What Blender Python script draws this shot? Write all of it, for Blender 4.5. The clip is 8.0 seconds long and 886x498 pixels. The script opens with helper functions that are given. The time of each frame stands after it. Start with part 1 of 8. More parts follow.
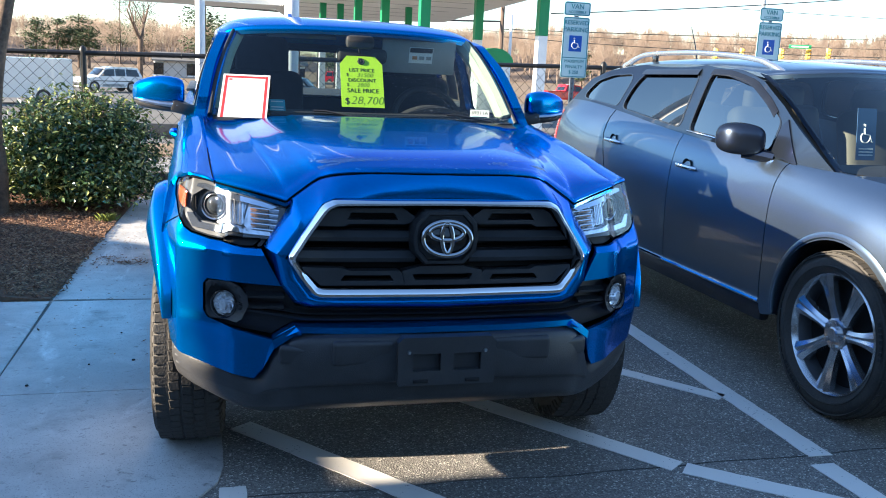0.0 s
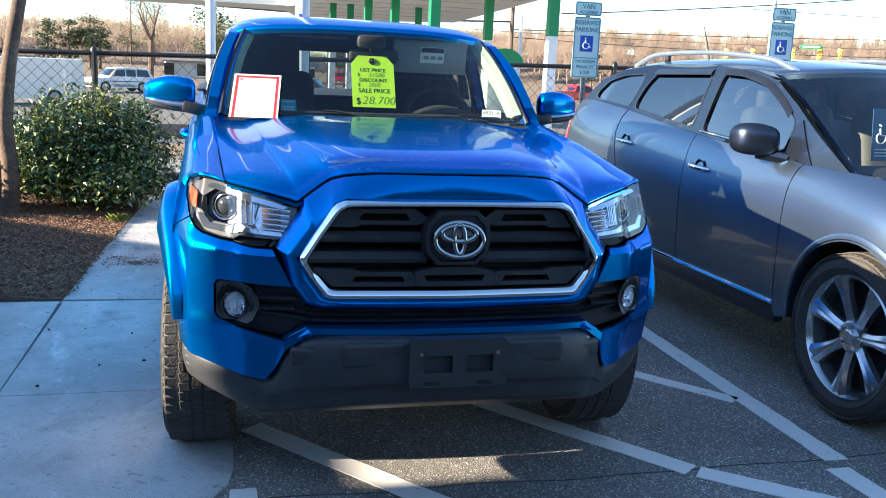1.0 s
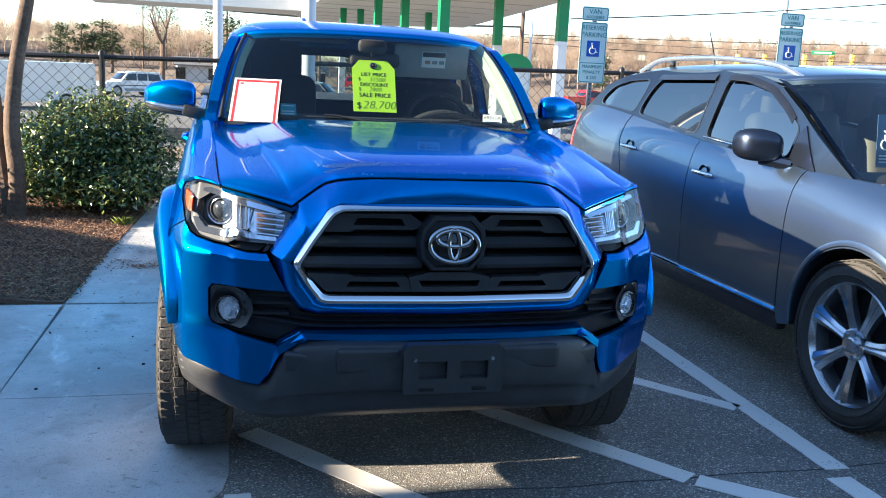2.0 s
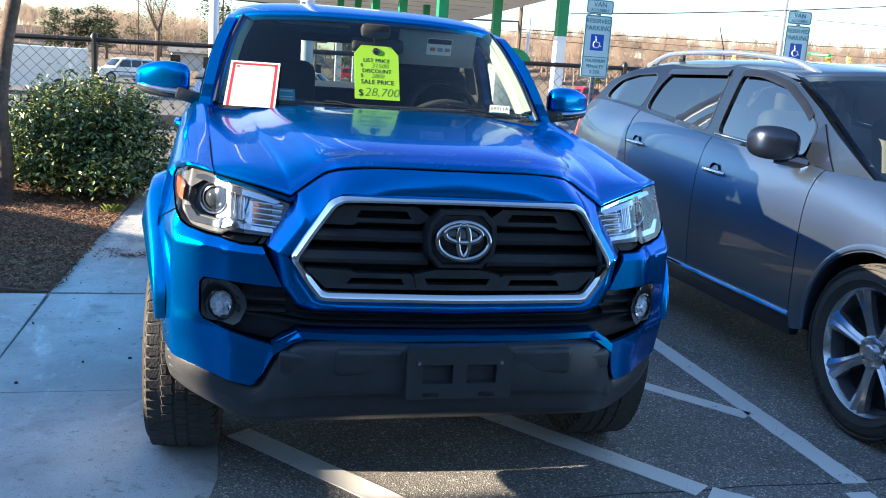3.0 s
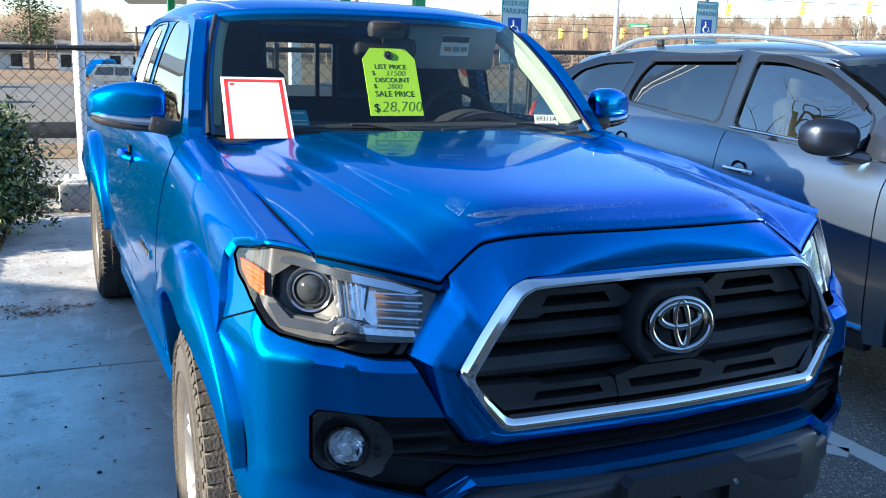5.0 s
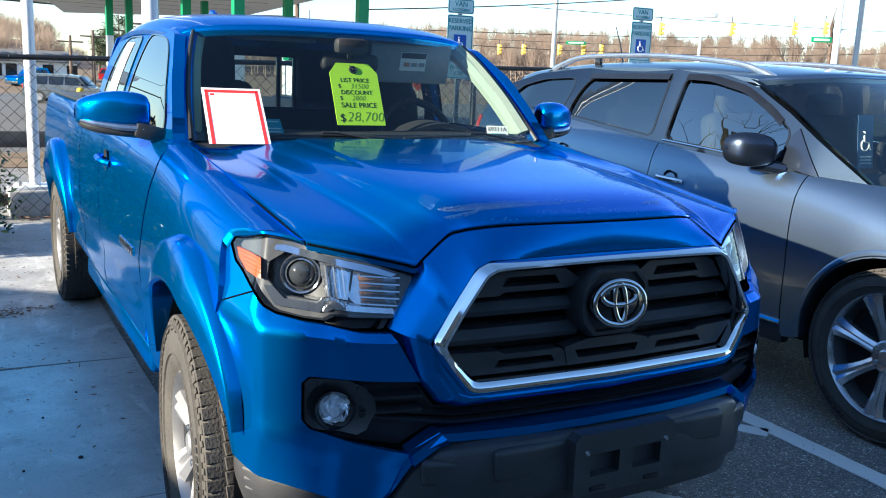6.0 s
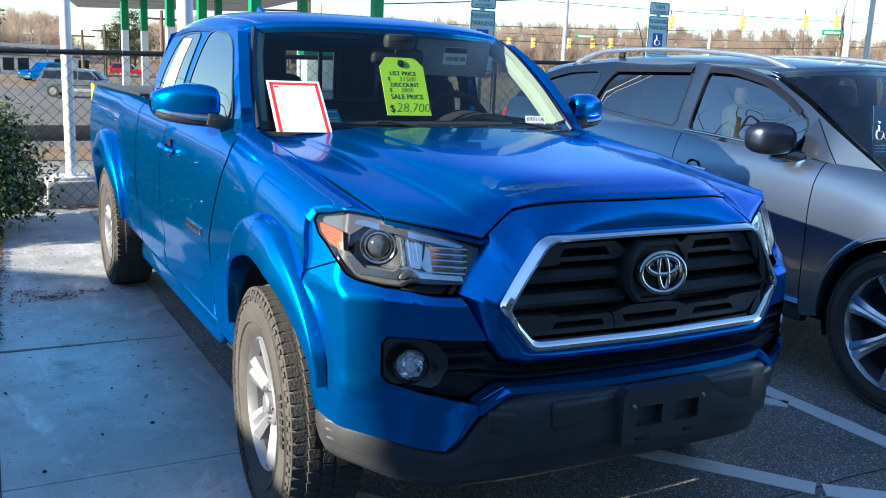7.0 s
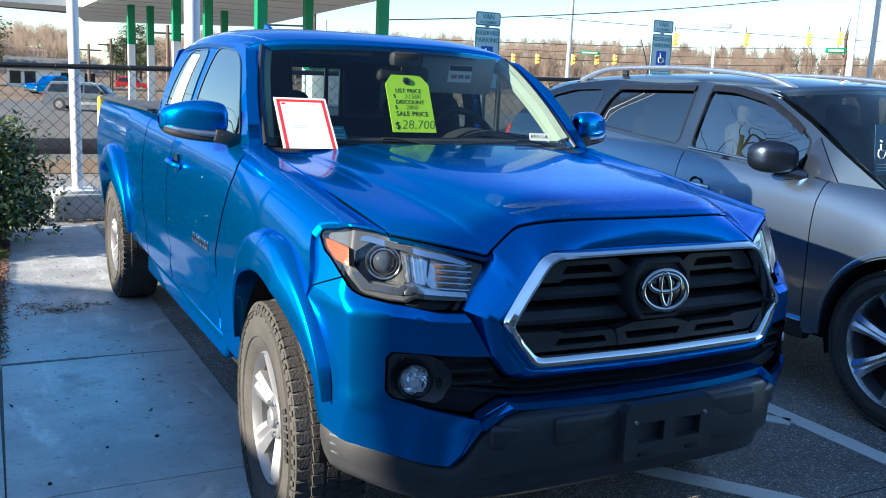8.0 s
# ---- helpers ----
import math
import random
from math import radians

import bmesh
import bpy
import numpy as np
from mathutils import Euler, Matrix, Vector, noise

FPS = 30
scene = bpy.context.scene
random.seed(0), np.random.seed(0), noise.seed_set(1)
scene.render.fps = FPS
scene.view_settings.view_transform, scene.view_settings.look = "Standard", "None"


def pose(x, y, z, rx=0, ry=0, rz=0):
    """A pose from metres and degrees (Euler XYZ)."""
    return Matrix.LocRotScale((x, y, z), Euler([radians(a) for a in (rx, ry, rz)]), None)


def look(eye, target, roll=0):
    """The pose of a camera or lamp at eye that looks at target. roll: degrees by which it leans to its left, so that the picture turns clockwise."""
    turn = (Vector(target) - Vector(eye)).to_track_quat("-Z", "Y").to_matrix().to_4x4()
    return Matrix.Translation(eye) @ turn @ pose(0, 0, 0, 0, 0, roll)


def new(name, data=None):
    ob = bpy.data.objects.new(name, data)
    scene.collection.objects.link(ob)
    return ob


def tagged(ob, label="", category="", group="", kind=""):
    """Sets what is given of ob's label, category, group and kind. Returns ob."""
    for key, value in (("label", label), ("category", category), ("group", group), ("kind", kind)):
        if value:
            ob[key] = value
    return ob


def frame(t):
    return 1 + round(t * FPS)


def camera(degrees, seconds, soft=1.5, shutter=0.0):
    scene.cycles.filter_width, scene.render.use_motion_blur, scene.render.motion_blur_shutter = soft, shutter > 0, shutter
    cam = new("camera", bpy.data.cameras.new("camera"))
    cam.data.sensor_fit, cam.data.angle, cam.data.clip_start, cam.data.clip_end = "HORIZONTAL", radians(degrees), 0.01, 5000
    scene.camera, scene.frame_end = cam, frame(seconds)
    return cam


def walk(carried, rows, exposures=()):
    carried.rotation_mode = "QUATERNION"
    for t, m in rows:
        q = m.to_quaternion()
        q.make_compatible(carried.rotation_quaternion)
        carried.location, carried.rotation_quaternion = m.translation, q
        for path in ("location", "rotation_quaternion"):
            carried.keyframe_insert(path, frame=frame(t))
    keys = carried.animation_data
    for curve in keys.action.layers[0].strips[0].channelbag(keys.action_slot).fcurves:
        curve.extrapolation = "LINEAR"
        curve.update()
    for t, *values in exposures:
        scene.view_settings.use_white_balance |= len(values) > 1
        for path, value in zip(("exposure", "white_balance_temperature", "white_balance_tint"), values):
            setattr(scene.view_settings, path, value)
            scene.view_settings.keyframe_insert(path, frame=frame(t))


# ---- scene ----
cam = camera(52.4, 8.0, 1.0)
PATH = [
    (0, (-0.756, -2.697, 1.496), (-0.242, -0.805, 1.103), 2.7),
    (0.5, (-0.759, -2.683, 1.492), (-0.254, -0.788, 1.101), 2.8),
    (1, (-0.759, -2.671, 1.493), (-0.265, -0.774, 1.1), 2.7),
    (1.5, (-0.752, -2.666, 1.493), (-0.268, -0.766, 1.102), 2.6),
    (1.7, (-0.736, -2.669, 1.494), (-0.256, -0.766, 1.109), 2.6),
    (2.8, (-0.671, -2.587, 1.483), (-0.198, -0.681, 1.104), 4.0),
    (3, (-0.712, -2.483, 1.462), (-0.222, -0.584, 1.066), 4.1),
    (3.2, (-0.767, -2.351, 1.455), (-0.257, -0.461, 1.043), 3.6),
    (3.5, (-0.841, -2.199, 1.479), (-0.3, -0.324, 1.045), 2.8),
    (4, (-0.931, -1.875, 1.468), (-0.348, -0.017, 1.012), 2.6),
    (4.5, (-1.092, -1.605, 1.485), (-0.439, 0.234, 1.048), 2.5),
    (4.8, (-1.205, -1.476, 1.494), (-0.455, 0.33, 1.076), 2.1),
    (5, (-1.252, -1.434, 1.508), (-0.43, 0.341, 1.092), 1.6),
    (5.2, (-1.267, -1.45, 1.511), (-0.412, 0.311, 1.1), 1.6),
    (6.3, (-1.57, -1.765, 1.51), (-0.611, -0.051, 1.134), 2.4),
    (6.5, (-1.641, -1.805, 1.512), (-0.681, -0.091, 1.137), 2.3),
    (7, (-1.719, -1.847, 1.503), (-0.791, -0.12, 1.107), 2.3),
    (7.5, (-1.738, -1.867, 1.513), (-0.815, -0.135, 1.129), 2.4),
    (8, (-1.735, -1.869, 1.513), (-0.812, -0.133, 1.149), 2.6),
]
walk(cam, [(t, look(eye, target, roll)) for t, eye, target, roll in PATH], [(0, 2.20, 5650, 8), (3, 2.19, 5650, 8), (4.5, 2.19, 5500, 7), (5, 2.00, 5400, 6), (6.5, 1.70, 5250, 5), (8, 1.62, 5200, 5)])

# ---- sky, sun, exposure ----
S = 1.08                      # the plan below is drawn in units of 1.08 m
world = bpy.data.worlds.new("sky")
scene.world = world
world.use_nodes = True
wn = world.node_tree.nodes
sky = wn.new("ShaderNodeTexSky")
sky.sky_type, sky.sun_disc = "NISHITA", False
sky.sun_elevation, sky.sun_rotation = radians(19), radians(-91)
sky.air_density, sky.dust_density, sky.ozone_density = 1.0, 0.08, 1.6
world.node_tree.links.new(sky.outputs[0], wn["Background"].inputs[0])
wn["Background"].inputs[1].default_value = 0.075
sun = new("sun", bpy.data.lights.new("sun", "SUN"))
sun.data.energy, sun.data.angle, sun.data.color = 5.0, radians(0.5), (1.0, 0.79, 0.54)
sun.matrix_world = look((-10.0, -0.1, 3.4), (0, 0, 0))


# ---- mesh helpers ----
def thing(name, at, label, category, group="", kind=""):
    ob = new(name)
    ob.empty_display_size = 0.1
    ob.location = Vector(at) * S
    return tagged(ob, label, category, group, kind)


def root_of(ob):
    while ob.parent:
        ob = ob.parent
    return ob


def finish(bm, mats, smooth=True):
    """The bmesh, drawn in plan units, as a mesh in metres."""
    me = bpy.data.meshes.new("mesh")
    bm.normal_update()
    for f in bm.faces:
        f.smooth = smooth
    for e in bm.edges:
        if len(e.link_faces) == 2 and e.calc_face_angle(0) > 0.6:
            e.smooth = False
    bm.transform(Matrix.Scale(S, 4))
    bm.to_mesh(me)
    bm.free()
    for m in mats if isinstance(mats, (list, tuple)) else [mats]:
        me.materials.append(m)
    return me


def part(name, bm, material, parent, label="", smooth=True, local=False):
    """One mesh object under a thing or a part. bm is drawn at its place in the plan, or about the thing's base where local is set."""
    if not local:
        bm.transform(Matrix.Translation(-Vector(root_of(parent).location) / S))
    ob = new(name, finish(bm, material, smooth))
    ob.parent = parent
    return tagged(ob, label)


def solid(name, bm, material, label="", category="", kind="", group="", smooth=True):
    """One mesh object at top level, drawn at its place in the plan."""
    return tagged(new(name, finish(bm, material, smooth)), label, category, group, kind)


def cr(pts, n):
    """n points along a Catmull-Rom curve through pts."""
    p = np.array(pts, float)
    if len(p) == 2:
        return p[0] + np.linspace(0, 1, n)[:, None] * (p[1] - p[0])
    p = np.vstack([2 * p[0] - p[1], p, 2 * p[-1] - p[-2]])
    t = np.linspace(0, len(p) - 3, n)
    i = np.minimum(t.astype(int), len(p) - 4)
    f = (t - i)[:, None]
    a, b, c, d = p[i], p[i + 1], p[i + 2], p[i + 3]
    return 0.5 * (2 * b + (c - a) * f + (2 * a - 5 * b + 4 * c - d) * f ** 2 + (3 * b - a - 3 * c + d) * f ** 3)


def lin(pts, n):
    """n points along straight legs through pts, evenly by leg."""
    p = np.array(pts, float)
    t = np.linspace(0, len(p) - 1, n)
    i = np.minimum(t.astype(int), len(p) - 2)
    f = (t - i)[:, None]
    return p[i] * (1 - f) + p[i + 1] * f


def sheet(P, bm=None, closed_u=False, closed_v=False):
    """Quads over a grid of points (nu, nv, 3)."""
    bm = bm or bmesh.new()
    P = np.asarray(P)
    nu, nv = P.shape[:2]
    v = [[bm.verts.new(P[i, j]) for j in range(nv)] for i in range(nu)]
    for i in range(nu if closed_u else nu - 1):
        for j in range(nv if closed_v else nv - 1):
            q = (v[i][j], v[(i + 1) % nu][j], v[(i + 1) % nu][(j + 1) % nv], v[i][(j + 1) % nv])
            try:
                bm.faces.new(q)
            except ValueError:
                pass
    return bm


def loft(curves, nu=24, nv=24, straight_u=False):
    """A surface through control curves that have the same number of points each."""
    rows = np.array([(lin if straight_u else cr)(c, nu) for c in curves])
    return np.array([cr(rows[:, i], nv) for i in range(nu)])


def thicken(bm, vec):
    """Gives an open sheet depth: a copy shifted by vec, and a rim between the two."""
    faces = list(bm.faces)
    rim = [e for e in bm.edges if len(e.link_faces) == 1]
    twin = {v: bm.verts.new(v.co + Vector(vec)) for v in list(bm.verts)}
    for f in faces:
        bm.faces.new([twin[v] for v in reversed(f.verts)])
    for e in rim:
        a, b = e.verts
        bm.faces.new((a, b, twin[b], twin[a]))
    return bm


from mathutils.geometry import delaunay_2d_cdt


def fill(poly, step, holes=()):
    """Triangles inside a 2D outline, with inner points every step."""
    loops = [np.array(p, float) for p in (poly, *holes)]
    dense = []
    for p in loops:
        q = []
        for a, b in zip(p, np.roll(p, -1, 0)):
            n = max(1, int(np.ceil(np.linalg.norm(b - a) / step)))
            q += [a + (b - a) * k / n for k in range(n)]
        dense.append(np.array(q))

    def inside(x, y, p):
        a, b = p, np.roll(p, -1, 0)
        hit = ((a[:, 1] > y) != (b[:, 1] > y)) & (x < (b[:, 0] - a[:, 0]) * (y - a[:, 1]) / (b[:, 1] - a[:, 1] + 1e-12) + a[:, 0])
        return hit.sum() % 2 == 1

    pts, edges = [], []
    for p in dense:
        k = len(pts)
        pts += [tuple(v) for v in p]
        edges += [(k + i, k + (i + 1) % len(p)) for i in range(len(p))]
    border = np.array(pts)
    lo, hi = dense[0].min(0), dense[0].max(0)
    row = 0
    for y in np.arange(lo[1] + step * 0.6, hi[1], step * 0.87):
        row += 1
        for x in np.arange(lo[0] + step * (0.5 + 0.5 * (row % 2)), hi[0], step):
            if inside(x, y, dense[0]) and not any(inside(x, y, h) for h in dense[1:]) and np.min(np.hypot(border[:, 0] - x, border[:, 1] - y)) > step * 0.45:
                pts.append((x, y))
    v, _, faces, *_ = delaunay_2d_cdt([Vector(p) for p in pts], edges, [], 0, 1e-6)
    keep = []
    for f in faces:
        c = sum((v[i] for i in f), Vector((0, 0))) / len(f)
        if inside(c.x, c.y, dense[0]) and not any(inside(c.x, c.y, h) for h in dense[1:]):
            keep.append(f)
    return v, keep


def panel(poly, place, step=0.03, depth=None, holes=(), bm=None):
    """A sheet cut to a 2D outline and laid on the surface place(a, b); depth: the vector of its thickness."""
    bm = bm or bmesh.new()
    own = bmesh.new()
    v, faces = fill(poly, step, holes)
    vs = [own.verts.new(place(p.x, p.y)) for p in v]
    for f in faces:
        try:
            own.faces.new([vs[i] for i in f])
        except ValueError:
            pass
    for x in [x for x in own.verts if not x.link_faces]:
        own.verts.remove(x)
    if depth:
        thicken(own, depth)
    me = bpy.data.meshes.new("tmp")
    own.to_mesh(me)
    own.free()
    bm.from_mesh(me)
    bpy.data.meshes.remove(me)
    return bm


def mirror(bm):
    for v in bm.verts:
        v.co.x = -v.co.x
    bmesh.ops.reverse_faces(bm, faces=bm.faces)
    return bm


def box(c, size, bevel=0.0, bm=None, turn=None, segments=2):
    own = bmesh.new()
    bmesh.ops.create_cube(own, size=1)
    bmesh.ops.scale(own, vec=size, verts=own.verts)
    if bevel:
        bmesh.ops.bevel(own, geom=own.edges, offset=bevel, segments=segments, affect="EDGES", profile=0.5)
    if turn is not None:
        own.transform(turn)
    bmesh.ops.translate(own, vec=c, verts=own.verts)
    return merge(own, bm)


def merge(own, bm):
    if bm is None:
        return own
    me = bpy.data.meshes.new("tmp")
    own.to_mesh(me)
    own.free()
    bm.from_mesh(me)
    bpy.data.meshes.remove(me)
    return bm


def tube(path, r, sides=8, bm=None, ends=True):
    """A round bar along points; r: one radius or one a point."""
    p = [Vector(q) for q in path]
    rr = r if isinstance(r, (list, tuple, np.ndarray)) else [r] * len(p)
    own = bmesh.new()
    rings, up = [], None
    for i, q in enumerate(p):
        d = (p[min(i + 1, len(p) - 1)] - p[max(i - 1, 0)]).normalized()
        if up is None:
            up = Vector((0, 0, 1)) if abs(d.z) < 0.9 else Vector((1, 0, 0))
        a = d.cross(up).normalized()
        b = a.cross(d).normalized()
        up = b
        rings.append([own.verts.new(q + (a * math.cos(t) + b * math.sin(t)) * rr[i]) for t in np.linspace(0, 2 * math.pi, sides, endpoint=False)])
    for s, t in zip(rings, rings[1:]):
        for k in range(sides):
            own.faces.new((s[k], s[(k + 1) % sides], t[(k + 1) % sides], t[k]))
    if ends:
        own.faces.new(list(reversed(rings[0])))
        own.faces.new(rings[-1])
    return merge(own, bm)


def lathe(profile, axis="x", c=(0, 0, 0), n=48, bm=None):
    """A profile of (along, radius) turned about an axis through c."""
    P = []
    for t in np.linspace(0, 2 * math.pi, n, endpoint=False):
        row = []
        for a, r in profile:
            u, v = r * math.cos(t), r * math.sin(t)
            q = {"x": (a, u, v), "y": (u, a, v), "z": (u, v, a)}[axis]
            row.append((q[0] + c[0], q[1] + c[1], q[2] + c[2]))
        P.append(row)
    return sheet(np.array(P), bm, closed_u=True)


def lettering(text, size, place, depth=0.0015, thin=0.0):
    """Words in the built-in font as a bmesh: x along the line, y up, laid by a matrix."""
    cu = bpy.data.curves.new("words", "FONT")
    cu.body, cu.size, cu.extrude, cu.align_x, cu.align_y = text, size, depth, "CENTER", "CENTER"
    cu.resolution_u = 3
    cu.offset = -thin * size
    ob = bpy.data.objects.new("words", cu)
    scene.collection.objects.link(ob)
    bpy.context.view_layer.update()
    me = bpy.data.meshes.new_from_object(ob.evaluated_get(bpy.context.evaluated_depsgraph_get()))
    bm = bmesh.new()
    bm.from_mesh(me)
    bm.transform(place)
    bpy.data.objects.remove(ob)
    bpy.data.curves.remove(cu)
    bpy.data.meshes.remove(me)
    return bm


# ---- materials ----
def shader(name):
    m = bpy.data.materials.new(name)
    m.use_nodes = True
    return m, m.node_tree.nodes, m.node_tree.links, m.node_tree.nodes["Principled BSDF"]


def surface(name, color, rough=0.6, metal=0.0, vary=0.15, scale=8.0, bump=0.0, fine=60.0, coat=0.0, spec=0.5, tint=None, random_part=0.0, rough_vary=0.1):
    """A plain material with stains at one scale and grain at another."""
    m, n, l, b = shader(name)
    tc = n.new("ShaderNodeTexCoord")
    big, small = n.new("ShaderNodeTexNoise"), n.new("ShaderNodeTexNoise")
    big.inputs["Scale"].default_value, big.inputs["Detail"].default_value = scale, 6
    small.inputs["Scale"].default_value, small.inputs["Detail"].default_value = fine, 4
    for x in (big, small):
        l.new(tc.outputs["Object"], x.inputs["Vector"])
    mix = n.new("ShaderNodeMix")
    mix.data_type = "RGBA"
    ramp = n.new("ShaderNodeMapRange")
    ramp.inputs[1].default_value, ramp.inputs[2].default_value = 0.35, 0.68
    add = n.new("ShaderNodeMath")
    add.operation = "MULTIPLY_ADD"
    add.inputs[1].default_value = 0.4
    l.new(small.outputs[0], add.inputs[0])
    sub = n.new("ShaderNodeMath")
    sub.operation = "MULTIPLY"
    sub.inputs[1].default_value = 0.6
    l.new(big.outputs[0], sub.inputs[0])
    l.new(sub.outputs[0], add.inputs[2])
    l.new(add.outputs[0], ramp.inputs[0])
    l.new(ramp.outputs[0], mix.inputs[0])
    c = Vector(color)
    dark = tint or tuple(c * (1 - vary))
    light = tuple(c * (1 + vary)) if not tint else color
    mix.inputs[6].default_value, mix.inputs[7].default_value = (*dark, 1), (*light, 1)
    out = mix.outputs[2]
    if random_part:
        info, hsv = n.new("ShaderNodeObjectInfo"), n.new("ShaderNodeHueSaturation")
        mr = n.new("ShaderNodeMapRange")
        mr.inputs[3].default_value, mr.inputs[4].default_value = 1 - random_part, 1 + random_part
        l.new(info.outputs["Random"], mr.inputs[0])
        l.new(mr.outputs[0], hsv.inputs["Value"])
        l.new(out, hsv.inputs["Color"])
        out = hsv.outputs[0]
    l.new(out, b.inputs["Base Color"])
    rr = n.new("ShaderNodeMapRange")
    rr.inputs[3].default_value, rr.inputs[4].default_value = max(0.02, rough - rough_vary), min(1, rough + rough_vary)
    l.new(big.outputs[0], rr.inputs[0])
    l.new(rr.outputs[0], b.inputs["Roughness"])
    b.inputs["Metallic"].default_value = metal
    b.inputs["Coat Weight"].default_value = coat
    b.inputs["Coat Roughness"].default_value = 0.03
    b.inputs["Specular IOR Level"].default_value = spec
    if bump:
        bp = n.new("ShaderNodeBump")
        bp.inputs["Strength"].default_value, bp.inputs["Distance"].default_value = bump, 0.01
        l.new(small.outputs[0], bp.inputs["Height"])
        l.new(bp.outputs[0], b.inputs["Normal"])
    return m


def car_paint(name, color, edge, rough=0.32, metal=0.75, dust=0.03, coat=1.0):
    """Metallic base with flakes under a clear coat, and a trace of dust."""
    m, n, l, b = shader(name)
    tc = n.new("ShaderNodeTexCoord")
    flakes, film = n.new("ShaderNodeTexVoronoi"), n.new("ShaderNodeTexNoise")
    flakes.inputs["Scale"].default_value = 900
    film.inputs["Scale"].default_value, film.inputs["Detail"].default_value = 5, 8
    for x in (flakes, film):
        l.new(tc.outputs["Object"], x.inputs["Vector"])
    mix = n.new("ShaderNodeMix")
    mix.data_type = "RGBA"
    mix.inputs[6].default_value, mix.inputs[7].default_value = (*color, 1), (*edge, 1)
    sep = n.new("ShaderNodeSeparateColor")
    l.new(flakes.outputs["Color"], sep.inputs[0])
    l.new(sep.outputs[0], mix.inputs[0])
    grime = n.new("ShaderNodeMix")
    grime.data_type = "RGBA"
    grime.inputs[7].default_value = (0.35, 0.36, 0.37, 1)
    mr = n.new("ShaderNodeMapRange")
    mr.inputs[1].default_value, mr.inputs[2].default_value, mr.inputs[4].default_value = 0.45, 0.8, dust
    l.new(film.outputs[0], mr.inputs[0])
    l.new(mr.outputs[0], grime.inputs[0])
    l.new(mix.outputs[2], grime.inputs[6])
    l.new(grime.outputs[2], b.inputs["Base Color"])
    b.inputs["Metallic"].default_value, b.inputs["Roughness"].default_value = metal, rough
    b.inputs["Specular Tint"].default_value = (*[min(1.0, 1.5 * c) for c in edge], 1)
    b.inputs["Coat Weight"].default_value, b.inputs["Coat Roughness"].default_value = coat, 0.02
    return m


def glass(name, tint=(0.92, 0.96, 0.95), rough=0.0, see=0.9, skin_min=0.06):
    """A thin pane: mostly see-through, with a skin that mirrors more at a slant."""
    m, n, l, b = shader(name)
    n.remove(b)
    clear, skin, mix, lw = n.new("ShaderNodeBsdfTransparent"), n.new("ShaderNodeBsdfGlossy"), n.new("ShaderNodeMixShader"), n.new("ShaderNodeLayerWeight")
    clear.inputs[0].default_value = (*[c * see for c in tint], 1)
    skin.inputs["Roughness"].default_value = rough
    lw.inputs[0].default_value = 0.5
    power, gain = n.new("ShaderNodeMath"), n.new("ShaderNodeMath")
    power.operation, gain.operation = "POWER", "MULTIPLY_ADD"
    power.inputs[1].default_value = 4.5
    gain.inputs[1].default_value, gain.inputs[2].default_value = 0.92, skin_min
    l.new(lw.outputs["Facing"], power.inputs[0])
    l.new(power.outputs[0], gain.inputs[0])
    l.new(gain.outputs[0], mix.inputs[0])
    l.new(clear.outputs[0], mix.inputs[1])
    l.new(skin.outputs[0], mix.inputs[2])
    l.new(mix.outputs[0], n["Material Output"].inputs[0])
    return m


blue = car_paint("blue_paint", (0.0012, 0.138, 0.445), (0.0024, 0.238, 0.68), rough=0.23, metal=0.84, dust=0.004, coat=0.45)
grey_paint = car_paint("grey_paint", (0.186, 0.246, 0.322), (0.240, 0.315, 0.408), rough=0.31, metal=0.96, coat=0.5)
chrome = surface("chrome", (0.90, 0.90, 0.91), 0.05, 1.0, 0.03, rough_vary=0.03)
steel = surface("brushed_metal", (0.55, 0.56, 0.57), 0.3, 1.0, 0.08, 20, 0.05)
alloy = surface("alloy", (0.34, 0.335, 0.34), 0.40, 0.6, 0.06, 12)
dark_alloy = surface("dark_alloy", (0.12, 0.12, 0.125), 0.45, 0.5, 0.1, 12)
black_plastic = surface("black_plastic", (0.030, 0.030, 0.032), 0.40, 0, 0.2, 14, 0.2, 300, spec=0.45)
grey_plastic = surface("charcoal_plastic", (0.036, 0.037, 0.040), 0.38, 0, 0.2, 14, 0.2, 300, spec=0.45)
gloss_black = surface("gloss_black", (0.01, 0.01, 0.011), 0.12, 0, 0.2, 10, coat=0.5)
# near-black that paints the shade in panel gaps
gap_black = surface("shadow_gap", (0.003, 0.003, 0.0035), 1.0, 0, 0.2, 20, spec=0.03)
mesh_black = surface("mesh_black", (0.008, 0.008, 0.009), 0.6, 0, 0.3, 30)
rubber = surface("rubber", (0.028, 0.027, 0.026), 0.8, 0, 0.35, 9, 0.3, 120)
tyre_grey = surface("dusty_rubber", (0.066, 0.060, 0.053), 0.85, 0, 0.3, 7, 0.3, 120)
under_black = surface("underbody", (0.012, 0.012, 0.012), 0.9, 0, 0.3, 6)
interior = surface("dark_trim", (0.018, 0.018, 0.02), 0.7, 0, 0.3, 15, 0.2, 200)
seat_cloth = surface("seat_cloth", (0.02, 0.02, 0.023), 0.9, 0, 0.3, 20, 0.4, 400)
beige = surface("beige_trim", (0.11, 0.104, 0.082), 0.7, 0, 0.1, 15, 0.1, 200)
pale_grey = surface("headliner_grey", (0.30, 0.31, 0.31), 0.85, 0, 0.08, 15)
windscreen = glass("windscreen_glass", (0.80, 0.90, 0.86), 0.0, 0.9)
tinted = glass("tinted_glass", (0.30, 0.36, 0.42), 0.0, 0.07, 0.23)
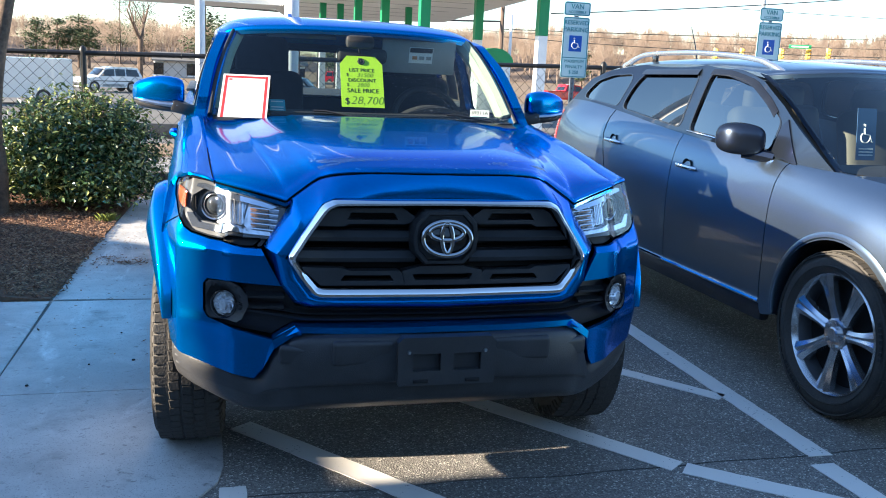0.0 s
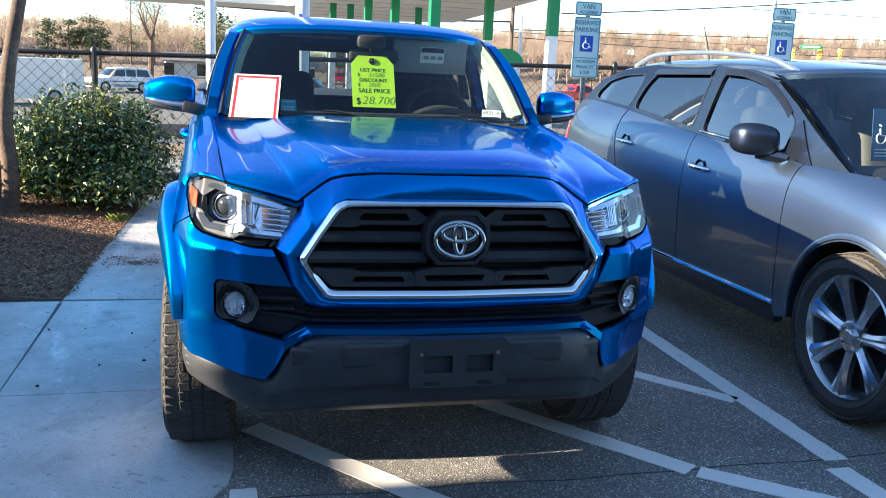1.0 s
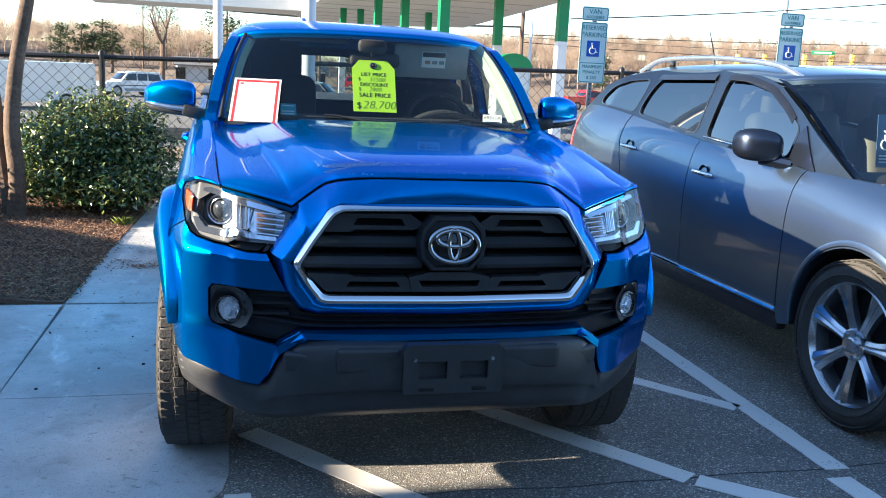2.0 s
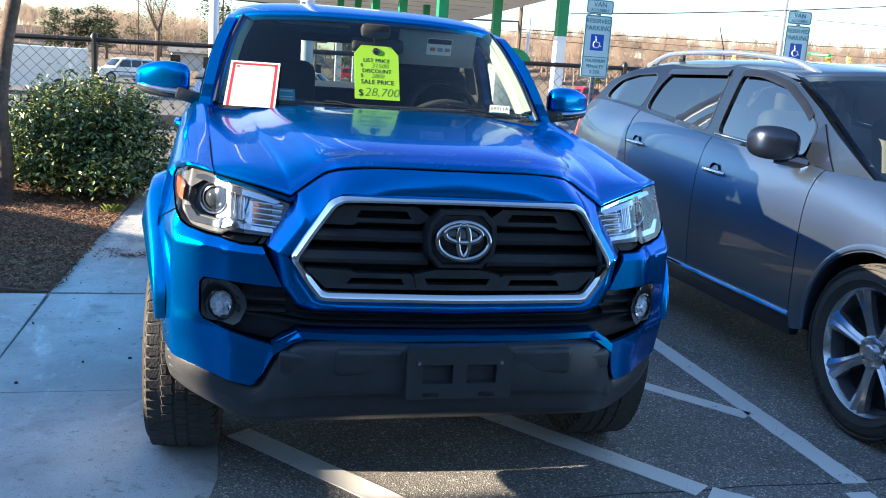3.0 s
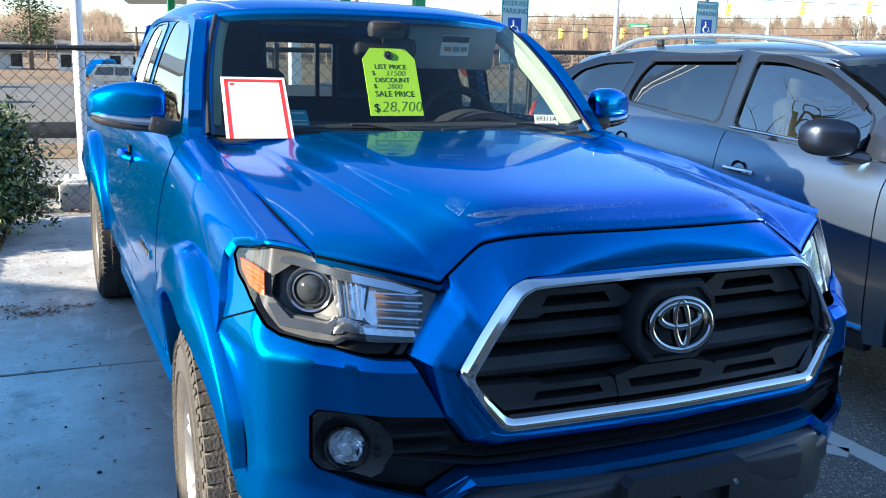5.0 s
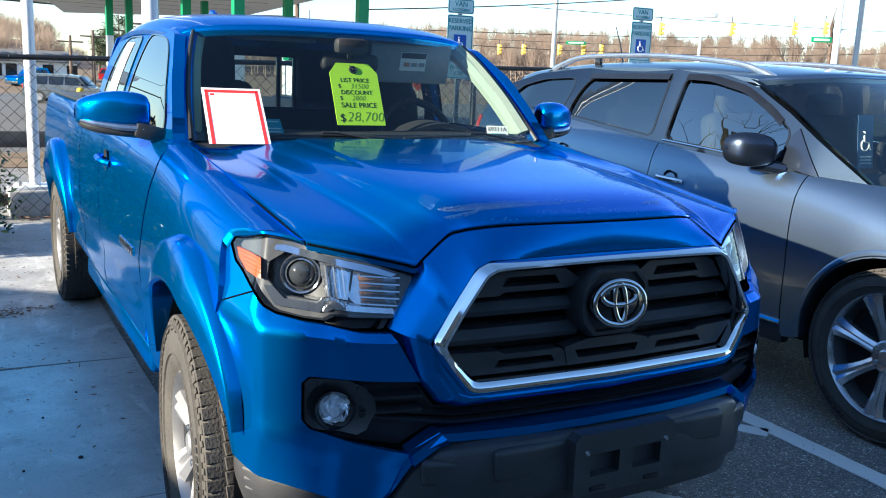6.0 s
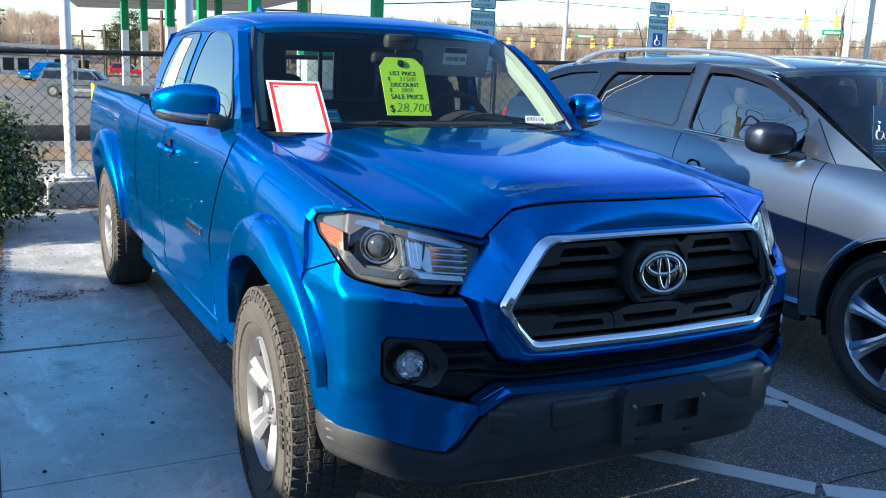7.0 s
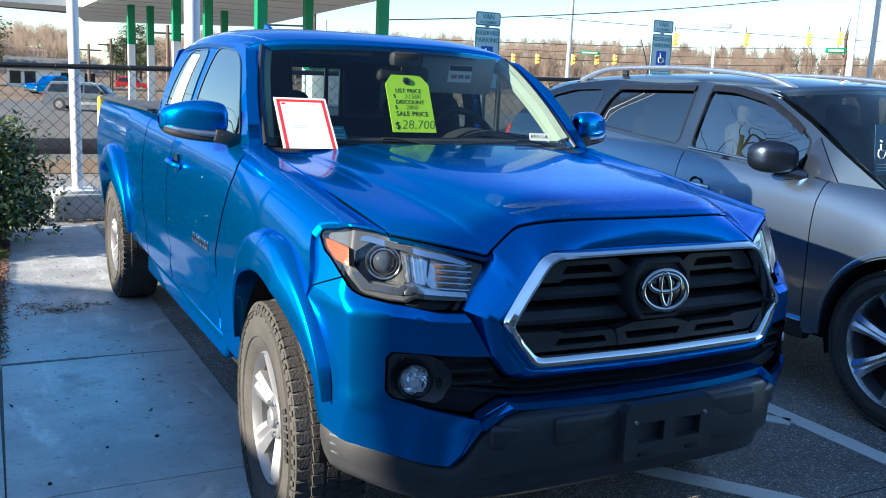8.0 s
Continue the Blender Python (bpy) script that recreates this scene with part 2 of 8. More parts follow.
clear_lens = glass("clear_lens", (0.96, 0.98, 1.0), 0.002, 0.96, 0.075)
amber = surface("amber_lens", (0.58, 0.070, 0.0), 0.35, 0, 0.08, 30, spec=0.2)
amber_glass = surface("amber_tint", (0.55, 0.27, 0.12), 0.2, 0.1, 0.1, 40, coat=0.5)
red_lens = surface("red_lens", (0.55, 0.02, 0.015), 0.15, 0, 0.1, 30, coat=0.6)
reflector = surface("reflector", (0.66, 0.68, 0.72), 0.09, 0.92, 0.15, 60, 0.35, 30)
crystal = surface("cut_crystal", (0.66, 0.69, 0.74), 0.10, 0.75, 0.15, 90, coat=0.6)
lamp_silver = surface("lamp_silver", (0.42, 0.44, 0.48), 0.12, 0.9, 0.12, 30)
smoked_lens = surface("smoked_lens", (0.045, 0.05, 0.055), 0.05, 0, 0.1, 20, coat=1.0)
white_paint = surface("white_paint", (0.78, 0.79, 0.79), 0.45, 0, 0.05, 6)
paper_white = surface("paper", (0.86, 0.86, 0.85), 0.7, 0, 0.02, 6)
red_print = surface("red_print", (0.75, 0.03, 0.03), 0.6, 0, 0.05, 20)
lime = surface("lime_card", (0.56, 0.92, 0.02), 0.6, 0, 0.04, 10)
ink = surface("black_ink", (0.015, 0.016, 0.015), 0.6, 0, 0.2, 30)
pen = surface("pen_ink", (0.10, 0.17, 0.03), 0.6, 0, 0.2, 30)
teal = surface("teal_print", (0.05, 0.30, 0.40), 0.5, 0, 0.1, 20)
sign_white = surface("sign_white", (0.66, 0.80, 0.80), 0.35, 0, 0.05, 5)
sign_teal = surface("sign_teal", (0.03, 0.25, 0.29), 0.5, 0, 0.05, 20)
sign_blue = surface("sign_blue", (0.015, 0.10, 0.50), 0.4, 0, 0.05, 20)
post_steel = surface("galvanised_post", (0.16, 0.18, 0.21), 0.5, 0.6, 0.2, 12, 0.1)
fence_black = surface("black_vinyl", (0.014, 0.014, 0.015), 0.45, 0, 0.2, 10)
green_paint = surface("green_paint", (0.01, 0.22, 0.085), 0.4, 0, 0.06, 6)


# ---- ground ----
def ground_z(x, y):
    """Level up to the fence, then falling gently to the road."""
    t = min(max((y - 7.6) / 14.0, 0.0), 1.0)
    return -1.1 * t * t * (3 - 2 * t)


def asphalt_material():
    m, n, l, b = shader("asphalt")
    tc = n.new("ShaderNodeTexCoord")
    grit, spots, big = n.new("ShaderNodeTexVoronoi"), n.new("ShaderNodeTexNoise"), n.new("ShaderNodeTexNoise")
    grit.inputs["Scale"].default_value = 165
    spots.inputs["Scale"].default_value, spots.inputs["Detail"].default_value = 160, 3
    big.inputs["Scale"].default_value, big.inputs["Detail"].default_value = 1.3, 7
    for x in (grit, spots, big):
        l.new(tc.outputs["Object"], x.inputs["Vector"])
    sep = n.new("ShaderNodeSeparateColor")
    l.new(grit.outputs["Color"], sep.inputs[0])
    ramp = n.new("ShaderNodeValToRGB")
    e = ramp.color_ramp.elements
    e[0].position, e[0].color = 0.0, (0.14, 0.132, 0.122, 1)
    e[1].position, e[1].color = 1.0, (0.80, 0.76, 0.67, 1)
    for pos, c in ((0.50, (0.225, 0.21, 0.192, 1)), (0.90, (0.33, 0.31, 0.28, 1))):
        k = e.new(pos)
        k.color = c
    l.new(sep.outputs[0], ramp.inputs[0])
    mix = n.new("ShaderNodeMix")
    mix.data_type, mix.blend_type = "RGBA", "MULTIPLY"
    mix.inputs[0].default_value = 1
    tone = n.new("ShaderNodeMapRange")
    tone.inputs[1].default_value, tone.inputs[2].default_value, tone.inputs[3].default_value, tone.inputs[4].default_value = 0.3, 0.7, 0.75, 1.25
    l.new(big.outputs[0], tone.inputs[0])
    l.new(ramp.outputs[0], mix.inputs[6])
    l.new(tone.outputs[0], mix.inputs[7])
    l.new(mix.outputs[2], b.inputs["Base Color"])
    b.inputs["Roughness"].default_value = 0.85
    bp = n.new("ShaderNodeBump")
    bp.inputs["Strength"].default_value, bp.inputs["Distance"].default_value = 0.7, 0.005
    l.new(grit.outputs["Distance"], bp.inputs["Height"])
    l.new(bp.outputs[0], b.inputs["Normal"])
    return m


def worn_paint():
    """White line paint, rubbed through to the asphalt in specks."""
    m, n, l, b = shader("line_paint")
    tc = n.new("ShaderNodeTexCoord")
    a, c = n.new("ShaderNodeTexNoise"), n.new("ShaderNodeTexNoise")
    a.inputs["Scale"].default_value, a.inputs["Detail"].default_value = 90, 6
    c.inputs["Scale"].default_value, c.inputs["Detail"].default_value = 9, 4
    for x in (a, c):
        l.new(tc.outputs["Object"], x.inputs["Vector"])
    add = n.new("ShaderNodeMath")
    add.operation = "MULTIPLY_ADD"
    add.inputs[1].default_value = 0.55
    l.new(c.outputs[0], add.inputs[0])
    l.new(a.outputs[0], add.inputs[2])
    ramp = n.new("ShaderNodeValToRGB")
    e = ramp.color_ramp.elements
    e[0].position, e[0].color = 0.50, (0.16, 0.16, 0.16, 1)
    e[1].position, e[1].color = 0.60, (0.88, 0.84, 0.78, 1)
    l.new(add.outputs[0], ramp.inputs[0])
    l.new(ramp.outputs[0], b.inputs["Base Color"])
    b.inputs["Roughness"].default_value = 0.7
    return m


asphalt = asphalt_material()
line_paint = worn_paint()


def concrete_material():
    """Broomed concrete: broad damp patches, pale scuffs and fine grit."""
    m, n, l, b = shader("concrete")
    tc = n.new("ShaderNodeTexCoord")
    stretch = n.new("ShaderNodeMapping")
    stretch.inputs["Scale"].default_value, stretch.inputs["Rotation"].default_value = (1.0, 0.28, 1.0), (0, 0, 0.5)
    l.new(tc.outputs["Object"], stretch.inputs["Vector"])

    def layer(scale, detail, low, high, under, over, vector=None, lumpy=0.5, twist=0.0):
        t, r, mix = n.new("ShaderNodeTexNoise"), n.new("ShaderNodeMapRange"), n.new("ShaderNodeMix")
        t.inputs["Scale"].default_value, t.inputs["Detail"].default_value = scale, detail
        t.inputs["Roughness"].default_value, t.inputs["Distortion"].default_value = lumpy, twist
        l.new(vector or tc.outputs["Object"], t.inputs["Vector"])
        r.inputs[1].default_value, r.inputs[2].default_value = low, high
        l.new(t.outputs[0], r.inputs[0])
        l.new(r.outputs[0], mix.inputs[0])
        mix.data_type = "RGBA"
        if under is None:
            mix.inputs[6].default_value = (0.36, 0.356, 0.352, 1)
        else:
            l.new(under, mix.inputs[6])
        mix.inputs[7].default_value = (*over, 1)
        return mix.outputs[2], t.outputs[0]

    c, _ = layer(0.9, 7, 0.40, 0.62, None, (0.60, 0.59, 0.575), lumpy=0.66)
    c, _ = layer(3.2, 8, 0.56, 0.78, c, (0.25, 0.245, 0.24), lumpy=0.65)
    c, _ = layer(2.6, 9, 0.57, 0.70, c, (0.72, 0.715, 0.70), stretch.outputs[0], 0.7, 1.2)
    c, _ = layer(26, 5, 0.60, 0.74, c, (0.24, 0.235, 0.23), lumpy=0.6)
    c, grit = layer(150, 3, 0.58, 0.72, c, (0.27, 0.265, 0.26))
    l.new(c, b.inputs["Base Color"])
    b.inputs["Roughness"].default_value = 0.85
    bp = n.new("ShaderNodeBump")
    bp.inputs["Strength"].default_value, bp.inputs["Distance"].default_value = 0.3, 0.006
    l.new(grit, bp.inputs["Height"])
    l.new(bp.outputs[0], b.inputs["Normal"])
    return m


concrete = concrete_material()
far_asphalt = surface("far_asphalt", (0.13, 0.125, 0.12), 0.9, 0, 0.15, 0.4, 0.1, 30)
grass_dry = surface("dry_grass", (0.21, 0.145, 0.085), 0.95, 0, 0.3, 0.5, 0.4, 20)
mulch_mat = surface("mulch", (0.17, 0.095, 0.06), 0.95, 0, 0.4, 4, 0.8, 60)
joint_mat = surface("joint_dirt", (0.11, 0.105, 0.10), 0.95, 0, 0.3, 20)
crack_mat = surface("crack", (0.018, 0.018, 0.018), 0.95, 0, 0.3, 30)

xs = np.unique(np.concatenate([np.linspace(-12, 12, 13), np.linspace(-60, 60, 25), np.array([-2500, -800, -300, -140, 140, 300, 800, 2500])]))
ys = np.unique(np.concatenate([np.linspace(7.6, 21.6, 15), np.array([-2500, -800, -300, -100, -40, -10, 0, 7.6, 30, 50, 90, 160, 320, 800, 2500])]))
solid("ground", sheet(np.array([[(x, y, ground_z(x, y)) for y in ys] for x in xs])), asphalt, "dark grey coarse asphalt of the car park", "ground", "structure")


def strip(a, b, w, z=0.004, z2=None):
    """A painted bar on the ground from a to b."""
    a, b = Vector((*a, z)), Vector((*b, z if z2 is None else z2))
    n = (b - a).cross(Vector((0, 0, 1))).normalized() * (w / 2)
    k = max(2, int((b - a).length / 0.06))
    P = []
    for i in range(k + 1):
        c = a.lerp(b, i / k)
        j1, j2 = (noise.noise(c * 23) * 0.006, noise.noise(c * 23 + Vector((7, 3, 1))) * 0.006)
        P.append([c - n * (1 + j1 / w * 2), c + n * (1 + j2 / w * 2)])
    bm = sheet(np.array([[tuple(v) for v in r] for r in P]))
    thicken(bm, (0, 0, -0.003))
    return bm


for a, b, w in (((-0.565, 0.845), (0.06, 0.06), 0.10), ((-0.45, 2.102), (0.965, 0.235), 0.10), ((0.985, 0.215), (1.50, -0.22), 0.10), ((-0.45, 3.37), (1.535, 0.86), 0.085), ((1.66, 4.6), (1.573, 0.232), 0.10), ((1.528, 0.165), (1.56, -3.5), 0.10), ((-0.612, 0.325), (-0.60, -3.2), 0.088)):
    solid("painted_line", strip(a, b, w), line_paint, "worn white parking line painted on asphalt", "line", "structure", "parking lines")
crack = tube([(x, 0.245 + 0.02 * noise.noise((x * 3, 0, 0)) + 0.03 * noise.noise((x * 0.8, 2, 0)), -0.001) for x in np.linspace(-0.6, 4.5, 120)], 0.004, 5)
solid("pavement_crack", crack, surface("asphalt_crack", (0.075, 0.072, 0.066), 0.95, 0, 0.5, 12), "thin dark crack across the asphalt", "crack", "structure")

# concrete walk, slab by slab
walk_base = solid("pavement", panel([(-0.66, 6.8), (-0.66, 0.45), (-0.69, 0.33), (-0.78, 0.22), (-1.0, 0.10), (-3.0, -0.30), (-7.0, -0.6), (-7.0, 2.72), (-1.52, 2.72), (-1.25, 6.8)], lambda x, y: (x, y, 0.002), 0.6), joint_mat, "pale concrete walk with tooled joints", "pavement", "structure")


def slab(outline, z=0.008):
    def at(x, y):
        return (x, y, z + 0.002 * noise.noise((x * 1.7, y * 1.7, 0)))
    bm = panel(outline, at, 0.12, (0, 0, -0.012))
    ob = part("slab", bm, concrete, walk_base, local=True)
    return ob


slab([(-0.640, 1.275), (-0.638, 0.48), (-0.66, 0.36), (-0.72, 0.26), (-0.82, 0.19), (-1.0, 0.125), (-1.5885, 0.0), (-1.5485, 1.275)])
slab([(-1.5935, 0.0), (-3.2, -0.30), (-3.2, 1.29), (-1.5535, 1.275)])
slab([(-0.640, 1.281), (-0.642, 2.7585), (-1.515, 2.7585), (-1.5485, 1.281)])
slab([(-1.5535, 1.287), (-3.2, 1.30), (-3.2, 2.77), (-1.535, 2.7585)])
slab([(-3.215, -0.31), (-7.0, -0.6), (-7.0, 2.78), (-3.215, 2.77)])
slab([(-0.642, 2.7635), (-0.645, 4.2035), (-1.462, 4.2035), (-1.521, 2.80)])
slab([(-0.645, 4.2085), (-0.65, 5.6035), (-1.374, 5.6035), (-1.462, 4.2085)])
slab([(-0.65, 5.6085), (-0.65, 6.75), (-1.302, 6.75), (-1.373, 5.6085)])

# spots and chewing gum on the walk
for x, y, r in ((-1.415, 1.375, 0.006), (-1.013, 1.665, 0.007), (-1.20, 1.62, 0.004), (-1.1, 2.1, 0.004), (-0.95, 2.35, 0.004)):
    solid("gum_spot", lathe([(0.0145, 0.0), (0.0145, r), (0.0095, r * 1.25)], "z", (x, y, 0), 10), crack_mat, "dark flattened spot on the concrete walk", "spot", "", "gum spots")

# mulch bed
bed_poly = [(-1.535, 2.80), (-1.475, 4.20), (-1.385, 5.60), (-1.30, 6.95), (-7.0, 6.95), (-7.0, 2.80)]
mulch = solid("mulch_bed", panel(bed_poly, lambda x, y: (x, y, 0.012 + 0.03 * min(1, max(0, (-1.45 - x) * 2)) + 0.018 * noise.noise((x * 3, y * 3, 1))), 0.12, (0, 0, -0.03)), mulch_mat, "brown shredded bark mulch bed", "mulch", "structure")
rng = random.Random(4)
cv, cf = [], []
for _ in range(42000):
    x, y = rng.uniform(-4.2, -1.36), rng.uniform(2.82, 6.95)
    if x > -1.52 + 0.045 * (y - 2.8) + rng.uniform(0, 0.03) and y > 2.8:
        continue
    z = 0.02 + 0.03 * min(1, max(0, (-1.45 - x) * 2)) + 0.018 * noise.noise((x * 3, y * 3, 1))
    a, ln, w, tl = rng.uniform(0, 6.28), rng.uniform(0.005, 0.021), rng.uniform(0.002, 0.007), rng.uniform(-0.6, 0.6)
    d, n_ = Vector((math.cos(a), math.sin(a), tl)) * ln, Vector((-math.sin(a), math.cos(a), 0)) * w
    c, k = Vector((x, y, z + 0.004)), len(cv)
    cv += [c - d - n_, c + d - n_ * 0.5, c + d + n_ * 0.5, c - d + n_, c + Vector((0, 0, 0.006))]
    cf += [(k, k + 1, k + 4), (k + 1, k + 2, k + 4), (k + 2, k + 3, k + 4), (k + 3, k, k + 4)]
me = bpy.data.meshes.new("chips")
me.from_pydata([tuple(v * S) for v in cv], [], cf)
chip_mat, cn, cl, cb = shader("bark_chips")
island, tones = cn.new("ShaderNodeNewGeometry"), cn.new("ShaderNodeValToRGB")
tones.color_ramp.elements[0].color, tones.color_ramp.elements[1].color = (0.050, 0.028, 0.018, 1), (0.40, 0.25, 0.15, 1)
mid_tone = tones.color_ramp.elements.new(0.65)
mid_tone.color = (0.23, 0.112, 0.058, 1)
cl.new(island.outputs["Random Per Island"], tones.inputs[0])
cl.new(tones.outputs[0], cb.inputs["Base Color"])
cb.inputs["Roughness"].default_value = 0.9
me.materials.append(chip_mat)
tagged(new("bark_chips", me), "loose bark chips and dead leaves on the mulch bed", "mulch", "", "stuff")

# unseen building, added and shaped to block sun from the walk and cars
wall_mat = surface("painted_block", (0.16, 0.14, 0.125), 0.8, 0, 0.08, 1.5, 0.2, 40)
light_blocker = thing("office_building", (-9.2, -5.3, 0), "unseen flat-roofed building added to block sun and sky", "building")
LOW_WING = [(-10.4, 0.195), (-8.0, 0.195), (-8.0, 3.66), (-10.4, 5.40)]
part("wall", panel(LOW_WING, lambda x, y: (x, y, 0.0), 3.0, (0, 0, 2.555)), wall_mat, light_blocker, smooth=False)
part("roof", panel(LOW_WING, lambda x, y: (x, y, 2.56), 3.0, (0, 0, 0.09)), grey_plastic, light_blocker, smooth=False)
part("tall_wall", box((-9.2, -6.46, 3.1), (2.4, 13.3, 6.2)), wall_mat, light_blocker, smooth=False)
part("tall_roof", box((-9.2, -6.46, 6.24), (2.5, 13.30, 0.10), 0.02), grey_plastic, light_blocker, smooth=False)
for k in range(4):
    for z in (1.5, 4.3):
        part("office_window", box((-7.985, -2.0 - 2.9 * k, z), (0.04, 1.8, 1.4), 0.01), gloss_black, light_blocker, smooth=False)
# unseen wing behind the camera, added to keep the truck front dark
part("back_wing", box((1.0, -11.5, 2.1), (24.0, 3.0, 4.2)), wall_mat, light_blocker, smooth=False)
part("back_roof", box((1.0, -11.5, 4.24), (24.2, 3.2, 0.10), 0.02), grey_plastic, light_blocker, smooth=False)
for k in range(6):
    part("office_window", box((-8.0 + 3.4 * k, -9.985, 1.5), (2.0, 0.04, 1.5), 0.01), gloss_black, light_blocker, smooth=False)


# ---- the blue pickup ----
truck = thing("pickup_truck", (0, 2.45, 0), "bright blue extended-cab pickup truck with chrome-edged grille, parked on asphalt", "pickup truck")
HUB_F, HUB_R, HUB_Z = 0.79, 4.02, 0.367

# plan of the nose: (along, half width, y)
NOSE = np.array([(0, 0, 0.05), (0.35, 0.35, 0.07), (0.48, 0.48, 0.105), (0.61, 0.60, 0.152), (0.70, 0.665, 0.214), (0.80, 0.737, 0.283), (0.845, 0.768, 0.312), (0.865, 0.779, 0.326), (0.885, 0.786, 0.344), (0.945, 0.803, 0.401), (1.04, 0.828, 0.493)])
NOSE_FINE = cr(NOSE, 200)


def nose(u, z, off=0.0):
    """A point of the front face, on the half x < 0; off: forwards."""
    s = abs(u)
    w, y = np.interp(s, NOSE_FINE[:, 0], NOSE_FINE[:, 1]), np.interp(s, NOSE_FINE[:, 0], NOSE_FINE[:, 2])
    turn = min(max((s - 0.70) / 0.25, 0.0), 1.0)
    lean = 0.47 * (1 - 0.62 * turn) * max(0.0, z - 0.72) + 0.25 * max(0.0, 0.55 - z) * min(1, s / 0.5)
    w -= 0.30 * turn * max(0.0, z - 0.86)
    return (-w if u >= 0 else w, y + lean - off, z)


# sections of the flank: y, then (half width, z) from the sill up to the top
FLANK = [
    (0.30, ((0.76, 0.35), (0.80, 0.55), (0.822, 0.78), (0.812, 0.90), (0.785, 0.975), (0.74, 1.018), (0.668, 1.012))),
    (0.60, ((0.77, 0.35), (0.81, 0.55), (0.835, 0.78), (0.825, 0.92), (0.795, 1.01), (0.75, 1.052), (0.676, 1.052))),
    (0.95, ((0.78, 0.35), (0.81, 0.55), (0.83, 0.78), (0.825, 0.94), (0.80, 1.045), (0.76, 1.098), (0.692, 1.105))),
    (1.35, ((0.79, 0.36), (0.812, 0.55), (0.826, 0.76), (0.824, 0.94), (0.806, 1.06), (0.775, 1.13), (0.708, 1.155))),
    (1.80, ((0.79, 0.38), (0.815, 0.55), (0.828, 0.76), (0.825, 0.94), (0.81, 1.06), (0.785, 1.13), (0.745, 1.162))),
    (2.90, ((0.79, 0.38), (0.815, 0.55), (0.828, 0.76), (0.825, 0.94), (0.81, 1.06), (0.79, 1.13), (0.75, 1.168))),
    (3.60, ((0.79, 0.40), (0.815, 0.55), (0.83, 0.76), (0.828, 0.94), (0.815, 1.06), (0.80, 1.14), (0.765, 1.19))),
    (4.95, ((0.78, 0.42), (0.80, 0.55), (0.815, 0.76), (0.812, 0.94), (0.80, 1.06), (0.785, 1.14), (0.75, 1.19))),
]
FLANK_Y = np.array([f[0] for f in FLANK])
FLANK_S = np.array([0.36, 0.55, 0.77, 0.93, 1.04, 1.12, 1.20])
FLANK_FINE_S = cr(FLANK_S[:, None], 90)[:, 0]
FLANK_FINE = np.array([cr(f[1], 90) for f in FLANK])


def flank(y, s, off=0.0):
    """A point of the flank on x < 0; s runs with the height up to 0.93 and then over the shoulder."""
    wz = [np.interp(y, FLANK_Y, [np.interp(s, FLANK_FINE_S, f[:, k]) for f in FLANK_FINE]) for k in (0, 1)]
    return (-wz[0] - off, y, wz[1])


def arc(cy, cz, r, a0, a1, n=20):
    return [(cy + r * math.cos(radians(a)), cz + r * math.sin(radians(a))) for a in np.linspace(a0, a1, n)]


# hood: rows from the front edge to the cowl, each from the middle to the seam
HOOD = [
    ((0, 0.105, 1.078), (0.18, 0.115, 1.077), (0.30, 0.155, 1.07), (0.365, 0.21, 1.048), (0.462, 0.190, 0.980), (0.56, 0.262, 0.998), (0.662, 0.335, 1.016)),
    ((0, 0.135, 1.094), (0.18, 0.145, 1.093), (0.305, 0.185, 1.085), (0.372, 0.24, 1.060), (0.467, 0.220, 0.999), (0.56, 0.285, 1.011), (0.664, 0.353, 1.025)),
    ((0, 0.28, 1.123), (0.18, 0.285, 1.122), (0.32, 0.32, 1.112), (0.41, 0.36, 1.078), (0.49, 0.36, 1.044), (0.575, 0.385, 1.036), (0.670, 0.43, 1.038)),
    ((0, 0.70, 1.158), (0.19, 0.70, 1.157), (0.35, 0.71, 1.150), (0.45, 0.73, 1.125), (0.53, 0.75, 1.103), (0.61, 0.78, 1.093), (0.684, 0.82, 1.091)),
    ((0, 1.22, 1.176), (0.22, 1.235, 1.175), (0.38, 1.25, 1.172), (0.48, 1.265, 1.162), (0.56, 1.28, 1.152), (0.63, 1.295, 1.148), (0.702, 1.315, 1.150)),
    ((0, 1.245, 1.160), (0.22, 1.26, 1.160), (0.38, 1.275, 1.158), (0.48, 1.29, 1.150), (0.56, 1.305, 1.141), (0.63, 1.32, 1.137), (0.702, 1.335, 1.138)),
]


def symmetric(rows):
    """Half rows (middle to side, x > 0) as whole rows."""
    return [[(-x, y, z) for x, y, z in reversed(r[1:])] + list(r) for r in rows]


HOOD_COLS = (0, 1, 1.7, 2.3, 2.75, 3.1, 3.8, 4.0, 4.25, 5, 6)


def across(row, sharp):
    """A row of the hood, resampled from the middle to the seam, with straight legs where its edge is sharp."""
    fine = (lin if sharp else cr)(row, 601)
    return [tuple(fine[int(round(k * 100))]) for k in HOOD_COLS]


HOOD = [across(r, i < 2) for i, r in enumerate(HOOD)]


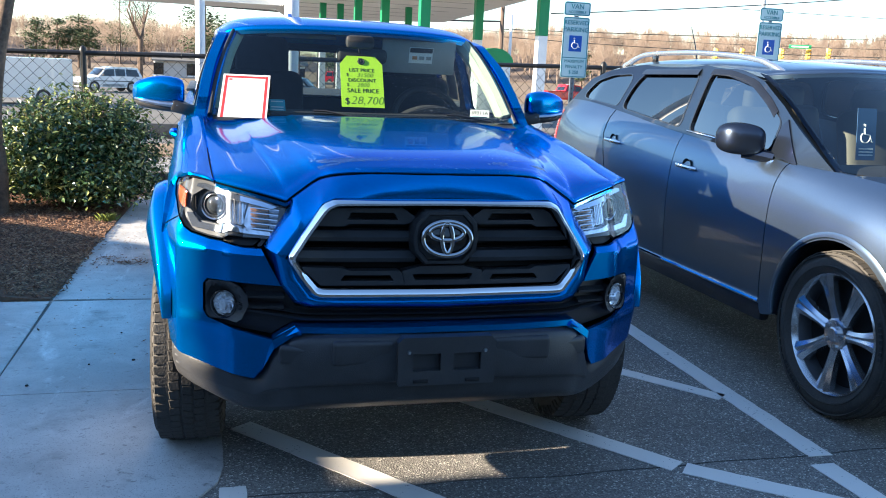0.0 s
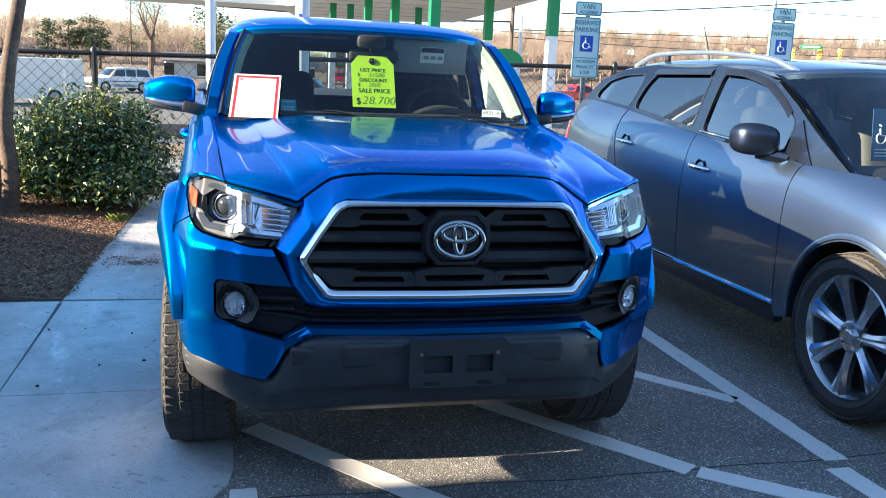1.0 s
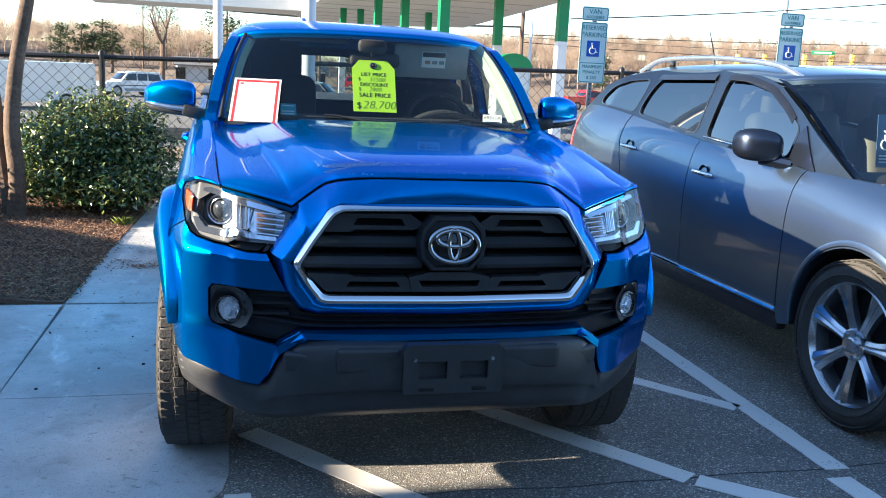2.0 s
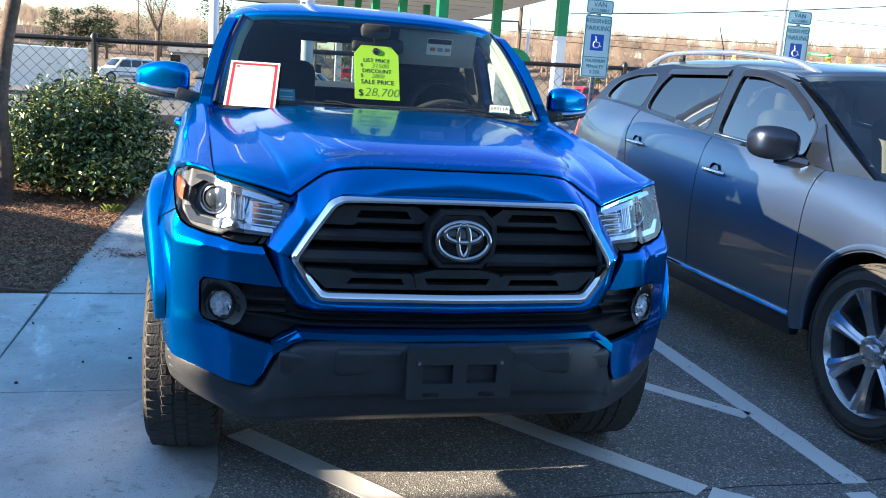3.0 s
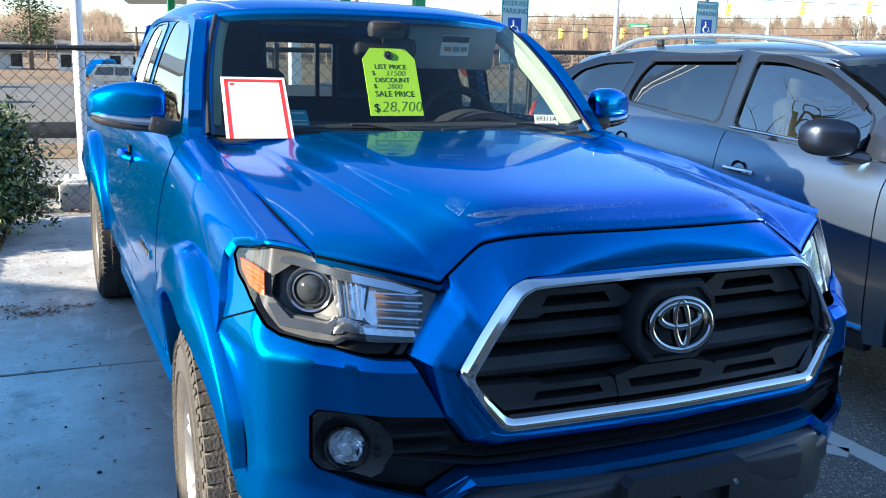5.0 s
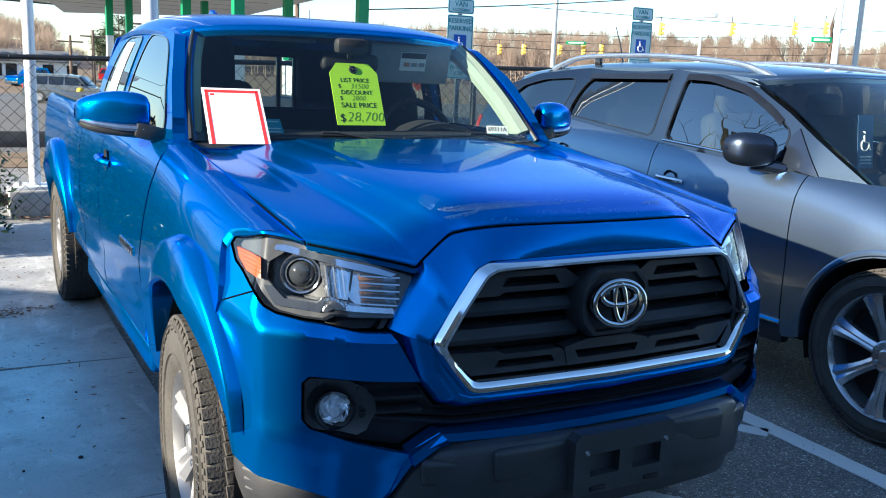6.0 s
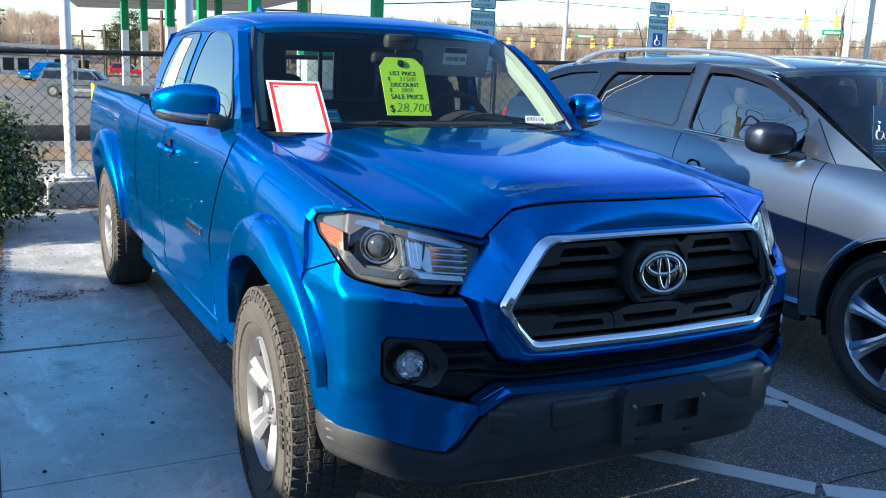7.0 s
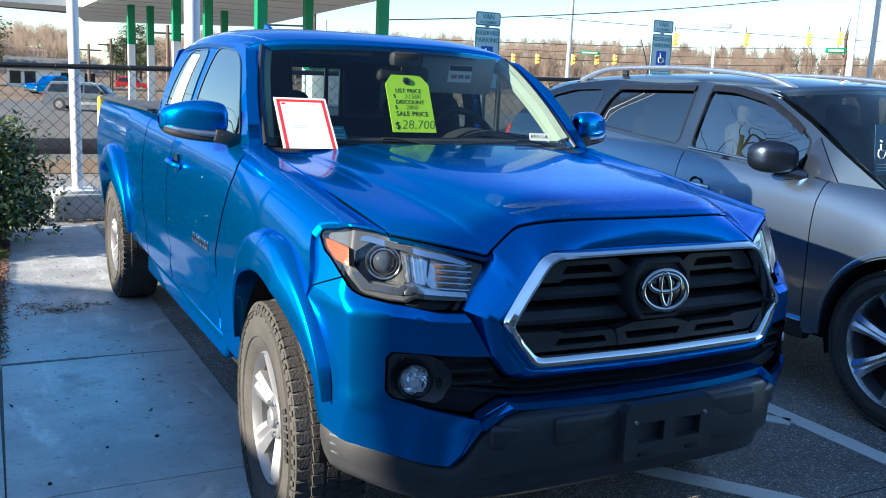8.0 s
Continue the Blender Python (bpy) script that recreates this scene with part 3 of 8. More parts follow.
def hood_grid():
    """The hood's surface, with its raised middle that fades towards the front."""
    P = loft(symmetric(HOOD), 220, 56)
    hold = np.clip((P[1:-1, 1:-1, 1:2] - 0.24) / 0.14, 0.0, 1.0)
    for _ in range(220):
        mean = 0.25 * (P[2:, 1:-1] + P[:-2, 1:-1] + P[1:-1, 2:] + P[1:-1, :-2])
        P[1:-1, 1:-1, 2:] += (hold * (mean - P[1:-1, 1:-1]))[:, :, 2:]
    for row in P:
        for q in row:
            x, fade = abs(q[0]), min(max((q[1] - 0.50) / 0.5, 0.0), 1.0)
            for edge, step in ((0.366, 0.0042), (0.584, 0.0032)):
                t = min(max((edge - x) / 0.016, 0.0), 1.0)
                q[2] += fade * step * t * t * (3 - 2 * t)
    return P


hood = part("hood", thicken(sheet(hood_grid()), (0, 0, -0.02)), blue, truck)

# black tubes stand in for the shade in the gaps round the hood
gap_line = [(x, y - 0.001, z - 0.006) for x, y, z in loft([symmetric(HOOD)[0]] * 2, 110, 2)[:, 0]]
part("hood_seal", tube(gap_line, 0.0028, 6), gap_black, truck)
for side in (1, -1):
    part("hood_seal", tube([(side * (q[0] + 0.004), q[1], q[2] - 0.009) for q in cr([r[-1] for r in HOOD], 24)], 0.0024, 6), gap_black, truck)

# body-coloured surround between the grille and the hood, lamps and bumper
INNER = [(0, 0.088, 1.004), (0.33, 0.084, 1.001), (0.366, 0.087, 0.984), (0.42, 0.088, 0.905), (0.470, 0.088, 0.825), (0.435, 0.08, 0.768), (0.395, 0.07, 0.716), (0.37, 0.066, 0.708), (0, 0.055, 0.706)]
OUTER = [(0, 0.103, 1.072), (0.29, 0.15, 1.064), (0.358, 0.208, 1.042), (0.444, 0.19, 0.970), (0.526, 0.172, 0.842), (0.483, 0.112, 0.738), (0.445, 0.098, 0.688), (0.40, 0.092, 0.672), (0, 0.07, 0.668)]


EDGE = cr(HOOD[0], 120)                    # front edge of the hood, from the middle outwards


def ring_loft(inner, outer, bulge, n=65, k=7):
    a, b = lin(inner, n), lin(outer, n)
    top = np.arange(n) <= 3 * (n - 1) // 8
    b[top, 1] = np.interp(b[top, 0], EDGE[:, 0], EDGE[:, 1]) - 0.003
    b[top, 2] = np.interp(b[top, 0], EDGE[:, 0], EDGE[:, 2]) - 0.006
    rows = []
    for t in np.linspace(0, 1, k):
        p = a * (1 - t) + b * t
        p[:, 1] -= (0.3 + 0.7 * np.clip((1.03 - p[:, 2]) / 0.10, 0, 1)) * bulge * 4 * t * (1 - t)
        rows.append(p)
    half = np.array(rows)
    other = half[:, ::-1].copy()
    other[:, :, 0] *= -1
    return np.concatenate([half, other[:, 1:-1]], 1)


bm = sheet(ring_loft(INNER, OUTER, 0.018), closed_v=True)
bmesh.ops.recalc_face_normals(bm, faces=bm.faces)
part("grille_surround", thicken(bm, (0, 0.02, 0)), blue, truck)

# chrome frame of the grille
c_in = [(0, 0.07, 0.980), (0.322, 0.066, 0.979), (0.345, 0.068, 0.967), (0.395, 0.07, 0.895), (0.440, 0.07, 0.823), (0.412, 0.062, 0.782), (0.379, 0.054, 0.743), (0.362, 0.05, 0.737), (0, 0.04, 0.735)]


def smooth_loop(pts, n=130):
    half = lin(pts, 65)
    other = half[::-1].copy()
    other[:, 0] *= -1
    loop = np.concatenate([half, other[1:-1]])
    for _ in range(2):
        loop = (np.roll(loop, 1, 0) + 2 * loop + np.roll(loop, -1, 0)) / 4
    return loop


a, b = smooth_loop(INNER), smooth_loop(c_in)
rows = []
low = np.clip((0.84 - a[:, 2]) / 0.08, 0, 1)
for t, up, tilt in ((0, 0.014, 0.010), (0.06, -0.006, -0.012), (0.25, -0.018, -0.019), (0.5, -0.021, -0.014), (0.75, -0.016, -0.007), (0.95, 0.002, 0.002), (1, 0.03, 0.03)):
    p = a * (1 - t) + b * t
    p[:, 1] += up * (1 - low) + tilt * low
    rows.append(p)
bm = sheet(np.array(rows), closed_v=True)
bmesh.ops.recalc_face_normals(bm, faces=bm.faces)
frame_chrome = surface("frame_chrome", (0.90, 0.90, 0.91), 0.07, 1.0, 0.03, rough_vary=0.04)
grille = part("grille", bm, frame_chrome, truck, "chrome grille frame with dark slats")

# dark slats inside the frame


def half_width(z):
    """How far the opening of the grille reaches at a height."""
    zz, ww = [0.725, 0.823, 0.982], [0.366, 0.446, 0.335]
    return float(np.interp(z, zz, ww))


def gface(x, z, back=0.0):
    return (x, 0.062 + 0.08 * (z - 0.73) + 0.10 * x * x + back, z)


def slat(z0, z1, back, lip, inner=0.0, name="slat", side=1):
    """A bowed bar across the opening, from |x| = inner outwards."""
    P = []
    for z, d in ((z0, 0.035), (z0 + 0.1 * (z1 - z0), 0.004), (z0 + 0.45 * (z1 - z0), -0.004), (z0 + 0.9 * (z1 - z0), lip), (z1, 0.04)):
        w = half_width(min(max(z, 0.733), 0.975)) - 0.004
        x0 = inner if inner else -w
        P.append([gface(side * x, z, back + d) for x in np.linspace(x0, w, 30)])
    return sheet(np.array(P))


net = panel([(-0.44, 0.823), (-0.365, 0.733), (0.365, 0.733), (0.44, 0.823), (0.335, 0.978), (-0.335, 0.978)], lambda x, z: gface(x, z, 0.075), 0.05)
part("grille_net", net, mesh_black, grille)
for k in range(9):
    z = 0.752 + k * 0.0245
    w = half_width(z) - 0.01
    part("rib", sheet(np.array([[gface(x, z - 0.004, 0.07) for x in np.linspace(-w, w, 14)], [gface(x, z, 0.055) for x in np.linspace(-w, w, 14)], [gface(x, z + 0.006, 0.07) for x in np.linspace(-w, w, 14)]])), mesh_black, grille)
for z0, z1 in ((0.868, 0.906), (0.806, 0.846)):
    for side in (-1, 1):
        bm = slat(z0, z1, 0.012, 0.012, 0.085, side=side)
        part("slat", bm, grey_plastic, grille)


for side in (-1, 1):
    top_out = [(side * a, z) for a, z in ((0.085, 0.945), (0.125, 0.972), (0.325, 0.970), (0.345, 0.958), (0.375, 0.917), (0.30, 0.917), (0.285, 0.925), (0.118, 0.925), (0.10, 0.93))]
    top_hole = [(side * a, z) for a, z in ((0.138, 0.937), (0.292, 0.937), (0.278, 0.958), (0.152, 0.958))]
    part("slotted_bar", panel(top_out, lambda x, z: gface(x, z, 0.006), 0.02, (0, 0.035, 0), [top_hole]), grey_plastic, grille)
    low_out = [(side * a, z) for a, z in ((0.115, 0.742), (0.368, 0.742), (0.425, 0.796), (0.30, 0.792), (0.285, 0.785), (0.135, 0.785), (0.125, 0.778))]
    low_hole = [(side * a, z) for a, z in ((0.15, 0.755), (0.31, 0.755), (0.298, 0.772), (0.16, 0.772))]
    part("slotted_bar", panel(low_out, lambda x, z: gface(x, z, 0.006), 0.02, (0, 0.035, 0), [low_hole]), grey_plastic, grille)
mid_out = [(-0.115, 0.742), (0.115, 0.742), (0.125, 0.785), (0.06, 0.80), (-0.06, 0.80), (-0.125, 0.785)]
mid_hole = [(-0.085, 0.757), (0.085, 0.757), (0.095, 0.776), (-0.095, 0.776)]
part("slotted_bar", panel(mid_out, lambda x, z: gface(x, z, 0.004), 0.02, (0, 0.035, 0), [mid_hole]), grey_plastic, grille)

# emblem on its bezel
badge_chrome = surface("badge_chrome", (0.50, 0.51, 0.53), 0.08, 1.0, 0.05, rough_vary=0.04)
bez = []
for r, d in ((1.0, 0.05), (1.0, 0.0), (0.94, -0.012), (0.84, -0.012), (0.80, -0.002), (0.0, -0.002)):
    hexa = [(0.105 * r, 0.0), (0.098 * r, 0.045 * r), (0.062 * r, 0.083 * r), (-0.062 * r, 0.083 * r), (-0.098 * r, 0.045 * r), (-0.105 * r, 0.0), (-0.098 * r, -0.045 * r), (-0.062 * r, -0.083 * r), (0.062 * r, -0.083 * r), (0.098 * r, -0.045 * r)]
    hexa = [tuple(p) for p in hexa]
    bez.append([(x, 0.062 + d, 0.890 + z) for x, z in hexa])
bm = sheet(np.array(bez), closed_v=True)
bmesh.ops.recalc_face_normals(bm, faces=bm.faces)
bezel = part("emblem_bezel", bm, grey_plastic, grille)
P = []
for r, d in ((1.0, 0.016), (1.0, 0.004), (0.95, -0.002), (0.7, -0.006), (0.35, -0.009), (0.02, -0.010)):
    P.append([(0.079 * r * math.cos(t), 0.048 + d + 0.2 * 0.055 * r * math.sin(t), 0.890 + 0.055 * r * math.sin(t)) for t in np.linspace(0, 2 * math.pi, 48, endpoint=False)])
bm = sheet(np.array(P), closed_v=True)
bmesh.ops.recalc_face_normals(bm, faces=bm.faces)
emblem = part("emblem", bm, gloss_black, bezel, "oval chrome emblem on gloss black")


def oval(cx, cz, rx, rz, r, n=44):
    pts = [(cx + rx * math.cos(t), 0.034 + 0.2 * (cz + rz * math.sin(t) - 0.890), cz + rz * math.sin(t)) for t in np.linspace(0, 2 * math.pi, n, endpoint=False)]
    P = []
    for i, p in enumerate(pts):
        q = Vector(pts[(i + 1) % n]) - Vector(pts[i - 1])
        nrm = Vector((q.z, 0, -q.x)).normalized()
        P.append([Vector(p) + nrm * (r * math.cos(a)) + Vector((0, 0.4 * r * math.sin(a) + 0.2 * nrm.z * r * math.cos(a), 0)) for a in np.linspace(0, 2 * math.pi, 8, endpoint=False)])
    return sheet(np.array([[tuple(v) for v in row] for row in P]), closed_u=True, closed_v=True)


part("outer_ring", oval(0, 0.890, 0.074, 0.050, 0.0062), badge_chrome, emblem)
part("cross_ring", oval(0, 0.908, 0.052, 0.023, 0.0062), badge_chrome, emblem)
part("upright_ring", oval(0, 0.893, 0.0165, 0.045, 0.0062), badge_chrome, emblem)

# bumper cover at each side of the grille, wrapping the fog lamp
SIDE = [(0.481, 0.736), (0.508, 0.785), (0.538, 0.838), (0.60, 0.838), (0.67, 0.845), (0.724, 0.846), (0.80, 0.856), (0.834, 0.869), (0.874, 0.900), (0.93, 0.927), (0.985, 0.950), (1.022, 0.985), (1.038, 0.95), (1.034, 0.81), (1.03, 0.70), (1.0, 0.60), (0.985, 0.545), (0.955, 0.49), (0.84, 0.468), (0.70, 0.448), (0.56, 0.436), (0.535, 0.47), (0.505, 0.572),
        (0.60, 0.592), (0.735, 0.612), (0.752, 0.63), (0.752, 0.715), (0.735, 0.732), (0.63, 0.738)]
cover = None
for side in (1, -1):
    def on_nose(u, z, side=side):
        upright_to = 0.40 * (1 - 0.62 * min(max((u - 0.70) / 0.25, 0.0), 1.0)) * (min(z, 0.825) - 0.72)
        bump_out = max(0.0, upright_to) * min(1.0, max(0.0, (0.865 - z) / 0.04)) + 0.010 * math.exp(-((z - 0.585) / 0.03) ** 2)
        x, y, zz = nose(u, z, bump_out)
        return (x * side, y, zz)
    bm = panel(SIDE, on_nose, 0.016)
    bmesh.ops.recalc_face_normals(bm, faces=bm.faces)
    thicken(bm, (0, 0.018, 0))
    part("bumper_cover", bm, blue, truck)
for side in (1, -1):
    edge_out = cr([nose(u, z, 0.004) for u, z in ((0.560, 0.437), (0.535, 0.470), (0.518, 0.530), (0.505, 0.574), (0.44, 0.620))], 20)
    edge_in = cr([(-x, y - 0.004, z + 0.003) for x, y, z in ((0.545, 0.18, 0.438), (0.525, 0.155, 0.475), (0.487, 0.115, 0.545), (0.452, 0.092, 0.576), (0.42, 0.072, 0.592))], 20)
    bm = sheet(np.array([[(side * p[0], p[1], p[2]) for p in row] for row in (edge_out, edge_out * 0.5 + edge_in * 0.5 + np.array((0, -0.012, 0.002)), edge_in)]))
    bmesh.ops.recalc_face_normals(bm, faces=bm.faces)
    part("bumper_lip", thicken(bm, (0, 0.02, 0)), blue, truck)
LIP = [(-0.505, 0.574), (-0.44, 0.618), (0, 0.625), (0.44, 0.618), (0.505, 0.574), (0.50, 0.551), (0.43, 0.600), (0, 0.608), (-0.43, 0.600), (-0.50, 0.551)]
part("bumper_lip", panel(LIP, lambda x, z: (x, 0.018 + 0.30 * x * x + 0.18 * (z - 0.6), z), 0.011, (0, 0.05, 0.004)), blue, truck)

# dark lower intake with its blades
INTAKE = [(-0.60, 0.735), (-0.478, 0.732), (-0.435, 0.668), (0, 0.664), (0.435, 0.668), (0.478, 0.732), (0.60, 0.735), (0.66, 0.60), (0.505, 0.577), (0.44, 0.622), (0, 0.628), (-0.44, 0.622), (-0.505, 0.577), (-0.66, 0.60)]
intake = part("lower_intake", panel(INTAKE, lambda x, z: (x, nose(abs(x), z)[1] + 0.045, z), 0.03), black_plastic, truck)
for z, h in ((0.640, 0.007), (0.655, 0.004)):
    part("blade", sheet(np.array([[(x, nose(abs(x), z)[1] + d, z + e + 0.10 * max(0, abs(x) - 0.42)) for x in np.linspace(-0.60, 0.60, 40)] for d, e in ((0.045, -h), (0.016, -h), (0.012, 0), (0.045, h))])), black_plastic, intake)
for side in (-1, 1):
    for z in (0.668, 0.70):
        part("blade", sheet(np.array([[(side * x, nose(x, z)[1] + d, z + e - 0.05 * (x - 0.5)) for x in np.linspace(0.47, 0.60, 8)] for d, e in ((0.045, -0.008), (0.014, -0.006), (0.012, 0.002), (0.045, 0.008))])), black_plastic, intake)
part("intake_core", box((0, 0.20, 0.645), (0.9, 0.02, 0.10)), mesh_black, intake)

# fog lamps
fog_crystal = surface("fog_crystal", (0.90, 0.92, 0.96), 0.10, 0.5, 0.15, 90, coat=0.6)
BEZ = [(0.742, 0.626), (0.742, 0.716), (0.728, 0.728), (0.64, 0.736), (0.605, 0.725), (0.583, 0.70), (0.578, 0.672), (0.60, 0.628), (0.62, 0.615), (0.725, 0.614)]
for side in (1, -1):
    def fog_face(u, z, d=0.0, side=side):
        x, y, zz = nose(u, z)
        cx = ((u - 0.662) / 0.062) ** 2 + ((z - 0.668) / 0.050) ** 2
        return (x * side, y - 0.004 + d + 0.046 * max(0.0, 1 - 0.62 * cx), zz)
    bm = panel(BEZ, fog_face, 0.013)
    bmesh.ops.recalc_face_normals(bm, faces=bm.faces)
    fog = part("fog_lamp", thicken(bm, (0, 0.05, 0)), black_plastic, truck, "round clear fog lamp in a black bezel")
    cx, cy, cz = -0.641 * side, 0.202, 0.660
    turn = Matrix.Rotation(-0.5 * side, 4, "Z")
    ring = lathe([(0.02, 0.044), (-0.004, 0.044), (-0.006, 0.040), (0.004, 0.037)], "y", n=32)
    ring.transform(Matrix.Translation((cx, cy, cz)) @ turn)
    part("lamp_ring", ring, gloss_black, fog)
    back = bmesh.new()
    P = []
    for i, (r, d) in enumerate(((1, 0.004), (0.85, 0.006), (0.7, 0.002), (0.52, 0.009), (0.35, 0.004), (0.18, -0.002), (0.02, -0.004))):
        P.append([(0.041 * r * math.cos(t + 0.11 * i), d - 0.004 + 0.007 * ((k * 3 + i * 2) % 4) / 3, 0.041 * r * math.sin(t + 0.11 * i)) for k, t in enumerate(np.linspace(0, 2 * math.pi, 22, endpoint=False))])
    back = sheet(np.array(P), closed_v=True)
    back.transform(Matrix.Translation((cx, cy, cz)) @ turn)
    bmesh.ops.recalc_face_normals(back, faces=back.faces)
    part("reflector", back, fog_crystal, fog, smooth=False)
    core = lathe([(-0.006, 0.016), (-0.012, 0.012), (-0.013, 0.001)], "y", n=8)
    core.transform(Matrix.Translation((cx, cy, cz)) @ turn)
    part("lens_core", core, fog_crystal, fog, smooth=False)

# black lower bumper
LOW = [
    ((0, 0.03, 0.604), (0.25, 0.035, 0.602), (0.42, 0.075, 0.590), (0.487, 0.115, 0.545), (0.545, 0.18, 0.438), (0.65, 0.245, 0.455), (0.745, 0.325, 0.476), (0.798, 0.415, 0.500)),
    ((0, 0.005, 0.590), (0.25, 0.010, 0.588), (0.42, 0.05, 0.575), (0.49, 0.10, 0.525), (0.548, 0.17, 0.428), (0.655, 0.24, 0.443), (0.75, 0.322, 0.460), (0.80, 0.415, 0.480)),
    ((0, -0.006, 0.525), (0.25, -0.002, 0.522), (0.42, 0.035, 0.505), (0.50, 0.10, 0.470), (0.555, 0.165, 0.408), (0.655, 0.235, 0.420), (0.75, 0.32, 0.434), (0.801, 0.415, 0.447)),
    ((0, 0.000, 0.466), (0.25, 0.006, 0.462), (0.42, 0.042, 0.446), (0.50, 0.106, 0.420), (0.558, 0.167, 0.388), (0.655, 0.238, 0.400), (0.747, 0.323, 0.412), (0.797, 0.415, 0.420)),
    ((0, 0.030, 0.452), (0.25, 0.035, 0.448), (0.42, 0.066, 0.432), (0.50, 0.122, 0.405), (0.56, 0.172, 0.374), (0.655, 0.242, 0.386), (0.744, 0.327, 0.400), (0.793, 0.415, 0.406)),
    ((0, 0.050, 0.385), (0.25, 0.055, 0.382), (0.42, 0.086, 0.370), (0.50, 0.145, 0.350), (0.56, 0.195, 0.333), (0.65, 0.262, 0.346), (0.736, 0.342, 0.366), (0.782, 0.415, 0.378)),
    ((0, 0.13, 0.338), (0.25, 0.135, 0.336), (0.42, 0.16, 0.328), (0.50, 0.20, 0.312), (0.56, 0.245, 0.304), (0.64, 0.305, 0.318), (0.71, 0.370, 0.338), (0.750, 0.415, 0.350)),
]
bm = sheet(loft(symmetric(LOW), 96, 32))
bmesh.ops.recalc_face_normals(bm, faces=bm.faces)
# paler than bumper_black: sunlight on the vent fins put into their colour
sunlit_vent_grey = surface("sunlit_vent_grey", (0.10, 0.10, 0.102), 0.5, 0, 0.15, 14)
bumper_black = surface("bumper_black", (0.048, 0.048, 0.050), 0.42, 0, 0.2, 14, 0.15, 300, spec=0.5)
valance = part("lower_bumper", thicken(bm, (0, 0.03, 0.01)), bumper_black, truck, "unpainted black lower bumper")
for side in (-1, 1):
    part("bumper_pad", box((side * 0.245, 0.012, 0.553), (0.19, 0.03, 0.075), 0.0145, segments=4), bumper_black, valance)
    part("bumper_pad", box((side * 0.43, 0.062, 0.535), (0.12, 0.03, 0.06), 0.0145, segments=4, turn=Matrix.Rotation(side * 0.36, 4, "Z")), bumper_black, valance)
    for k in range(3):
        part("side_vent", box((side * (0.769 - 0.003 * k), 0.366, 0.470 - 0.024 * k), (0.020, 0.075, 0.009), 0.004, turn=Matrix.Rotation(-side * 0.50, 4, "Z")), sunlit_vent_grey, valance)

# plate bracket
plate = part("plate_bracket", panel([(-0.146, 0.458), (0.146, 0.458), (0.15, 0.47), (0.15, 0.59), (0.135, 0.606), (-0.135, 0.606), (-0.15, 0.59), (-0.15, 0.47)], lambda x, z: (x, -0.030, z), 0.03, (0, 0.035, 0), [[(-0.105, 0.502), (-0.02, 0.502), (-0.02, 0.556), (-0.105, 0.556)], [(0.02, 0.502), (0.105, 0.502), (0.105, 0.556), (0.02, 0.556)]]), bumper_black, truck, smooth=False)
for x in (-0.117, 0.117):
    part("screw", lathe([(-0.036, 0.0), (-0.036, 0.0045), (-0.030, 0.0065)], "y", (x, 0, 0.562), 12), steel, plate)
for x in (-0.08, 0.08):
    part("slot", box((x, -0.032, 0.472), (0.045, 0.006, 0.010), 0.002), mesh_black, plate)

# headlights
LAMP = [(0.456, 0.958), (0.56, 0.983), (0.67, 1.000), (0.76, 1.014), (0.84, 1.020), (0.89, 1.016), (1.005, 0.998), (1.014, 0.986), (0.985, 0.955), (0.93, 0.932), (0.872, 0.905), (0.832, 0.874), (0.80, 0.861), (0.724, 0.851), (0.672, 0.850), (0.648, 0.862), (0.52, 0.862), (0.487, 0.874)]
LAMP_INNER = [(0.842, 0.925), (0.836, 0.962), (0.765, 0.986), (0.656, 0.972), (0.476, 0.946), (0.490, 0.880), (0.648, 0.880), (0.66, 0.893), (0.68, 0.884), (0.772, 0.890), (0.80, 0.902)]
inner_black = surface("lamp_black", (0.035, 0.036, 0.04), 0.25, 0, 0.2, 20)
satin_bezel = surface("satin_bezel", (0.088, 0.091, 0.098), 0.45, 0.1, 0.08, 20, spec=0.12)
guide_white = surface("guide_white", (0.48, 0.53, 0.62), 0.07, 0.9, 0.03, 20, rough_vary=0.02)
lamp_base = surface("lamp_base", (0.05, 0.053, 0.058), 0.35, 0.2, 0.1, 20, spec=0.15)
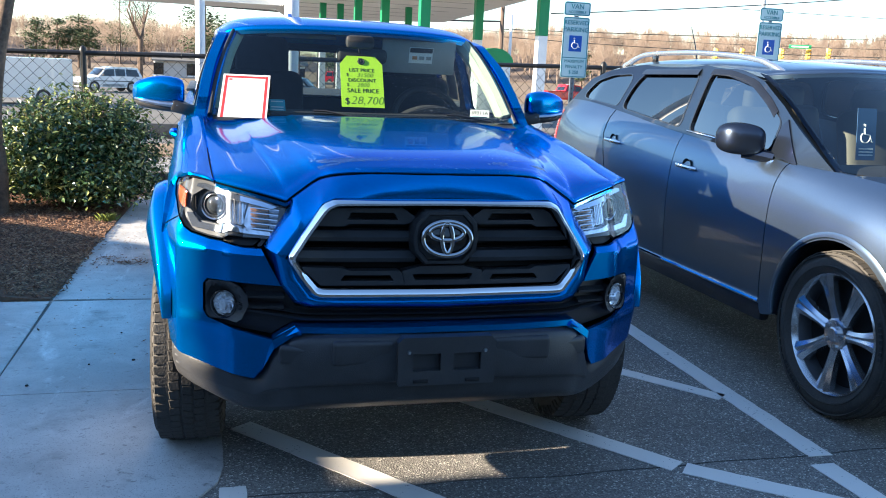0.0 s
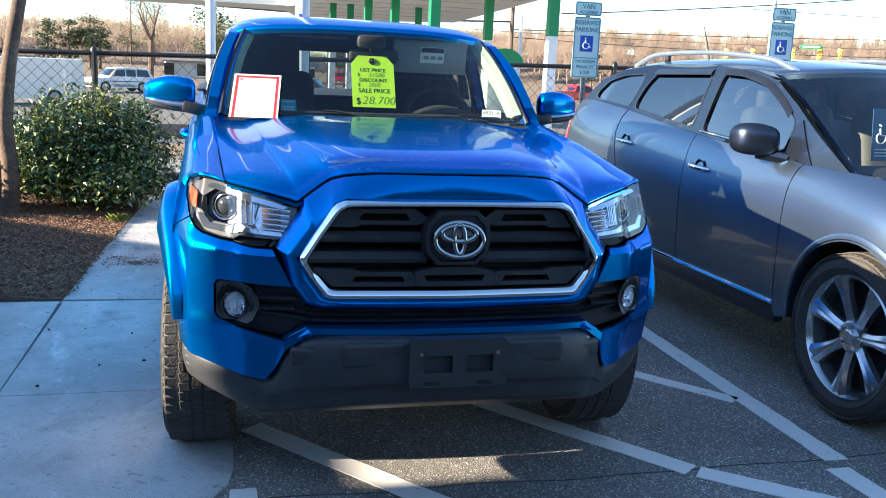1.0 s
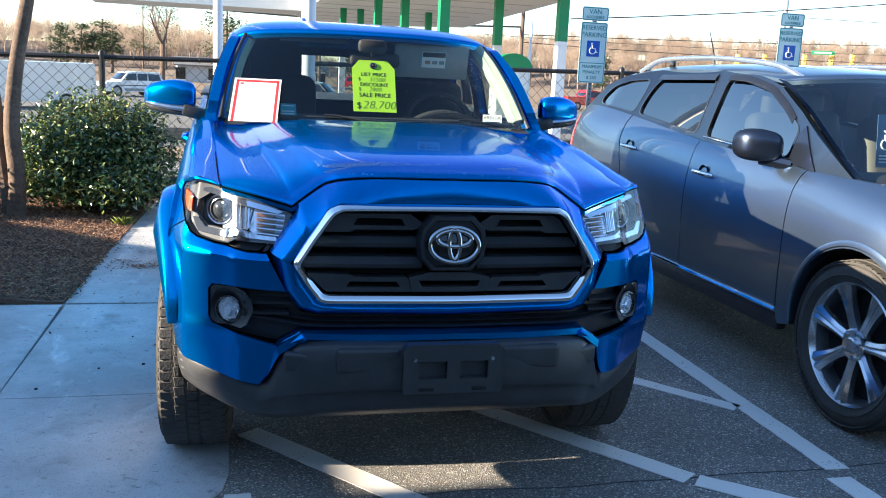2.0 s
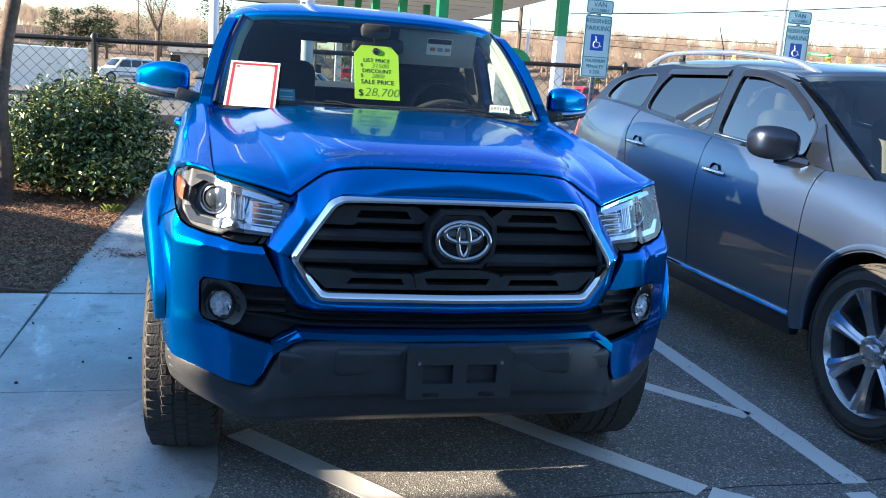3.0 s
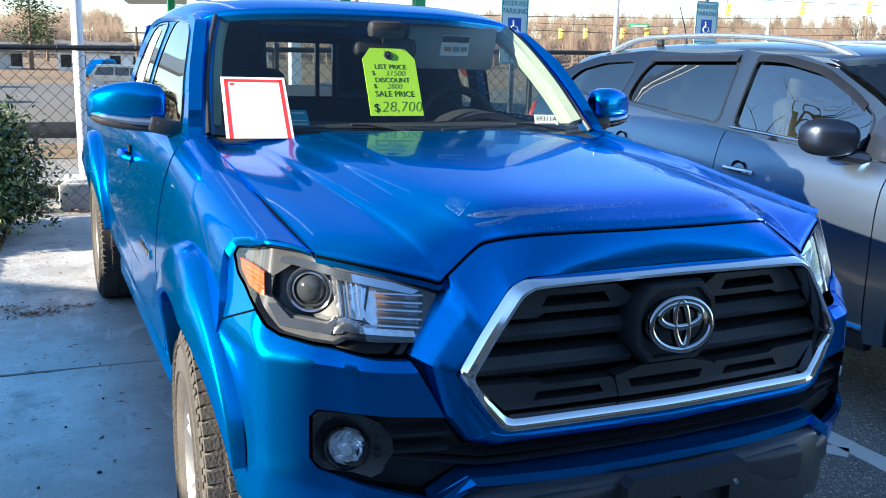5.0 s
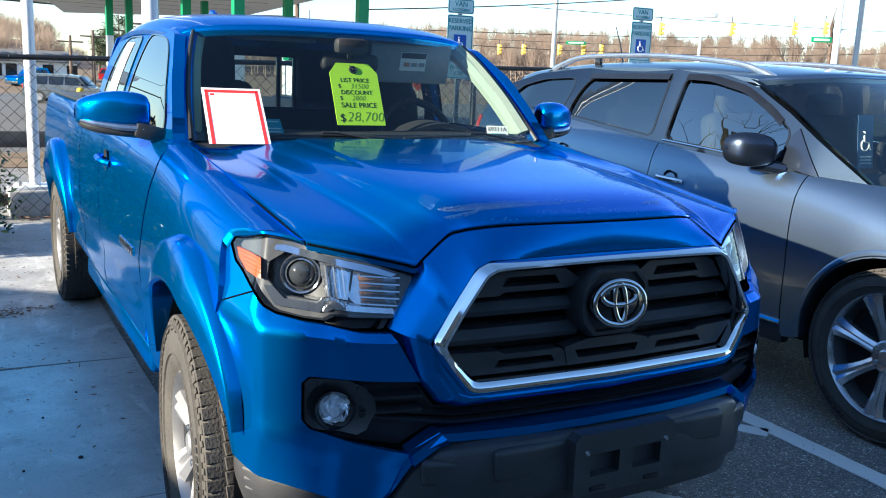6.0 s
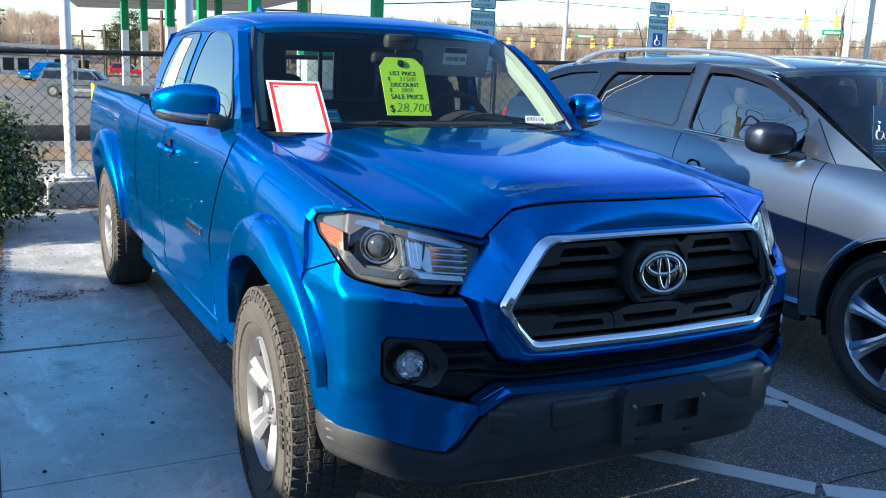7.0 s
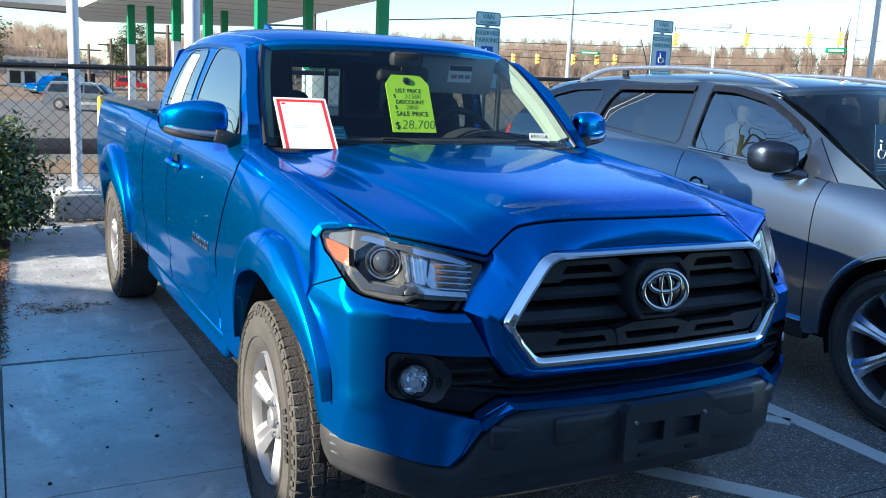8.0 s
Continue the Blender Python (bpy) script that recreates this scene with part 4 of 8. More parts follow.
for side in (1, -1):
    def lamp_face(u, z, d=0.0, side=side):
        x, y, zz = nose(u, z)
        turn = 0.85 * min(max((u - 0.70) / 0.22, 0.0), 1.0)
        return ((x + d * turn) * side, y + d * (1 - turn), zz)

    def lamp_bit(name, outline, d, material, depth=0.02, step=0.02, label="", parent=None, holes=(), smooth=True):
        bm = panel(outline, lambda u, z: lamp_face(u, z, d), step, None, holes)
        bmesh.ops.recalc_face_normals(bm, faces=bm.faces)
        if depth:
            thicken(bm, (0.45 * side * min(depth, 0.02), min(depth, 0.02), 0))
        return part(name, bm, material, parent, label, smooth)

    lamp = lamp_bit("headlight", LAMP, 0.075, lamp_base, 0.01, 0.03, "clear projector headlight with amber corner", truck)
    lens = lamp_bit("lens", LAMP, 0.003, clear_lens, 0, 0.016, "", lamp)
    lens.visible_shadow = False
    rim = [lamp_face(u, z, 0.034) for u, z in LAMP + LAMP[:1]]
    part("lens_skirt", sheet(np.array([[lamp_face(u, z, 0.004) for u, z in LAMP + LAMP[:1]], rim])), lamp_base, lamp)
    lamp_bit("bezel", LAMP, 0.026, satin_bezel, 0.012, 0.018, "satin silver lamp bezel", lamp, [LAMP_INNER])
    lamp_bit("lamp_cavity", [(0.84, 0.91), (0.83, 0.968), (0.76, 0.986), (0.64, 0.97), (0.64, 0.885), (0.78, 0.89)], 0.070, inner_black, 0.004, 0.03, "", lamp)
    lamp_bit("upper_trim", [(0.478, 0.954), (0.56, 0.970), (0.66, 0.988), (0.77, 1.002), (0.805, 1.000), (0.812, 0.990), (0.765, 0.986), (0.656, 0.972), (0.50, 0.944)], 0.018, guide_white, 0.012, 0.02, "pale silver upper trim", lamp)
    lamp_bit("light_guide", [(0.842, 0.912), (0.805, 0.872), (0.678, 0.864), (0.662, 0.889), (0.670, 0.892), (0.686, 0.881), (0.776, 0.887), (0.812, 0.912)], 0.014, guide_white, 0.02, 0.02, "white light guide", lamp)
    lamp_bit("lower_trim", [(0.662, 0.889), (0.672, 0.866), (0.655, 0.868), (0.646, 0.874), (0.505, 0.868), (0.508, 0.879), (0.60, 0.884), (0.645, 0.894)], 0.016, reflector, 0.02, 0.02, "", lamp)
    corner = lamp_bit("corner_lamp", [(1.002, 0.978), (0.862, 0.970), (0.852, 0.926), (0.938, 0.935), (0.985, 0.958)], 0.010, amber, 0.010, 0.014, "amber corner marker", lamp)
    for k in range(4):
        z = 0.938 + 0.009 * k
        lamp_bit("flute", [(0.858, z), (0.95 + 0.012 * k, z + 0.005), (0.95 + 0.012 * k, z + 0.0075), (0.858, z + 0.0025)], 0.007, amber, 0.004, 0.03, "", corner)
    hb = lamp_bit("high_beam", [(0.575, 0.957), (0.650, 0.966), (0.646, 0.892), (0.594, 0.888)], 0.052, reflector, 0.012, 0.012, "fluted chrome reflector", lamp)
    for k in range(6):
        u = 0.590 + 0.010 * k
        lamp_bit("flute", [(u, 0.894), (u + 0.0038, 0.894), (u + 0.0012, 0.955 + 0.0013 * k), (u - 0.002, 0.954 + 0.0013 * k)], 0.044, crystal if k % 2 else chrome, 0.012, 0.03, "", hb)
    sb = lamp_bit("signal", [(0.474, 0.944), (0.568, 0.958), (0.590, 0.890), (0.566, 0.872), (0.500, 0.868), (0.484, 0.884)], 0.052, reflector, 0.012, 0.012, "chrome signal reflector with amber bulb", lamp)
    for k in range(5):
        z = 0.882 + 0.0145 * k
        lamp_bit("flute", [(0.490 - 0.003 * k, z - 0.001), (0.576 - 0.002 * k, z + 0.003), (0.576 - 0.002 * k, z + 0.006), (0.490 - 0.003 * k, z + 0.002)], 0.024, crystal, 0.02, 0.02, "", sb)
    # amber facets painted in as the reflections seen between the flutes
    for k in range(4):
        z = 0.8885 + 0.0145 * k
        lamp_bit("amber_band", [(0.512, z), (0.566, z + 0.002), (0.566, z + 0.010), (0.512, z + 0.009)], 0.040, amber_glass, 0.004, 0.02, "amber reflection painted as a facet", sb)
    pc = Vector(lamp_face(0.722, 0.936))
    out = Vector((-0.50 * side, -0.86, 0.05)).normalized()
    q = out.to_track_quat("-Y", "Z").to_matrix().to_4x4()
    place = Matrix.Translation(pc + Vector((0.012 * side, 0.036, 0))) @ q
    ring = lathe([(0.05, 0.047), (0.0, 0.048), (-0.005, 0.045), (-0.003, 0.041), (0.006, 0.040), (0.006, 0.037), (-0.001, 0.036), (-0.002, 0.033), (0.006, 0.031), (0.02, 0.031)], "y", n=40)
    ring.transform(place)
    bmesh.ops.recalc_face_normals(ring, faces=ring.faces)
    projector = part("projector", ring, lamp_silver, lamp, "round projector with chrome rings")
    ball = lathe([(0.012, 0.032), (0.004, 0.030), (-0.006, 0.022), (-0.011, 0.010), (-0.012, 0.001)], "y", n=32)
    ball.transform(place)
    bmesh.ops.recalc_face_normals(ball, faces=ball.faces)
    part("projector_lens", ball, smoked_lens, projector)
    hole = [(0.525, 0.866), (0.56, 0.836), (0.60, 0.834), (0.665, 0.841), (0.668, 0.85), (0.645, 0.866)]
    lamp_bit("lower_cutout", hole, 0.03, mesh_black, 0.03, 0.02, "", lamp)
    part("lamp_shelf", panel([(u, z) for u, z in ((0.505, 0.875), (0.53, 0.862), (0.548, 0.836), (0.535, 0.838))], lambda u, z: lamp_face(u, z, 0.02), 0.02, (0, 0.03, 0)), black_plastic, lamp)

# front fenders: their leading edge follows the lamp, with a chamfer between the two
LAMP_EDGE = [(1.026, 0.972), (1.018, 0.990), (1.006, 1.003), (0.95, 1.013), (0.89, 1.021), (0.84, 1.025), (0.76, 1.019), (0.70, 1.010), (0.675, 1.006)]
EDGE_L = [nose(u, z, 0.002) for u, z in LAMP_EDGE]
EDGE_F = []
for x, y, z in EDGE_L:
    yy = y + 0.018
    ss = min(np.linspace(0.85, 1.19, 120), key=lambda s: (flank(yy, s)[0] - (x - 0.008)) ** 2 + (flank(yy, s)[2] - (z + 0.016)) ** 2)
    EDGE_F.append((yy, float(ss)))
for side in (1, -1):
    def on_flank(y, s, off=0.0, side=side):
        x, yy, z = flank(y, s, off)
        return (x * side, yy, z)
    FENDER = [(0.478, 0.86), (0.490, 0.92)] + EDGE_F + [(0.345, 1.195), (0.40, 1.20), (1.36, 1.20), (1.30, 1.10), (1.31, 1.04), (1.37, 0.94), (1.43, 0.86), (1.50, 0.76), (1.50, 0.40), (1.28, 0.40)] + arc(HUB_F, HUB_Z, 0.47, 2, 120, 16) + [(0.50, 0.80)]
    bm = panel(FENDER, on_flank, 0.03)
    bmesh.ops.recalc_face_normals(bm, faces=bm.faces)
    part("front_fender", thicken(bm, (0.02 * side, 0, -0.005)), blue, truck)
    a = cr([(p[0] * side, p[1], p[2]) for p in EDGE_L], 40)
    b = cr([on_flank(y, s) for y, s in EDGE_F], 40)
    bm = sheet(np.array([a + (0, 0.03, -0.01), a, a * 0.5 + b * 0.5 + (-0.002 * side, -0.002, 0.002), b]))
    bmesh.ops.recalc_face_normals(bm, faces=bm.faces)
    part("fender_chamfer", bm, blue, truck)
    part("bumper_seam", tube([(p[0] * side, p[1], p[2]) for p in (nose(u, z, 0.001) for u, z in ((0.874, 0.899), (0.92, 0.886), (0.98, 0.866), (1.034, 0.845)))], 0.0022, 5), gap_black, truck)


def flare(cy, a0, a1, side, low=0.0):
    """A moulded arch over a wheel."""
    P = []
    for a in np.linspace(a0, a1, 40):
        c, s_ = math.cos(radians(a)), math.sin(radians(a))
        end = min(1.0, min(a - a0, a1 - a) / 50.0) ** 0.8
        out = 0.10 + 0.90 * min(1.0, min(a - a0, a1 - a) / 45.0)
        row = []
        for r, w in ((0.468 + 0.117 * end, 0.80), (0.468 + 0.117 * end, 0.828), (0.467 + 0.107 * end, 0.856), (0.467 + 0.100 * end, 0.864), (0.466 + 0.060 * end, 0.876), (0.465 + 0.016 * end, 0.886), (0.464 + 0.006 * end, 0.887), (0.462, 0.878), (0.462, 0.80)):
            y, z = cy + r * c, HUB_Z + r * s_
            row.append((-side * (0.822 + (w - 0.822) * out if w > 0.822 else w), y, z))
        P.append(row)
    bm = sheet(np.array(P))
    bmesh.ops.recalc_face_normals(bm, faces=bm.faces)
    return bm


for side in (1, -1):
    part("wheel_flare", flare(HUB_F, 18, 154, side), blue, truck)
    part("wheel_flare", flare(HUB_R, 12, 166, side), blue, truck)
    for cy in (HUB_F, HUB_R):
        well = sheet(np.array([[(-side * x, max(cy + r * math.cos(a), cy - 0.345 if a > 2.6 else -9), HUB_Z + r * math.sin(a)) for a in np.linspace(0.0, math.pi, 24)] for x, r in ((0.80, 0.462), (0.45, 0.462), (0.45, 0.02))]))
        part("wheel_well", well, under_black, truck)

# doors, rear half doors and bed sides
DOOR = [(1.385, 0.94), (1.325, 1.04), (1.315, 1.10), (1.34, 1.20), (2.34, 1.20), (2.34, 1.10), (2.40, 0.93), (2.41, 0.70), (2.40, 0.44), (1.56, 0.44), (1.515, 0.50), (1.515, 0.76), (1.445, 0.86)]
REAR_DOOR = [(2.35, 1.10), (2.35, 1.20), (3.03, 1.20), (3.03, 0.44), (2.415, 0.44), (2.42, 0.70), (2.41, 0.93)]
BED = [(3.047, 0.44), (3.047, 1.20), (4.93, 1.20), (4.93, 0.46)] + arc(HUB_R, HUB_Z, 0.47, 8, 172, 24)
for side in (1, -1):
    def on_flank(y, s, side=side):
        x, yy, z = flank(y, s)
        dent = 0.010 * math.exp(-((s - 0.60) / 0.05) ** 2)
        return ((x + dent) * side, yy, z)
    for name, outline in (("door", DOOR), ("rear_half_door", REAR_DOOR), ("bed_side", BED)):
        bm = panel(outline, on_flank, 0.045)
        bmesh.ops.recalc_face_normals(bm, faces=bm.faces)
        panel_ob = part(name, thicken(bm, (0.025 * side, 0, 0)), blue, truck)
        if name == "door":
            hx, hy, hz = flank(2.22, 0.995)
            bm = tube(cr([(side * (hx - 0.002), 2.13, hz - 0.012), (side * (hx - 0.028), 2.16, hz - 0.004), (side * (hx - 0.032), 2.22, hz), (side * (hx - 0.028), 2.28, hz + 0.002), (side * (hx - 0.002), 2.31, hz)], 18), 0.013, 8)
            part("door_handle", bm, blue, panel_ob)
            part("handle_cup", lathe([(-0.002, 0.045), (0.012, 0.03), (0.018, 0.001)], "x", (side * (hx - 0.004), 2.21, hz - 0.004), 20), under_black, panel_ob)
            for k in range(6):
                bx, by, bz = flank(1.62 + 0.045 * k, 0.765)
                part("badge_bar", box((side * (bx - 0.002), by, bz), (0.006, 0.030, 0.032), 0.002), chrome, panel_ob)
    part("rocker_panel", box((side * -0.775, 2.28, 0.40), (0.05, 1.6, 0.10), 0.02, segments=3), blue, truck)
    part("sill_shadow_panel", box((side * -0.72, 2.2, 0.35), (0.06, 1.6, 0.06), 0.01), under_black, truck)
part("bed_floor", box((0, 4.0, 0.62), (1.5, 1.8, 0.04)), under_black, truck)
part("bed_cover", box((0, 4.0, 1.165), (1.50, 1.80, 0.035), 0.012), surface("vinyl_cover", (0.05, 0.05, 0.055), 0.6, 0, 0.2, 12, 0.2, 150), truck, "black soft bed cover")
for side in (-1, 1):
    part("bed_rail", box((side * 0.768, 4.0, 1.194), (0.05, 1.84, 0.016), 0.006), black_plastic, truck)
part("tailgate", box((0, 4.93, 0.86), (1.48, 0.06, 0.62), 0.02), blue, truck)
part("rear_bumper", box((0, 5.0, 0.50), (1.5, 0.16, 0.14), 0.03), chrome, truck)
for side in (-1, 1):
    part("tail_lamp", box((side * 0.748, 4.91, 0.98), (0.08, 0.12, 0.30), 0.02), red_lens, truck)
part("chassis", box((0, 2.6, 0.36), (1.1, 4.2, 0.14), 0.03), under_black, truck)
part("engine_bay_floor", box((0, 0.72, 0.62), (0.88, 0.95, 0.5), 0.05), under_black, truck)
part("front_axle", tube([(-0.68, HUB_F, HUB_Z), (0.68, HUB_F, HUB_Z)], 0.05, 8), under_black, truck)
part("rear_axle", tube([(-0.68, HUB_R, HUB_Z), (0.68, HUB_R, HUB_Z)], 0.05, 8), under_black, truck)

# roof, pillars and glass
pillar_trim_mat = surface("pillar_trim_pale", (0.27, 0.33, 0.26), 0.8, 0, 0.06, 15)
ROOF = [
    ((0, 1.725, 1.533), (0.25, 1.74, 1.531), (0.45, 1.785, 1.522), (0.55, 1.83, 1.510), (0.60, 1.87, 1.490)),
    ((0, 1.76, 1.556), (0.25, 1.775, 1.554), (0.45, 1.82, 1.544), (0.56, 1.865, 1.528), (0.625, 1.905, 1.495)),
    ((0, 2.00, 1.592), (0.25, 2.00, 1.589), (0.45, 2.03, 1.578), (0.56, 2.06, 1.557), (0.630, 2.08, 1.512)),
    ((0, 2.45, 1.615), (0.25, 2.45, 1.612), (0.45, 2.46, 1.598), (0.56, 2.47, 1.574), (0.632, 2.48, 1.528)),
    ((0, 2.85, 1.605), (0.25, 2.85, 1.602), (0.45, 2.85, 1.588), (0.56, 2.85, 1.562), (0.635, 2.84, 1.515)),
    ((0, 3.04, 1.575), (0.25, 3.04, 1.572), (0.45, 3.03, 1.558), (0.56, 3.02, 1.532), (0.640, 2.99, 1.480)),
]
bm = sheet(loft(symmetric(ROOF), 56, 36))
bmesh.ops.recalc_face_normals(bm, faces=bm.faces)
part("roof", thicken(bm, (0, 0, -0.02)), blue, truck)
part("roof_antenna", panel([(2.80, 1.60), (2.98, 1.595), (2.97, 1.64), (2.95, 1.655), (2.90, 1.64)], lambda y, z: (-0.22, y, z), 0.03, (0.02, 0, 0)), blue, truck)


def cabin(y, z, off=0.0):
    """The side of the cab above the belt, on x < 0."""
    t = (z - 1.15) / 0.37
    w = 0.745 - 0.105 * t - 0.020 * t * t * t + 0.006 * math.sin(math.pi * min(max(t, 0), 1))
    w -= 0.10 * max(0.0, 1.62 - y) * 0.6
    return (-w - off, y, z)


FRAME = [(1.40, 1.150), (1.51, 1.27), (1.645, 1.395), (1.82, 1.497), (1.96, 1.520), (2.45, 1.534), (2.84, 1.520), (2.99, 1.482), (3.06, 1.32), (3.07, 1.150)]
def soften(poly, cut=0.03):
    """A closed outline with its corners cut twice, near the corner only."""
    for _ in range(2):
        out = []
        for i, p in enumerate(poly):
            for q, first in ((poly[i - 1], True), (poly[(i + 1) % len(poly)], False)):
                d = math.dist(p, q)
                t = min(0.25, cut / d) if d else 0.0
                out.append((p[0] + (q[0] - p[0]) * t, p[1] + (q[1] - p[1]) * t))
        poly, cut = out, cut * 0.5
    return poly


WIN = [(1.50, 1.165), (1.575, 1.27), (1.675, 1.365), (1.80, 1.452), (1.92, 1.490), (2.20, 1.508), (2.255, 1.492), (2.275, 1.43), (2.31, 1.25), (2.32, 1.165)]
QWIN = [(2.42, 1.165), (2.40, 1.28), (2.385, 1.43), (2.40, 1.503), (2.70, 1.502), (2.79, 1.468), (2.90, 1.30), (2.93, 1.165)]
WIN, QWIN = soften(WIN), soften(QWIN)


def shrink(poly, k, lift=0.0):
    c = np.mean(poly, 0)
    return [tuple(c + (np.array(p) - c) * k) for p in poly]


cab_glass = glass("cab_glass", (0.30, 0.36, 0.42), 0.0, 0.07, 0.36)
door_glass = glass("door_glass", (0.72, 0.80, 0.78), 0, 0.8, 0.08)
for side in (1, -1):
    def on_cab(y, z, off=0.0, side=side):
        x, yy, zz = cabin(y, z, off)
        return (x * side, yy, zz)
    bm = panel(FRAME, on_cab, 0.035, None, [WIN, QWIN])
    bmesh.ops.recalc_face_normals(bm, faces=bm.faces)
    cab = part("cab_side", thicken(bm, (0.04 * side, 0, 0)), blue, truck)
    for outline, name in ((WIN, "side_window"), (QWIN, "quarter_window")):
        bm = panel(outline, lambda y, z: on_cab(y, z, 0.004), 0.02, None, [shrink(outline, 0.965)])
        bmesh.ops.recalc_face_normals(bm, faces=bm.faces)
        part("window_seal", thicken(bm, (0.006 * side, 0, 0)), gloss_black, cab)
        part(name, panel(shrink(outline, 0.975), lambda y, z: on_cab(y, z, 0.001), 0.06), cab_glass if side > 0 else door_glass, cab)
    part("window_sticker", panel([(2.60, 1.21), (2.82, 1.21), (2.70, 1.475), (2.54, 1.475)], lambda y, z: on_cab(y, z, 0.004), 0.05, (0.001 * side, 0, 0)), paper_white, cab, "white paper sticker")
    part("inner_pillar", tube(cr([(-side * 0.645, 1.46, 1.165), (-side * 0.615, 1.60, 1.295), (-side * 0.578, 1.74, 1.41), (-side * 0.535, 1.86, 1.495)], 14), [0.040 if side < 0 else 0.022] * 14, 8), pillar_trim_mat, truck, "pale green-grey inner pillar trim")
    # pillar trim along the windscreen
    part("pillar_trim", tube(cr([(-side * 0.672, 1.402, 1.155), (-side * 0.645, 1.56, 1.295), (-side * 0.605, 1.71, 1.42), (-side * 0.562, 1.835, 1.512)], 20), 0.0085, 8), black_plastic, truck)
    P = [cr([(-side * 0.667, 1.406, 1.154), (-side * 0.640, 1.556, 1.294), (-side * 0.600, 1.706, 1.419), (-side * 0.557, 1.836, 1.514)], 16), cr([(-side * 0.70, 1.415, 1.155), (-side * 0.675, 1.56, 1.285), (-side * 0.643, 1.71, 1.41), (-side * 0.605, 1.865, 1.50)], 16), cr([(-side * 0.735, 1.43, 1.150), (-side * 0.70, 1.57, 1.275), (-side * 0.665, 1.72, 1.395), (-side * 0.635, 1.87, 1.487)], 16)]
    bm = sheet(np.array([cr(np.array(P)[:, i], 8) for i in range(16)]))
    bmesh.ops.recalc_face_normals(bm, faces=bm.faces)
    part("front_pillar", thicken(bm, (0.03 * side, 0.03, 0)), blue, truck)
    # cowl corner between hood, fender and pillar
    bm = sheet(np.array([cr([(-side * 0.66, 1.33, 1.140), (-side * 0.70, 1.34, 1.148), (-side * 0.745, 1.36, 1.150)], 6), cr([(-side * 0.66, 1.42, 1.150), (-side * 0.70, 1.43, 1.157), (-side * 0.75, 1.44, 1.152)], 6)]))
    part("cowl_corner", thicken(bm, (0, 0, -0.01)), blue, truck)

SHIELD = [((0, 1.295, 1.150), (0.3, 1.320, 1.150), (0.5, 1.36, 1.150), (0.668, 1.405, 1.150)), ((0, 1.45, 1.300), (0.28, 1.475, 1.299), (0.48, 1.512, 1.295), (0.636, 1.56, 1.288)), ((0, 1.60, 1.432), (0.26, 1.625, 1.431), (0.45, 1.662, 1.424), (0.60, 1.705, 1.413)), ((0, 1.727, 1.530), (0.25, 1.744, 1.528), (0.43, 1.785, 1.521), (0.556, 1.828, 1.511))]
shield = part("windshield", sheet(loft(symmetric(SHIELD), 36, 16)), windscreen, truck, "clear windshield with water spots")
shield.visible_shadow = False
part("shield_border", sheet(np.array([[(x, 1.30 + 0.235 * x * x + 0.02, 1.152) for x in np.linspace(-0.66, 0.66, 30)], [(x, 1.30 + 0.235 * x * x + 0.06, 1.178) for x in np.linspace(-0.655, 0.655, 30)]])), gloss_black, truck)
part("cowl_panel", sheet(np.array([[(x, 1.24 + 0.19 * x * x, 1.135) for x in np.linspace(-0.68, 0.68, 30)], [(x, 1.36 + 0.20 * x * x, 1.150) for x in np.linspace(-0.68, 0.68, 30)]])), black_plastic, truck)
for x0, x1 in ((-0.52, 0.02), (0.06, 0.60)):
    w = part("wiper", tube([(x, 1.318 + 0.235 * x * x + 0.018, 1.166 + 0.010 * math.sin(math.pi * (x - x0) / (x1 - x0))) for x in np.linspace(x0, x1, 16)], 0.006, 6), black_plastic, truck)
    part("wiper_arm", tube([(x1 - 0.05, 1.30 + 0.2 * x1 * x1, 1.158), ((x0 + x1) / 2 + 0.05, 1.33, 1.186), ((x0 + x1) / 2, 1.335, 1.186)], 0.005, 6), black_plastic, w)

